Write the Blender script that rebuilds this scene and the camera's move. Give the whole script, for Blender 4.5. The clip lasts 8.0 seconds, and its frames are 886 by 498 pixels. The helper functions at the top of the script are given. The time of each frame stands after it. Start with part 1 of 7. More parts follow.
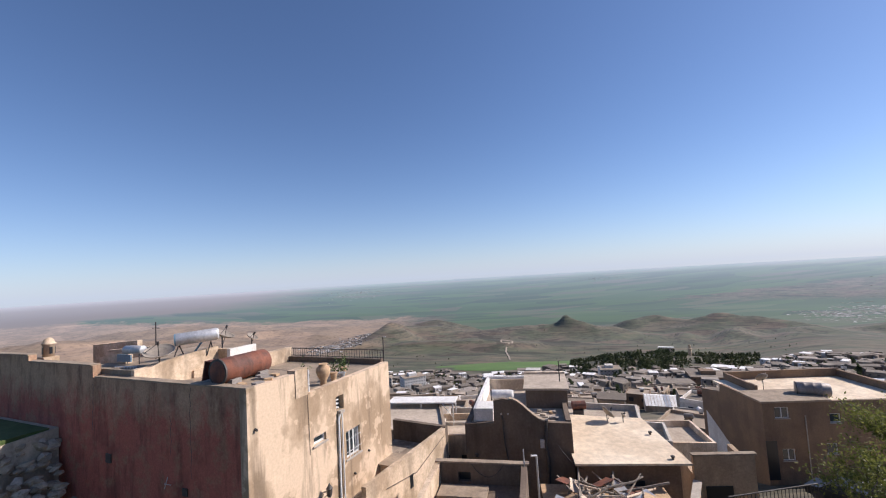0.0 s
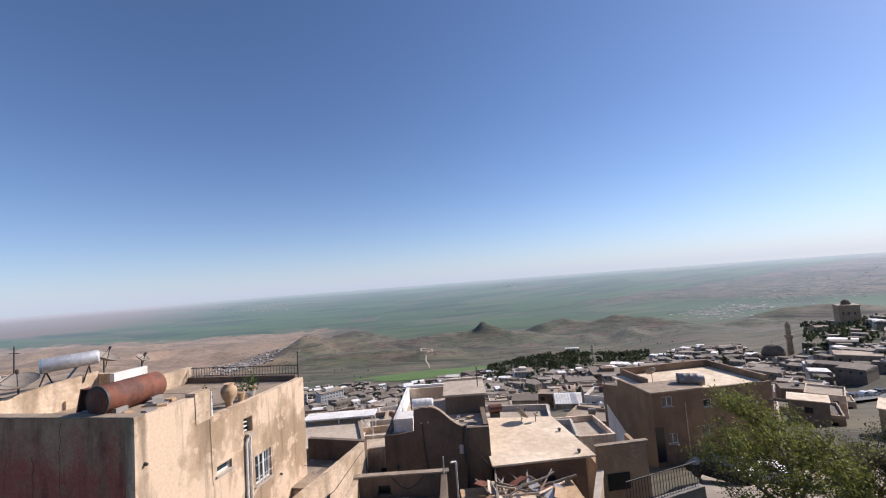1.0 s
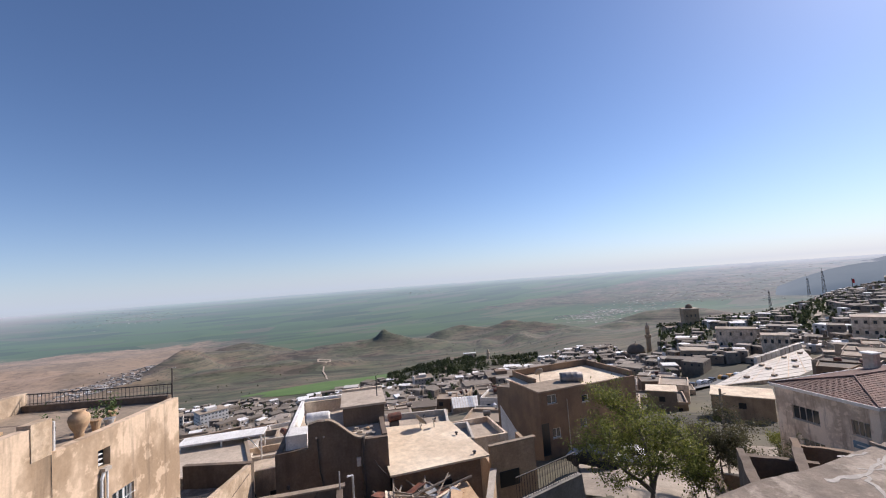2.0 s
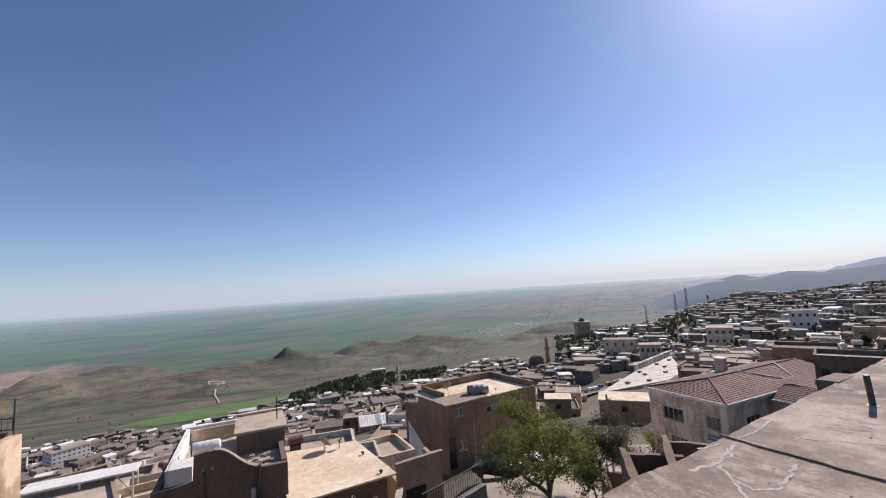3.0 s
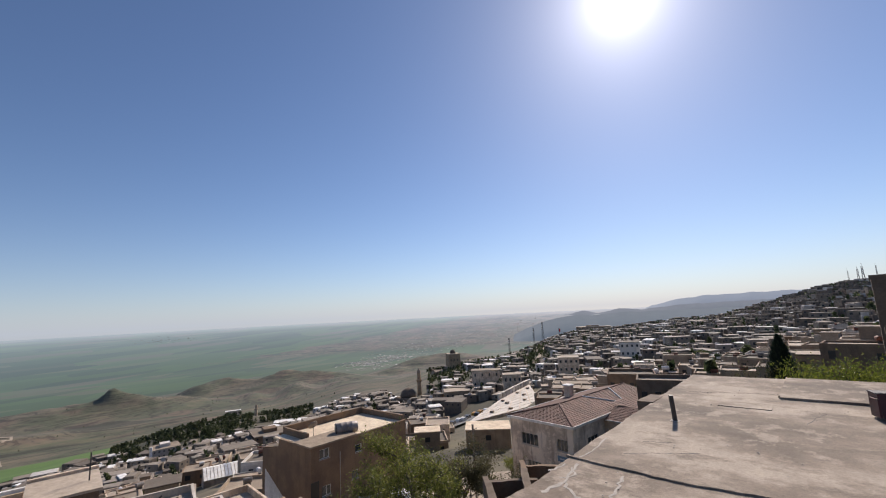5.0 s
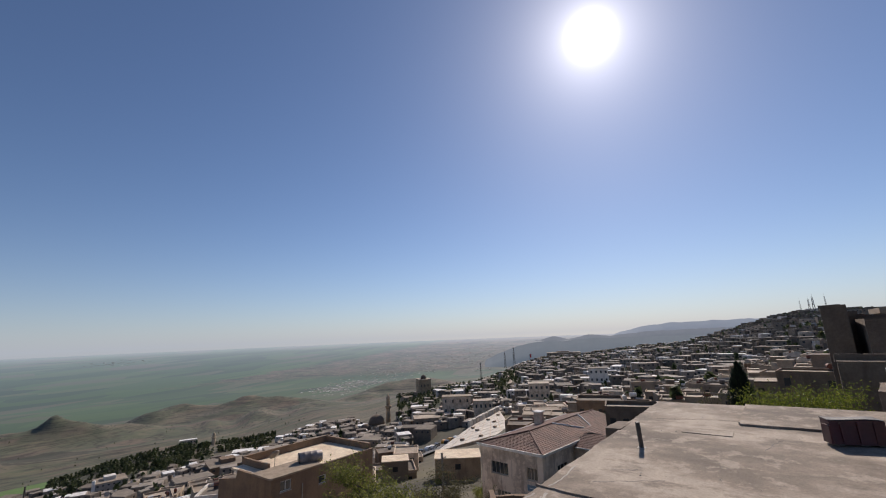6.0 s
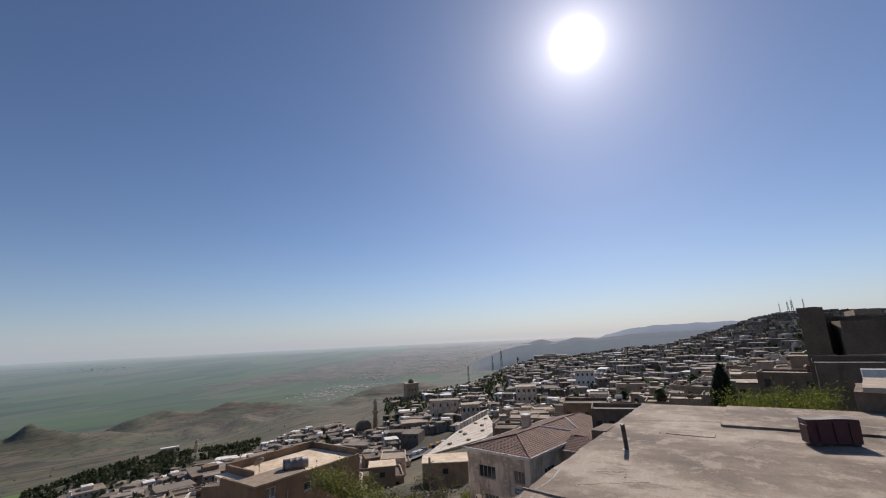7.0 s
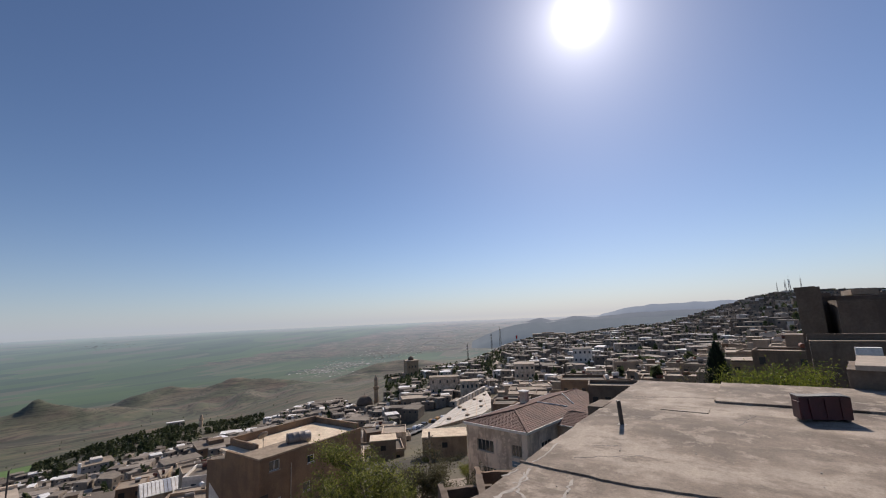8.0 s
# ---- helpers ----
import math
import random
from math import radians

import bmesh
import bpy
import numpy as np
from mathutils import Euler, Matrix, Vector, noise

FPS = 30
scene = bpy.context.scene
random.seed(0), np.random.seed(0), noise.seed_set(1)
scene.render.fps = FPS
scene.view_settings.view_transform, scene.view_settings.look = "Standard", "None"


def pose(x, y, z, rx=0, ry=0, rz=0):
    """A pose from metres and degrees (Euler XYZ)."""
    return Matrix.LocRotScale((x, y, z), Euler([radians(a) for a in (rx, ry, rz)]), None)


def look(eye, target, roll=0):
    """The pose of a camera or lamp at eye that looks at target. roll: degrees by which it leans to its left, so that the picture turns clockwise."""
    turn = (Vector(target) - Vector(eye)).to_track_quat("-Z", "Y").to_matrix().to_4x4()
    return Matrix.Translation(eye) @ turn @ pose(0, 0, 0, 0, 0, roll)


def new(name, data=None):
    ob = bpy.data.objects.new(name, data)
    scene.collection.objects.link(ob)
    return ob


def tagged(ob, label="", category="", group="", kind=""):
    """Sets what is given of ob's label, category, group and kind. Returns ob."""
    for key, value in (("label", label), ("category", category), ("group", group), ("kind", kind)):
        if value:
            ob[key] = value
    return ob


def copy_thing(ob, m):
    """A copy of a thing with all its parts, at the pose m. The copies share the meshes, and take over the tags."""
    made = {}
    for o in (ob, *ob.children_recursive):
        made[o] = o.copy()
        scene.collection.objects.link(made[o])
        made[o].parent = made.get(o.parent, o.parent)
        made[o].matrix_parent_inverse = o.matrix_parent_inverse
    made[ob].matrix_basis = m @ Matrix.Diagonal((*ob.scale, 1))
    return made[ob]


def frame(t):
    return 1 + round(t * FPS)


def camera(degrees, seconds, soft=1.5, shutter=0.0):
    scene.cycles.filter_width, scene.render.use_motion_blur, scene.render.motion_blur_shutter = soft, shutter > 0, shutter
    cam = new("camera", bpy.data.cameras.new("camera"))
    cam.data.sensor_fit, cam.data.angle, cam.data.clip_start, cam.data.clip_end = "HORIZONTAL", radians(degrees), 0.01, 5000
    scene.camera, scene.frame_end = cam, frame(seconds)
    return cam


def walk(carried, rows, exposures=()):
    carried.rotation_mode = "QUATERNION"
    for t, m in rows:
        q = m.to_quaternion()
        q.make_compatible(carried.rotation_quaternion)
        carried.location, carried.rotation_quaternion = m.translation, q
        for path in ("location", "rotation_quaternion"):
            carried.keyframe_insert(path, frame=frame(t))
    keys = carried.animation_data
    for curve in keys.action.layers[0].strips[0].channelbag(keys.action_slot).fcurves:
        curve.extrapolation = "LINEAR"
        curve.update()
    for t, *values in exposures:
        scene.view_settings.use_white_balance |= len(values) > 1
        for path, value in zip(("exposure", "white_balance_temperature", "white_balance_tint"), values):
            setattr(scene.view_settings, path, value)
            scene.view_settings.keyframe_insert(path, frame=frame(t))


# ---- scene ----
cam = camera(94.30, 8.0, soft=1.1)

# seconds, place in metres, heading, pitch and roll in degrees; the origin is the eye
PATH = [
    (0.0, -0.005, 0.018, -0.006, 0.01, 3.78, -3.40),
    (0.5, -0.004, 0.017, -0.006, -4.96, 4.20, -3.96),
    (1.0, -0.003, 0.017, -0.005, -11.23, 4.28, -4.31),
    (1.5, -0.001, 0.019, -0.006, -18.20, 4.25, -4.36),
    (2.0, -0.000, 0.019, -0.005, -24.81, 4.32, -4.14),
    (3.5, -0.012, 0.030, -0.008, -42.49, 6.19, -3.63),
    (4.0, -0.013, 0.027, -0.006, -47.13, 6.79, -3.62),
    (4.5, -0.018, 0.018, -0.003, -51.25, 7.64, -3.40),
    (5.0, -0.025, 0.009, -0.000, -54.30, 8.86, -2.90),
    (6.5, -0.039, -0.013, 0.006, -59.28, 12.69, -2.33),
    (7.0, -0.040, -0.018, 0.008, -59.97, 12.39, -2.60),
    (7.5, -0.041, -0.019, 0.009, -60.02, 11.10, -2.68),
    (8.0, -0.040, -0.018, 0.008, -59.87, 9.48, -2.48),
]


def stand(x, y, z, yaw, pitch, roll):
    return pose(x, y, z, 90 + pitch, 0, yaw) @ pose(0, 0, 0, 0, 0, roll)


walk(cam, [(t, stand(*row)) for t, *row in PATH], [(0, 0.25, 6200, 18), (2.0, 0.2, 6250, 18), (3.5, 0.1, 6400, 17), (5.0, 0.0, 6600, 16), (6.5, -0.32, 6600, 16), (8.0, -0.24, 6600, 16)])

# ---- light ----
SUN_AZ, SUN_EL = 81.6, 36.3
to_sun = Vector((math.sin(radians(SUN_AZ)) * math.cos(radians(SUN_EL)), math.cos(radians(SUN_AZ)) * math.cos(radians(SUN_EL)), math.sin(radians(SUN_EL))))
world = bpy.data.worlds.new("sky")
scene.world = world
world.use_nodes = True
wn, wl = world.node_tree.nodes, world.node_tree.links
sky = wn.new("ShaderNodeTexSky")
sky.sky_type, sky.sun_disc = "NISHITA", False
sky.sun_elevation, sky.sun_rotation = radians(SUN_EL), radians(SUN_AZ)
sky.altitude, sky.air_density, sky.dust_density, sky.ozone_density = 900, 1.0, 0.6, 5.0
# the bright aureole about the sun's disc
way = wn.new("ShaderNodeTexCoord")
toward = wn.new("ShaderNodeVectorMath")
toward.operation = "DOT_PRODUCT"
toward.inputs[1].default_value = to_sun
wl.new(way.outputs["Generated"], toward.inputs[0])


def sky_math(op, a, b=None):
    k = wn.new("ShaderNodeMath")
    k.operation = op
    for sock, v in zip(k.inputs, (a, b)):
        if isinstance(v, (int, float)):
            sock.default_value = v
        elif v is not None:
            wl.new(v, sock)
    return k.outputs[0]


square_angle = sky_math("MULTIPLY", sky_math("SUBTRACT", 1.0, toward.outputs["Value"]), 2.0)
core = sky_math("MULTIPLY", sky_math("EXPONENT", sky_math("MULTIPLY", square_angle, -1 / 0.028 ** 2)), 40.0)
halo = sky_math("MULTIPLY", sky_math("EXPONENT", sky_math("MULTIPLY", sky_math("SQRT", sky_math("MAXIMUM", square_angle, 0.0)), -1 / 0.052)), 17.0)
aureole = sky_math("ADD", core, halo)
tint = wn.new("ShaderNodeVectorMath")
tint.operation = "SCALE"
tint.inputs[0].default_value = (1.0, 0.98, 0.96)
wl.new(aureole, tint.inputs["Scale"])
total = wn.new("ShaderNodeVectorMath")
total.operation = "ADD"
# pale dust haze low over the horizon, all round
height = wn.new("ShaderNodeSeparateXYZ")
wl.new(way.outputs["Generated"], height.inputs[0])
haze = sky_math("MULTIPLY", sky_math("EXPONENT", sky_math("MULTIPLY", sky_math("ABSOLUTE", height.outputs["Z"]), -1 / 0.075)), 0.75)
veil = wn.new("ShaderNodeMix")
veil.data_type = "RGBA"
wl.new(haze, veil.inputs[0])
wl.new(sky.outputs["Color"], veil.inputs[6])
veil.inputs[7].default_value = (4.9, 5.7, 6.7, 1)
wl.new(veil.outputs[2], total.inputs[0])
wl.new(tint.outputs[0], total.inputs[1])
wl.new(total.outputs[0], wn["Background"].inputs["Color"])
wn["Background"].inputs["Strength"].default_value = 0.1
lamp = bpy.data.lights.new("sun", "SUN")
lamp.energy, lamp.angle, lamp.color = 5.0, radians(0.53), (1.0, 0.92, 0.8)
new("sun", lamp).matrix_basis = look(to_sun * 50, (0, 0, 0))

# ---- materials ----
def material(name, rough=0.9, metal=0.0):
    m = bpy.data.materials.new(name)
    m.use_nodes = True
    b = m.node_tree.nodes["Principled BSDF"]
    b.inputs["Roughness"].default_value, b.inputs["Metallic"].default_value = rough, metal
    return m, m.node_tree.nodes, m.node_tree.links, b


def ramp_node(n, stops):
    r = n.new("ShaderNodeValToRGB")
    e = r.color_ramp.elements
    while len(e) < len(stops):
        e.new(0.5)
    for k, (p, c) in zip(e, stops):
        k.position, k.color = p, (*c, 1)
    return r


def noise_node(n, l, coord, scale, detail=6, rough=0.6, stretch=(1, 1, 1)):
    mp = n.new("ShaderNodeMapping")
    mp.inputs["Scale"].default_value = stretch
    l.new(coord, mp.inputs["Vector"])
    t = n.new("ShaderNodeTexNoise")
    t.inputs["Scale"].default_value, t.inputs["Detail"].default_value, t.inputs["Roughness"].default_value = scale, detail, rough
    l.new(mp.outputs[0], t.inputs["Vector"])
    return t.outputs["Fac"]


def blend(n, l, fac, a, b, mode="MIX"):
    x = n.new("ShaderNodeMix")
    x.data_type, x.blend_type = "RGBA", mode
    for sock, v in ((x.inputs[0], fac), (x.inputs[6], a), (x.inputs[7], b)):
        if isinstance(v, (int, float)):
            sock.default_value = v
        elif isinstance(v, tuple):
            sock.default_value = (*v, 1)
        else:
            l.new(v, sock)
    return x.outputs[2]


def weathered(name, base, worn, stain, scale=0.8, streak=0.5, rough=0.92, bump=0.2, vary=0.0, metal=0.0, fine=9.0):
    """A mineral or painted surface: two tones, downward stains, fine grain with relief; vary tints each object a little."""
    m, n, l, b = material(name, rough, metal)
    co = n.new("ShaderNodeTexCoord").outputs["Object"]
    if vary:
        info = n.new("ShaderNodeObjectInfo")
        off = n.new("ShaderNodeVectorMath")
        off.operation = "ADD"
        sc = n.new("ShaderNodeVectorMath")
        sc.operation = "SCALE"
        l.new(info.outputs["Location"], sc.inputs[0])
        sc.inputs["Scale"].default_value = 3.7
        l.new(co, off.inputs[0])
        l.new(sc.outputs[0], off.inputs[1])
        co = off.outputs[0]
    big = noise_node(n, l, co, scale, 9, 0.68)
    tone = ramp_node(n, [(0.42, base), (0.57, worn)])
    l.new(big, tone.inputs[0])
    run = noise_node(n, l, co, scale * 2.2, 5, 0.62, (1, 1, 0.16))
    mask = ramp_node(n, [(0.52, (0, 0, 0)), (0.7, (streak, streak, streak))])
    l.new(run, mask.inputs[0])
    colour = blend(n, l, mask.outputs[0], tone.outputs[0], stain)
    grain = noise_node(n, l, co, fine, 7, 0.7)
    gm = ramp_node(n, [(0.3, (0.78, 0.78, 0.78)), (0.7, (1.15, 1.15, 1.15))])
    l.new(grain, gm.inputs[0])
    colour = blend(n, l, 1.0, colour, gm.outputs[0], "MULTIPLY")
    if vary:
        vr = ramp_node(n, [(0.0, (1 - vary, 1 - vary, 1 - vary)), (0.5, (1, 0.96, 0.9)), (1.0, (1 + vary, 1 + vary, 1 + vary))])
        l.new(info.outputs["Random"], vr.inputs[0])
        colour = blend(n, l, 1.0, colour, vr.outputs[0], "MULTIPLY")
    l.new(colour, b.inputs["Base Color"])
    bp = n.new("ShaderNodeBump")
    bp.inputs["Strength"].default_value, bp.inputs["Distance"].default_value = bump, 0.03
    l.new(grain, bp.inputs["Height"])
    l.new(bp.outputs[0], b.inputs["Normal"])
    return m



def screed(name):
    """Old cement screed: brown dirt worn off to pale skin in ragged patches, dark blots, trowel marks and specks."""
    m, n, l, b = material(name, 0.88)
    co = n.new("ShaderNodeTexCoord").outputs["Object"]
    wide = noise_node(n, l, co, 0.42, 7, 0.62, (1, 0.7, 1))
    tone = ramp_node(n, [(0.38, (0.115, 0.085, 0.06)), (0.46, (0.175, 0.131, 0.094)), (0.53, (0.24, 0.185, 0.136)), (0.61, (0.4, 0.325, 0.25))])
    l.new(wide, tone.inputs[0])
    worn = noise_node(n, l, co, 1.9, 9, 0.7)
    wm = ramp_node(n, [(0.52, (0, 0, 0)), (0.6, (0.7, 0.7, 0.7))])
    l.new(worn, wm.inputs[0])
    c = blend(n, l, wm.outputs[0], tone.outputs[0], (0.41, 0.335, 0.258))
    blot = noise_node(n, l, co, 1.1, 8, 0.72, (1.6, 0.8, 1))
    bm = ramp_node(n, [(0.53, (0, 0, 0)), (0.62, (0.75, 0.75, 0.75))])
    l.new(blot, bm.inputs[0])
    c = blend(n, l, bm.outputs[0], c, (0.15, 0.112, 0.08))
    trowel = noise_node(n, l, co, 1.6, 5, 0.65, (0.8, 2.6, 1))
    tm = ramp_node(n, [(0.35, (0.88, 0.88, 0.88)), (0.65, (1.08, 1.08, 1.08))])
    l.new(trowel, tm.inputs[0])
    c = blend(n, l, 1.0, c, tm.outputs[0], "MULTIPLY")
    grain = noise_node(n, l, co, 24, 8, 0.75)
    gm = ramp_node(n, [(0.3, (0.72, 0.72, 0.72)), (0.5, (1, 1, 1)), (0.72, (1.2, 1.2, 1.2))])
    l.new(grain, gm.inputs[0])
    l.new(blend(n, l, 1.0, c, gm.outputs[0], "MULTIPLY"), b.inputs["Base Color"])
    bp = n.new("ShaderNodeBump")
    bp.inputs["Strength"].default_value, bp.inputs["Distance"].default_value = 0.5, 0.02
    l.new(worn, bp.inputs["Height"])
    bp2 = n.new("ShaderNodeBump")
    bp2.inputs["Strength"].default_value, bp2.inputs["Distance"].default_value = 0.35, 0.008
    l.new(grain, bp2.inputs["Height"])
    l.new(bp.outputs[0], bp2.inputs["Normal"])
    l.new(bp2.outputs[0], b.inputs["Normal"])
    return m


M_ROOF = screed("grey_cement_screed")
M_COPE = weathered("worn_cement_coping", (0.36, 0.28, 0.2), (0.28, 0.215, 0.15), (0.17, 0.13, 0.095), 1.2, 0.4)
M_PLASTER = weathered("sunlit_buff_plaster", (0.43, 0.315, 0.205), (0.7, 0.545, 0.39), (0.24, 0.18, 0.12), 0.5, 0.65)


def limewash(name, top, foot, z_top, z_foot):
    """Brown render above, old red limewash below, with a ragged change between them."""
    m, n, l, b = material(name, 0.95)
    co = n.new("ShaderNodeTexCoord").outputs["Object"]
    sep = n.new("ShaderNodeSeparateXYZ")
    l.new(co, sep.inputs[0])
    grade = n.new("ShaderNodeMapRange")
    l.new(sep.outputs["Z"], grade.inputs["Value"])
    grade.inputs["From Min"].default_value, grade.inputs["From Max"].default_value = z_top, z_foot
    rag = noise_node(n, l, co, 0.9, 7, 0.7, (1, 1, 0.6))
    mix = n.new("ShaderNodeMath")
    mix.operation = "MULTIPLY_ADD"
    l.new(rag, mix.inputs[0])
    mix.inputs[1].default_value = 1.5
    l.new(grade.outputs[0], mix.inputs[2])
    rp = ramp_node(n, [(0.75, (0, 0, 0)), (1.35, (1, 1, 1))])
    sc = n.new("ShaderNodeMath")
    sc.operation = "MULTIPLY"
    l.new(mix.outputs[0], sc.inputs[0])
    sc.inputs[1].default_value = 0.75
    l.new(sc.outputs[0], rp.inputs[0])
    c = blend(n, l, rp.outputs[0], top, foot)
    run = noise_node(n, l, co, 1.7, 6, 0.68, (1, 1, 0.22))
    rm = ramp_node(n, [(0.5, (0, 0, 0)), (0.64, (0.65, 0.65, 0.65))])
    l.new(run, rm.inputs[0])
    c = blend(n, l, rm.outputs[0], c, (0.11, 0.05, 0.034))
    soot = noise_node(n, l, co, 0.5, 6, 0.65)
    km = ramp_node(n, [(0.54, (0, 0, 0)), (0.66, (0.5, 0.5, 0.5))])
    l.new(soot, km.inputs[0])
    c = blend(n, l, km.outputs[0], c, (0.12, 0.04, 0.03))
    pale = noise_node(n, l, co, 1.3, 8, 0.7)
    pm = ramp_node(n, [(0.5, (0, 0, 0)), (0.62, (0.6, 0.6, 0.6))])
    l.new(pale, pm.inputs[0])
    c = blend(n, l, pm.outputs[0], c, (0.34, 0.2, 0.12))
    grain = noise_node(n, l, co, 16, 7, 0.7)
    gm = ramp_node(n, [(0.3, (0.75, 0.75, 0.75)), (0.7, (1.2, 1.2, 1.2))])
    l.new(grain, gm.inputs[0])
    l.new(blend(n, l, 1.0, c, gm.outputs[0], "MULTIPLY"), b.inputs["Base Color"])
    bp = n.new("ShaderNodeBump")
    bp.inputs["Strength"].default_value, bp.inputs["Distance"].default_value = 0.4, 0.04
    l.new(grain, bp.inputs["Height"])
    l.new(bp.outputs[0], b.inputs["Normal"])
    return m


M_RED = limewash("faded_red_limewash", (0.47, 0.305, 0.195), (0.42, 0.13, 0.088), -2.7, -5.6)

def patched(name, dark, light, stain):
    """Old plaster: worn patches with ragged rims, pale repairs and dark runs from the top."""
    m, n, l, b = material(name, 0.93)
    co = n.new("ShaderNodeTexCoord").outputs["Object"]
    wide = noise_node(n, l, co, 0.55, 4, 0.55, (1, 1, 0.7))
    tone = ramp_node(n, [(0.44, dark), (0.52, tuple(0.5 * (p + q) for p, q in zip(dark, light))), (0.55, light)])
    l.new(wide, tone.inputs[0])
    patch = noise_node(n, l, co, 1.7, 5, 0.6)
    pm = ramp_node(n, [(0.55, (0, 0, 0)), (0.6, (0.6, 0.6, 0.6))])
    l.new(patch, pm.inputs[0])
    c = blend(n, l, pm.outputs[0], tone.outputs[0], tuple(v * 1.08 for v in light))
    run = noise_node(n, l, co, 1.5, 4, 0.6, (1, 1, 0.13))
    rm = ramp_node(n, [(0.54, (0, 0, 0)), (0.66, (0.75, 0.75, 0.75))])
    l.new(run, rm.inputs[0])
    c = blend(n, l, rm.outputs[0], c, stain)
    grain = noise_node(n, l, co, 12, 7, 0.7)
    gm = ramp_node(n, [(0.3, (0.86, 0.86, 0.86)), (0.7, (1.1, 1.1, 1.1))])
    l.new(grain, gm.inputs[0])
    l.new(blend(n, l, 1.0, c, gm.outputs[0], "MULTIPLY"), b.inputs["Base Color"])
    bp = n.new("ShaderNodeBump")
    bp.inputs["Strength"].default_value, bp.inputs["Distance"].default_value = 0.3, 0.03
    l.new(patch, bp.inputs["Height"])
    l.new(bp.outputs[0], b.inputs["Normal"])
    return m


M_OLDWALL = patched("patched_buff_plaster", (0.36, 0.255, 0.16), (0.66, 0.5, 0.35), (0.2, 0.145, 0.095))
M_PEELING = patched("peeling_grey_cream_render", (0.5, 0.4, 0.3), (0.78, 0.66, 0.52), (0.27, 0.2, 0.145))
# brown render, cut darker to match walls that stand in shade
M_CEMENT = weathered("shade_matched_brown_cement", (0.19, 0.14, 0.098), (0.145, 0.105, 0.075), (0.08, 0.06, 0.045), 0.5, 0.6)
M_SLAB = weathered("cream_roof_coating", (0.8, 0.665, 0.49), (0.66, 0.52, 0.365), (0.44, 0.34, 0.235), 0.35, 0.35, fine=3.0)
M_STONE = weathered("town_stone", (0.36, 0.285, 0.21), (0.27, 0.215, 0.16), (0.16, 0.13, 0.1), 0.2, 0.5, vary=0.35, fine=5.0)
M_WHITEWALL = weathered("town_whitewash", (0.62, 0.58, 0.52), (0.5, 0.46, 0.41), (0.3, 0.27, 0.23), 0.2, 0.4, vary=0.25, fine=5.0)
M_TOPS = weathered("town_roof_tops", (0.38, 0.315, 0.245), (0.27, 0.22, 0.17), (0.17, 0.135, 0.1), 0.15, 0.4, vary=0.5, fine=4.0)
M_WHITE = weathered("white_paint", (0.8, 0.78, 0.74), (0.7, 0.67, 0.62), (0.45, 0.4, 0.34), 0.6, 0.4)
# near-black colour paints the shade inside openings
M_DARK = material("painted_opening_shade", 0.3)[0]
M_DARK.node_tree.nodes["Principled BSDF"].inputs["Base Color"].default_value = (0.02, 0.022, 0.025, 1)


# ---- mesh helpers ----
def box(bm, x0, x1, y0, y1, z0, z1):
    vs = [bm.verts.new(p) for p in ((x0, y0, z0), (x1, y0, z0), (x1, y1, z0), (x0, y1, z0), (x0, y0, z1), (x1, y0, z1), (x1, y1, z1), (x0, y1, z1))]
    for f in ((0, 3, 2, 1), (4, 5, 6, 7), (0, 1, 5, 4), (1, 2, 6, 5), (2, 3, 7, 6), (3, 0, 4, 7)):
        bm.faces.new([vs[i] for i in f])
    return vs


def boxes(*rows):
    bm = bmesh.new()
    for r in rows:
        box(bm, *r)
    return bm


def part(name, bm, mat, parent=None, label="", kind="", smooth=False):
    """One mesh object out of a bmesh, under a thing or a part."""
    me = bpy.data.meshes.new(name)
    bm.normal_update()
    bm.to_mesh(me)
    bm.free()
    me.materials.append(mat)
    if smooth:
        for p in me.polygons:
            p.use_smooth = True
    ob = new(name, me)
    if parent:
        ob.parent = parent
    return tagged(ob, label, kind=kind)


def thing(name, m, label, category, group="", kind=""):
    ob = new(name)
    ob.empty_display_size = 0.3
    ob.matrix_basis = m
    return tagged(ob, label, category, group, kind)


def heading(x, y, z, az):
    """A pose whose +y runs along the compass heading az (clockwise from the world's +y)."""
    return pose(x, y, z, 0, 0, -az)


def az_at(az, r, z):
    return r * math.sin(radians(az)), r * math.cos(radians(az)), z


# ---- the land ----
RANGES = np.array([0, 25, 60, 216, 396, 720, 1170, 1710, 2700], float)
LAND = {
    -50: (-9, -9, -18, -63, -99, -135, -162, -189, -216),
    -14: (-9, -13, -23, -68, -103, -144, -187, -220, -238),
    0: (-9, -14, -24, -68, -103, -148, -202, -243, -243),
    15: (-9, -15, -25, -67, -97, -155, -207, -243, -243),
    30: (-9, -15, -24, -61, -90, -151, -202, -243, -243),
    45: (-9, -12.5, -23, -58, -76, -115, -171, -234, -243),
    60: (-9, -13.5, -25, -49, -54, -83, -126, -207, -243),
    72: (-8, -11, -21, -36, -38, -43, -81, -162, -234),
    85: (-7, -9, -15, -27, -27, -29, -63, -135, -225),
    100: (-7, -7, -10, -14, -4, 11, 8, -36, -162),
    118: (-7, -5, -3, -3, -3, -3, -5, -30, -108),
}
AZS = np.array(sorted(LAND), float)
TABLE = np.array([LAND[int(a)] for a in AZS], float)
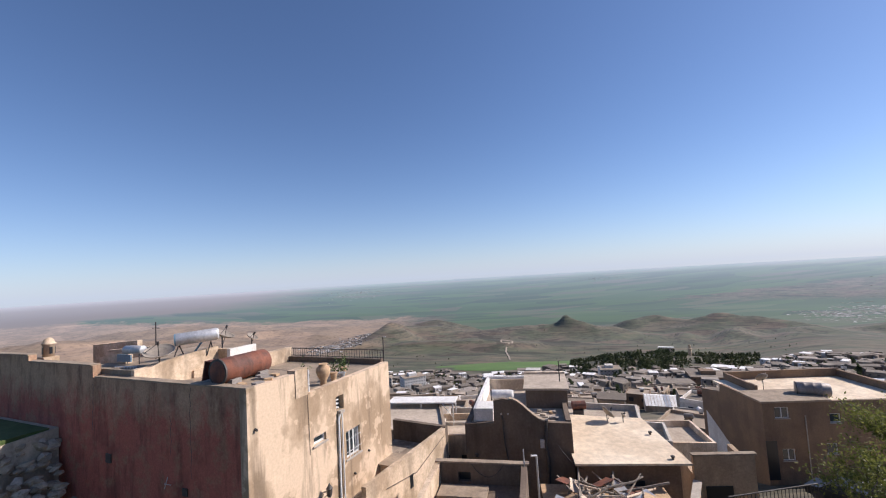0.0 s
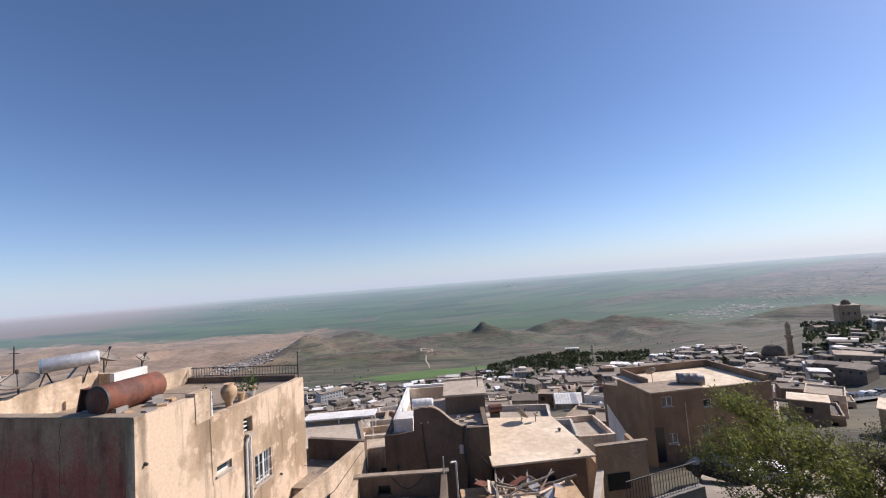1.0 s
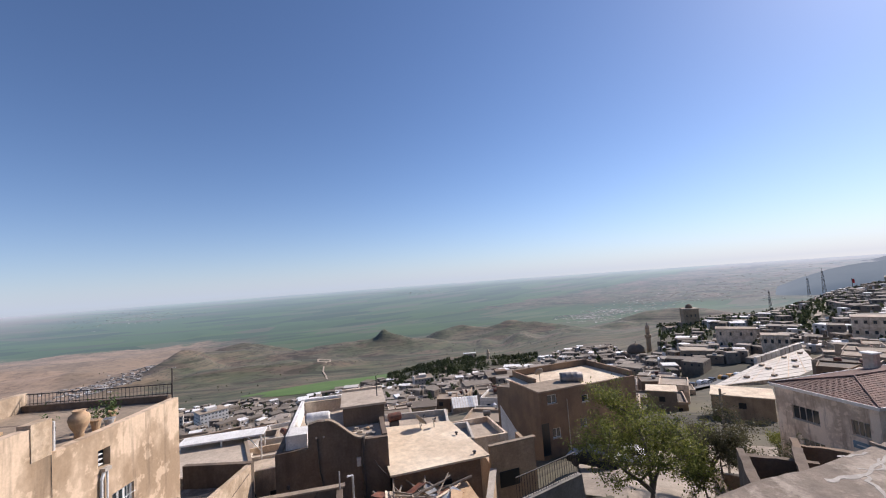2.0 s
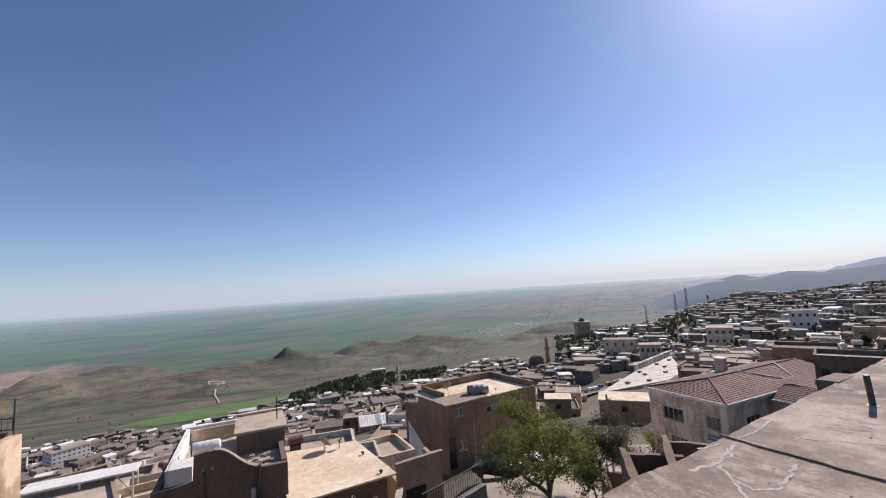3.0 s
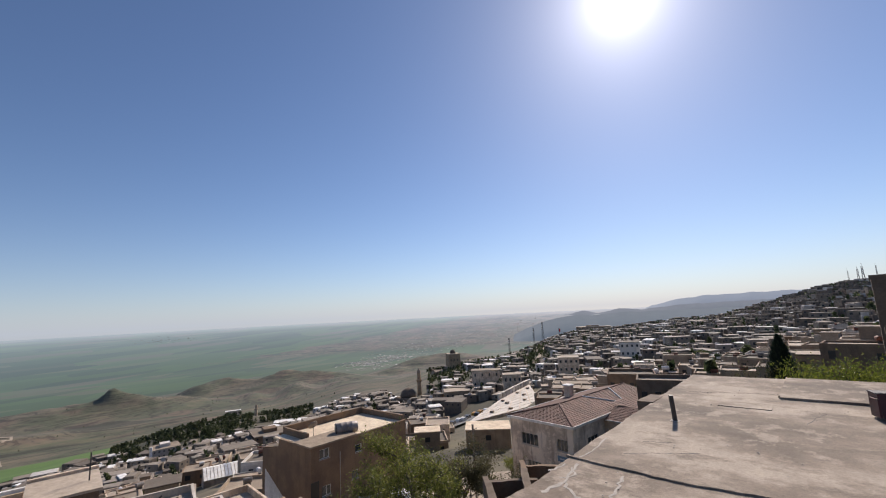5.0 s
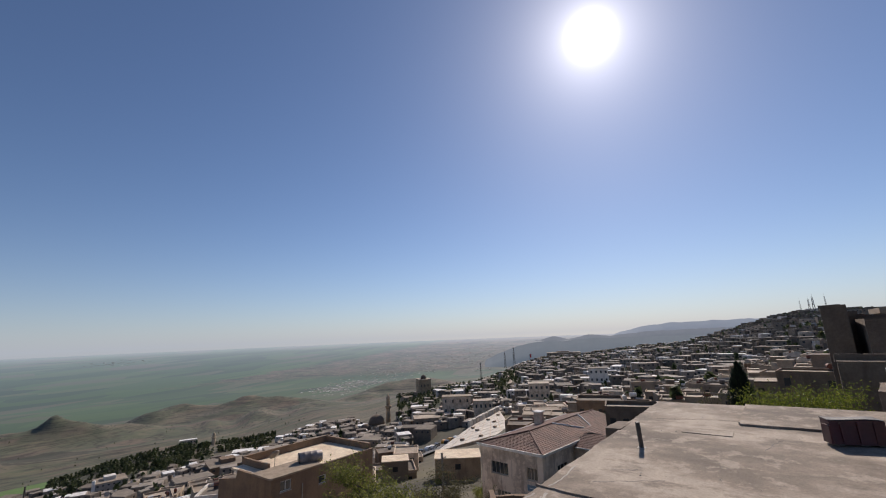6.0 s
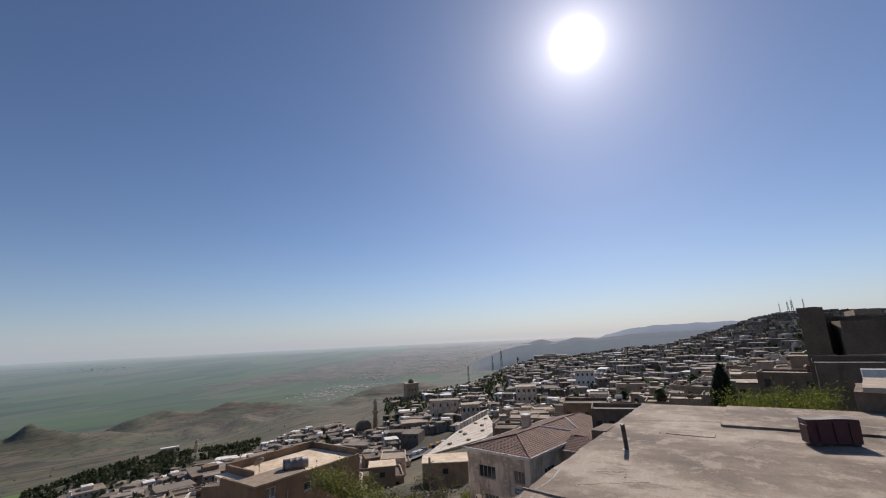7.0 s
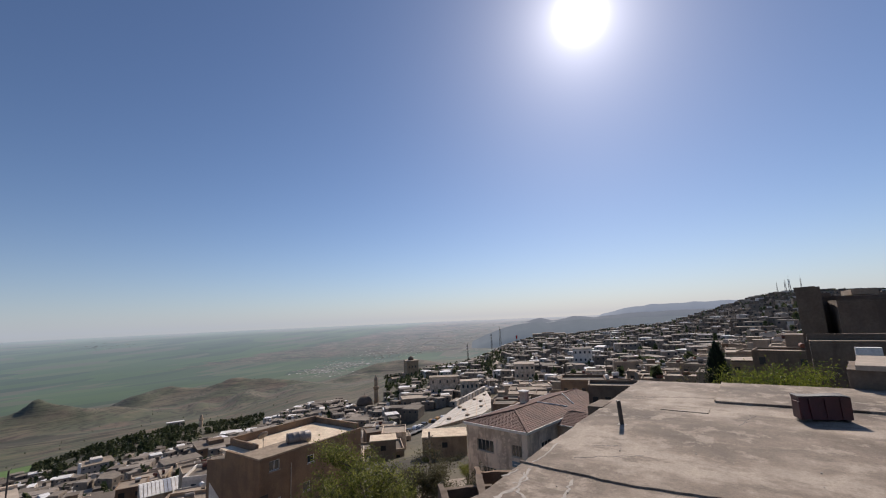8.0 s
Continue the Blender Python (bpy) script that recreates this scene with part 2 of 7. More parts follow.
HILLS = [  # azimuth, elevation of the top as the eye sees it, range, half width along and across, compass run of the long axis, sharpness
    (-6.9, -6.1, 1330, 80, 130, 100, 0.85),
    (-9.6, -7.9, 1180, 60, 150, 120, 1.0),
    (-0.9, -6.05, 1620, 150, 120, 95, 1.0),
    (-3.8, -6.5, 1450, 190, 150, 90, 1.0),
    (0.5, -8.7, 1130, 270, 110, 92, 1.0),
    (10.5, -7.4, 1380, 300, 150, 102, 1.0),
    (16.1, -6.3, 1360, 26, 26, 0, 0.8),
    (16.4, -6.95, 1375, 130, 75, 105, 1.0),
    (20.3, -7.85, 1400, 110, 80, 110, 1.0),
    (26.5, -6.35, 1650, 100, 90, 105, 1.0),
    (24.4, -7.0, 1600, 80, 90, 100, 1.0),
    (22.3, -8.2, 1480, 150, 60, 20, 1.0),
    (33.3, -5.95, 1620, 140, 120, 120, 0.9),
    (30.2, -7.2, 1640, 90, 80, 120, 1.0),
    (37.6, -6.6, 1600, 120, 100, 130, 1.0),
    (41.2, -7.4, 1480, 100, 90, 130, 1.0),
    (34.6, -7.7, 1370, 150, 45, 30, 1.0),
    (29.3, -8.4, 1380, 150, 40, 25, 1.0),
    (39.0, -8.1, 1280, 130, 40, 40, 1.0),
    (46.8, -6.9, 1700, 90, 90, 130, 1.0),
    (50.0, -5.8, 1800, 120, 110, 140, 1.0),
    (54.0, -5.3, 1850, 150, 120, 140, 1.0),
    (-20.0, -6.4, 1720, 300, 110, 75, 1.0),
    (-16.5, -5.5, 2280, 380, 110, 80, 1.0),
    (-28.0, -5.0, 2000, 380, 140, 60, 1.0),
    (-37.0, -5.2, 1550, 260, 120, 60, 1.0),
    (-33.0, -3.9, 2500, 400, 140, 60, 1.0),
    (-45.0, -4.0, 1750, 300, 150, 45, 1.0),
]
KNOLL = (234, 477, 135, 68, 28, 14)


def slopes(x, y):
    """The long fall of the land from the town to the plain."""
    r, a = math.hypot(x, y), math.degrees(math.atan2(x, y))
    if a < -115:
        a += 360
    behind = 0.0
    if a < AZS[0]:
        behind, a2 = min(1, (AZS[0] - a) / 60), AZS[0]
    elif a > AZS[-1]:
        behind, a2 = min(1, (a - AZS[-1]) / 60), AZS[-1]
    else:
        a2 = a
    k = min(max(int(np.searchsorted(AZS, a2)) - 1, 0), len(AZS) - 2)
    f = (a2 - AZS[k]) / (AZS[k + 1] - AZS[k])
    f = f * f * (3 - 2 * f)
    z = np.interp(min(r, 2700), RANGES, TABLE[k]) * (1 - f) + np.interp(min(r, 2700), RANGES, TABLE[k + 1]) * f
    if -60 < a < 130 and r > 2700:
        g = min(1, (r - 2700) / 2200)
        z = z * (1 - g) + g * -46
    return z * (1 - behind) + behind * min(30, -7 + r * 0.1)


PEAKS = []
for az, el, r, along, across, run, sharp in HILLS:
    hx, hy = r * math.sin(radians(az)), r * math.cos(radians(az))
    PEAKS.append((hx, hy, along, across, math.sin(radians(run)), math.cos(radians(run)), r * math.tan(radians(el)) - slopes(hx, hy), sharp))


def land(x, y):
    z, r = slopes(x, y), math.hypot(x, y)
    rise = 0.0
    if r > 600:
        wx, wy = x + 26 * noise.noise((x / 120, y / 120, 1.5)), y + 26 * noise.noise((x / 120, y / 120, 4.5))
        for hx, hy, along, across, sx, sy, h, sharp in PEAKS:
            dx, dy = wx - hx, wy - hy
            d = ((dx * sx + dy * sy) / along) ** 2 + ((dx * sy - dy * sx) / across) ** 2
            if d < 7 and h > 0:
                rise += (h * math.exp(-d ** sharp)) ** 3
        rise = rise ** (1 / 3)
        # gullies run down the flanks
        z += rise * (1 + 0.16 * noise.noise((x / 75, y / 75, 3.0)) - 0.12 * abs(noise.noise((x / 38, y / 60, 9.0))))
    hx, hy, along, across, run, h = KNOLL
    c, s = math.cos(radians(run)), math.sin(radians(run))
    d = (((x - hx) * c + (y - hy) * s) / along) ** 2 + (((y - hy) * c - (x - hx) * s) / across) ** 2
    if d < 9:
        z += h * math.exp(-d)
    if x < 0 and r > 900:
        z += min(1, (r - 900) / 500) * min(1, -x / 300) * max(0, 1 - max(0, r - 2600) / 900) * (16 * noise.noise((x / 300, y / 190, 2.2)) + 6 * noise.noise((x / 110, y / 80, 5.1)))
    if r > 100:
        w = min(1, (r - 100) / 500) * (1 if r < 2200 else max(0.1, 1 - (r - 2200) / 1200))
        z += w * (3.0 * noise.noise((x / 210, y / 210, 0.5)) + 1.3 * noise.noise((x / 62, y / 62, 7.5)))
    return z


NEAR_RIM = 1090.0  # past this the land is hazy distance


def build_land(radii):
    """Rings of land about the town; the first radius may be 0."""
    bm = bmesh.new()
    steps = []
    a = -180.0
    while a < 179.9:
        steps.append(a)
        a += 0.45 if -62 < a < 76 else 0.9 if 76 <= a < 122 else 6.0
    rings = []
    for r in radii:
        if r:
            rings.append([bm.verts.new((r * math.sin(radians(q)), r * math.cos(radians(q)), land(r * math.sin(radians(q)), r * math.cos(radians(q))))) for q in steps])
    n = len(steps)
    if not radii[0]:
        c = bm.verts.new((0, 0, land(0, 0.01)))
        for i in range(n):
            bm.faces.new((c, rings[0][(i + 1) % n], rings[0][i]))
    for q, w in zip(rings, rings[1:]):
        for i in range(n):
            j = (i + 1) % n
            bm.faces.new((q[i], q[j], w[j], w[i]))
    bmesh.ops.recalc_face_normals(bm, faces=bm.faces)
    return bm


def land_material(name, hazy=False):
    m, n, l, b = material(name, 0.95)

    def span(value, lo, hi):
        k = n.new("ShaderNodeMapRange")
        l.new(value, k.inputs["Value"])
        k.inputs["From Min"].default_value, k.inputs["From Max"].default_value = lo, hi
        return k.outputs[0]

    def calc(op, p, q, r=None):
        k = n.new("ShaderNodeMath")
        k.operation = op
        for sock, v in zip(k.inputs, (p, q, r)):
            if isinstance(v, (int, float)):
                sock.default_value = v
            elif v is not None:
                l.new(v, sock)
        return k.outputs[0]

    co = n.new("ShaderNodeTexCoord").outputs["Object"]
    sep = n.new("ShaderNodeSeparateXYZ")
    l.new(co, sep.inputs[0])
    east_x, north_y, up_z = sep.outputs
    big = noise_node(n, l, co, 0.0035, 7, 0.62)
    ragged = noise_node(n, l, co, 0.009, 6, 0.65)
    earth = ramp_node(n, [(0.32, (0.075, 0.072, 0.045)), (0.45, (0.112, 0.096, 0.064)), (0.53, (0.06, 0.068, 0.037)), (0.66, (0.12, 0.092, 0.063))])
    l.new(big, earth.inputs[0])
    # red ploughed plots between the grazing
    plough = ramp_node(n, [(0.56, (0, 0, 0)), (0.6, (0.7, 0.7, 0.7))])
    l.new(noise_node(n, l, co, 0.006, 3, 0.5, (1, 1.7, 1)), plough.inputs[0])
    soil = blend(n, l, plough.outputs[0], earth.outputs[0], (0.108, 0.078, 0.055))
    # drier tan hills on the other side of the valley
    dry = span(calc("MULTIPLY_ADD", ragged, 260.0, east_x), -20, -190)
    tan = ramp_node(n, [(0.4, (0.3, 0.21, 0.14)), (0.5, (0.185, 0.135, 0.09)), (0.6, (0.26, 0.185, 0.12))])
    l.new(big, tan.inputs[0])
    soil = blend(n, l, dry, soil, tan.outputs[0])
    # field terraces follow the contours
    steps = noise_node(n, l, co, 1.0, 4, 0.6, (0.004, 0.004, 0.16))
    sm = ramp_node(n, [(0.4, (0.5, 0.5, 0.46)), (0.43, (1.0, 1.0, 1.0)), (0.5, (1.08, 1.05, 1.0)), (0.52, (0.5, 0.5, 0.47)), (0.55, (1.05, 1.05, 1.05)), (0.64, (1.3, 1.24, 1.14))])
    l.new(steps, sm.inputs[0])
    soil = blend(n, l, blend(n, l, dry, (1.0, 1.0, 1.0), (0.3, 0.3, 0.3)), soil, blend(n, l, 1.0, soil, sm.outputs[0], "MULTIPLY"))
    fine = noise_node(n, l, co, 0.05, 8, 0.7)
    fm = ramp_node(n, [(0.32, (0.6, 0.6, 0.58)), (0.46, (1.0, 1.0, 1.0)), (0.7, (1.25, 1.25, 1.25))])
    l.new(fine, fm.inputs[0])
    hill = blend(n, l, 1.0, soil, fm.outputs[0], "MULTIPLY")
    # crops on the plain, in long plots
    v = n.new("ShaderNodeTexVoronoi")
    v.inputs["Scale"].default_value = 0.0065
    mp = n.new("ShaderNodeMapping")
    mp.inputs["Scale"].default_value, mp.inputs["Rotation"].default_value = (0.45, 1.5, 0), (0, 0, 0.25)
    l.new(co, mp.inputs[0])
    l.new(mp.outputs[0], v.inputs["Vector"])
    crop = ramp_node(n, [(0.0, (0.04, 0.066, 0.037)), (0.3, (0.055, 0.1, 0.042)), (0.5, (0.036, 0.062, 0.036)), (0.66, (0.062, 0.11, 0.042)), (0.8, (0.09, 0.092, 0.062)), (0.9, (0.042, 0.072, 0.038)), (1.0, (0.13, 0.11, 0.08))])
    l.new(v.outputs["Color"], crop.inputs[0])
    plain = span(calc("MULTIPLY_ADD", ragged, 14.0, up_z), -214, -226)
    west = span(calc("MULTIPLY_ADD", ragged, 300.0, east_x), 60, 210)
    beyond = span(calc("MULTIPLY_ADD", ragged, 500.0, north_y), 2780, 2860)
    out = blend(n, l, calc("MAXIMUM", calc("MULTIPLY", plain, west), beyond), hill, crop.outputs[0])
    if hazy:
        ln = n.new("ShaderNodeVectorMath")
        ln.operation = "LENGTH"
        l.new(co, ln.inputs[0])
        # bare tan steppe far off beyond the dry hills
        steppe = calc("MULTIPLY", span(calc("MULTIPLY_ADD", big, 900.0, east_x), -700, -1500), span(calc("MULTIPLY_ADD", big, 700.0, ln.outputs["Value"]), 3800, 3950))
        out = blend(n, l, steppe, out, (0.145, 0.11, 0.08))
        # haze of the air painted as emission, stronger with every kilometre
        haze_glow = ramp_node(n, [(0.0, (0.004, 0.006, 0.009)), (0.2, (0.014, 0.018, 0.026)), (0.42, (0.038, 0.052, 0.07)), (0.7, (0.092, 0.12, 0.16)), (0.88, (0.17, 0.205, 0.26)), (1.0, (0.3, 0.345, 0.42))])
        l.new(span(ln.outputs["Value"], NEAR_RIM, 4890), haze_glow.inputs[0])
        l.new(haze_glow.outputs[0], b.inputs["Emission Color"])
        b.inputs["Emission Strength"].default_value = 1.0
    l.new(out, b.inputs["Base Color"])
    return m


near_rings = [0.0] + [r for r in (6 * 1.0315 ** i for i in range(1, 190)) if r < NEAR_RIM - 15] + [NEAR_RIM]
far_rings = [NEAR_RIM + 14 * i for i in range(62)] + [1970 * 1.03 ** i for i in range(31)] + [4900.0]
ground = part("ground", build_land(near_rings), land_material("hills_and_fields"), None, "brown hills and green fields below the town", "structure", True)
ground["category"] = "ground"
distance = part("backdrop_plain", build_land(far_rings), land_material("haze_painted_hills_and_plain", True), None, "far hills and green plain with painted distance haze", "structure", True)
distance["category"] = "backdrop"

# ---- distance: hazy mountains ----
def ridge(name, r, profile, depth, tone, haze_glow, label):
    """A far mountain chain as a real slope from its foot to its crest; profile: azimuth and elevation in degrees;
    colour and emission paint its haze.
    """
    bm = bmesh.new()
    rows = []
    a0, a1 = profile[0][0], profile[-1][0]
    n = 260
    for i in range(n + 1):
        az = a0 + (a1 - a0) * i / n
        el = np.interp(az, [p[0] for p in profile], [p[1] for p in profile])
        el += 0.10 * noise.noise((az * 0.7, r, 0)) + 0.05 * noise.noise((az * 2.3, r, 1))
        row = []
        for j in range(7):
            f = j / 6
            rr = r + depth * f
            top = (r + depth) * math.tan(radians(el))
            foot = -230 if r < 3000 else -150
            z = foot + (top - foot) * f ** 0.6 + (10 * noise.noise((az * 1.5, f * 4, r)) * f * (1 - f))
            row.append(bm.verts.new((rr * math.sin(radians(az)), rr * math.cos(radians(az)), z)))
        rows.append(row)
    for u, v in zip(rows, rows[1:]):
        for j in range(6):
            bm.faces.new((u[j], u[j + 1], v[j + 1], v[j]))
    bmesh.ops.recalc_face_normals(bm, faces=bm.faces)
    m, nn, l, b = material(name + "_hazed_rock", 1.0)
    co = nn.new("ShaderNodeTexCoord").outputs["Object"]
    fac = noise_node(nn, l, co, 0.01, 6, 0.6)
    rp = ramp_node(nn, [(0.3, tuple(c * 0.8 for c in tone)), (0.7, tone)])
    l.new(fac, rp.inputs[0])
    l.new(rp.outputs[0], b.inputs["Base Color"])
    # even bluish emission paints the haze in front of the slope
    b.inputs["Emission Color"].default_value, b.inputs["Emission Strength"].default_value = (*haze_glow, 1), 1.0
    ob = part(name, bm, m, None, label, "structure", True)
    ob["category"] = "backdrop"


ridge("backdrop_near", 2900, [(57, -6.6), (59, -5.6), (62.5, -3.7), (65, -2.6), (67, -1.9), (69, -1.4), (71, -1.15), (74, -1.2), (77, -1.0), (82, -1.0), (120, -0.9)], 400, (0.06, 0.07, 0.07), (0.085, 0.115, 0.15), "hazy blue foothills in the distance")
ridge("backdrop_mid", 4250, [(60, -4.6), (63, -3.2), (65.5, -2.3), (67, -1.5), (69.2, -1.15), (71.2, -0.85), (72.5, -0.55), (74.4, -1.0), (77, -0.5), (79.4, -0.75), (83.5, -0.4), (88.5, -0.3), (95, -0.2), (122, 0.0)], 240, (0.06, 0.07, 0.08), (0.115, 0.14, 0.175), "hills behind the foothills under painted blue haze")
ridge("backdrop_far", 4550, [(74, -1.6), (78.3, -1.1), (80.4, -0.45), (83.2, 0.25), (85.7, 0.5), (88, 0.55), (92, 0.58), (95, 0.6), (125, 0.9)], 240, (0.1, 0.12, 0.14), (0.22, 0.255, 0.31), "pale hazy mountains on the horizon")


M_RUST = weathered("rusted_steel", (0.22, 0.075, 0.04), (0.13, 0.055, 0.038), (0.05, 0.03, 0.025), 1.6, 0.6, 0.75, 0.3)
M_STEEL = weathered("galvanised_steel", (0.62, 0.62, 0.62), (0.5, 0.5, 0.5), (0.35, 0.33, 0.3), 2.0, 0.2, 0.5, 0.05, metal=0.5)
M_ZINC = weathered("dull_grey_tank_steel", (0.33, 0.3, 0.28), (0.24, 0.21, 0.19), (0.14, 0.09, 0.065), 1.2, 0.6, 0.55, 0.1, metal=0.3)
M_IRON = weathered("dark_iron", (0.05, 0.045, 0.042), (0.08, 0.065, 0.055), (0.03, 0.025, 0.02), 4.0, 0.3, 0.6, 0.1)
M_DISH = weathered("dish_paint", (0.3, 0.26, 0.21), (0.24, 0.2, 0.16), (0.14, 0.11, 0.08), 2.0, 0.4, 0.5, 0.05)
M_CLAY = weathered("fired_clay", (0.55, 0.38, 0.22), (0.48, 0.31, 0.18), (0.3, 0.2, 0.12), 3.0, 0.3, 0.8, 0.1)
M_TIMBER = weathered("grey_timber", (0.22, 0.18, 0.14), (0.3, 0.255, 0.2), (0.1, 0.08, 0.065), 3.0, 0.5, 0.9, 0.3)
M_RUBBLE = weathered("rubble_stone", (0.46, 0.39, 0.3), (0.36, 0.3, 0.225), (0.2, 0.165, 0.125), 1.5, 0.4, 0.95, 0.5, vary=0.35)
M_MAROON = weathered("maroon_sheet_metal", (0.075, 0.014, 0.018), (0.05, 0.012, 0.014), (0.03, 0.011, 0.011), 2.0, 0.3, 0.5, 0.1)
M_TILE = weathered("red_roof_tile", (0.2, 0.105, 0.078), (0.145, 0.08, 0.06), (0.1, 0.062, 0.05), 0.6, 0.5, 0.85, 0.4, fine=6.0)
M_PALE = weathered("peeling_pale_render", (0.76, 0.62, 0.47), (0.52, 0.395, 0.28), (0.27, 0.19, 0.13), 0.55, 0.75, 0.92, 0.3)
M_BROWN = weathered("ochre_brown_render", (0.25, 0.165, 0.1), (0.19, 0.125, 0.08), (0.11, 0.075, 0.052), 0.35, 0.5, 0.92, 0.3)
M_OCHRE = weathered("ochre_render", (0.48, 0.345, 0.215), (0.38, 0.265, 0.165), (0.17, 0.12, 0.08), 0.5, 0.5)
M_BLOCK = weathered("bare_concrete_block", (0.3, 0.27, 0.24), (0.24, 0.215, 0.19), (0.15, 0.13, 0.115), 0.8, 0.4)
M_FRAME = weathered("white_window_frame", (0.75, 0.75, 0.73), (0.68, 0.68, 0.66), (0.5, 0.5, 0.48), 3.0, 0.2, 0.4, 0.03)
M_PATCH = weathered("pale_mortar_patch", (0.46, 0.41, 0.35), (0.4, 0.355, 0.3), (0.31, 0.27, 0.23), 2.0, 0.2, 0.9, 0.3)
M_GRASS = weathered("short_grass", (0.06, 0.1, 0.025), (0.09, 0.12, 0.035), (0.05, 0.06, 0.02), 1.0, 0.3)
M_BLUE = weathered("blue_barrel_plastic", (0.16, 0.26, 0.33), (0.12, 0.2, 0.26), (0.08, 0.12, 0.15), 2.0, 0.2, 0.45, 0.05)
M_GLASS = material("window_glass", 0.08)[0]
gb = M_GLASS.node_tree.nodes["Principled BSDF"]
gb.inputs["Base Color"].default_value, gb.inputs["Specular IOR Level"].default_value = (0.03, 0.04, 0.045, 1), 0.8


# ---- shapes ----
def tube(bm, a, b, r0, r1=None, seg=10, caps=True):
    a, b = Vector(a), Vector(b)
    q = (b - a).to_track_quat("Z", "Y")
    r1 = r0 if r1 is None else r1
    rows = []
    for c, r in ((a, r0), (b, r1)):
        rows.append([bm.verts.new(c + q @ Vector((r * math.cos(2 * math.pi * k / seg), r * math.sin(2 * math.pi * k / seg), 0))) for k in range(seg)])
    for k in range(seg):
        bm.faces.new((rows[0][k], rows[0][(k + 1) % seg], rows[1][(k + 1) % seg], rows[1][k]))
    if caps:
        bm.faces.new(rows[0][::-1])
        bm.faces.new(rows[1])


def tubes(rows, seg=8):
    bm = bmesh.new()
    for a, b, r in rows:
        tube(bm, a, b, r, seg=seg)
    return bm


def lathe(profile, seg=24, axis_to=None):
    """A turned shape from (radius, height) pairs."""
    bm = bmesh.new()
    q = Vector(axis_to).to_track_quat("Z", "Y") if axis_to else None
    rows = []
    for r, h in profile:
        row = []
        for k in range(seg):
            v = Vector((r * math.cos(2 * math.pi * k / seg), r * math.sin(2 * math.pi * k / seg), h))
            row.append(bm.verts.new(q @ v if q else v))
        rows.append(row)
    for u, w in zip(rows, rows[1:]):
        for k in range(seg):
            bm.faces.new((u[k], u[(k + 1) % seg], w[(k + 1) % seg], w[k]))
    bm.faces.new(rows[0][::-1])
    bm.faces.new(rows[-1])
    return bm


def prism(outline, depth, across="x"):
    """An upright outline of (u, z) pairs given depth; u runs along y (across x) or along x (across y)."""
    bm = bmesh.new()
    mk = (lambda u, z, d: (d, u, z)) if across == "x" else (lambda u, z, d: (u, d, z))
    f = [bm.verts.new(mk(u, z, depth[0])) for u, z in outline]
    g = [bm.verts.new(mk(u, z, depth[1])) for u, z in outline]
    n = len(outline)
    bm.faces.new(f)
    bm.faces.new(g[::-1])
    for i in range(n):
        bm.faces.new((f[i], g[i], g[(i + 1) % n], f[(i + 1) % n]))
    bmesh.ops.recalc_face_normals(bm, faces=bm.faces)
    return bm


def pierced(u0, u1, z0, z1, d0, d1, holes=(), across="x", bm=None):
    """A wall slab with real openings (u0, u1, z0, z1)."""
    bm = bm or bmesh.new()
    us = sorted({u0, u1, *[h[0] for h in holes], *[h[1] for h in holes]})
    for a, b in zip(us, us[1:]):
        cuts = sorted((h[2], h[3]) for h in holes if h[0] < (a + b) / 2 < h[1])
        z = z0
        for c, d in cuts + [(z1, z1)]:
            if c > z:
                if across == "x":
                    box(bm, d0, d1, a, b, z, c)
                else:
                    box(bm, a, b, d0, d1, z, c)
            z = d
    bmesh.ops.remove_doubles(bm, verts=bm.verts, dist=0.0005)
    return bm


def roughen(bm, amount, cuts=2, seed=0.0):
    bmesh.ops.subdivide_edges(bm, edges=bm.edges, cuts=cuts, use_grid_fill=True)
    for v in bm.verts:
        v.co += Vector(noise.noise_vector(v.co * 1.7 + Vector((seed, seed, 0)))) * amount
    return bm


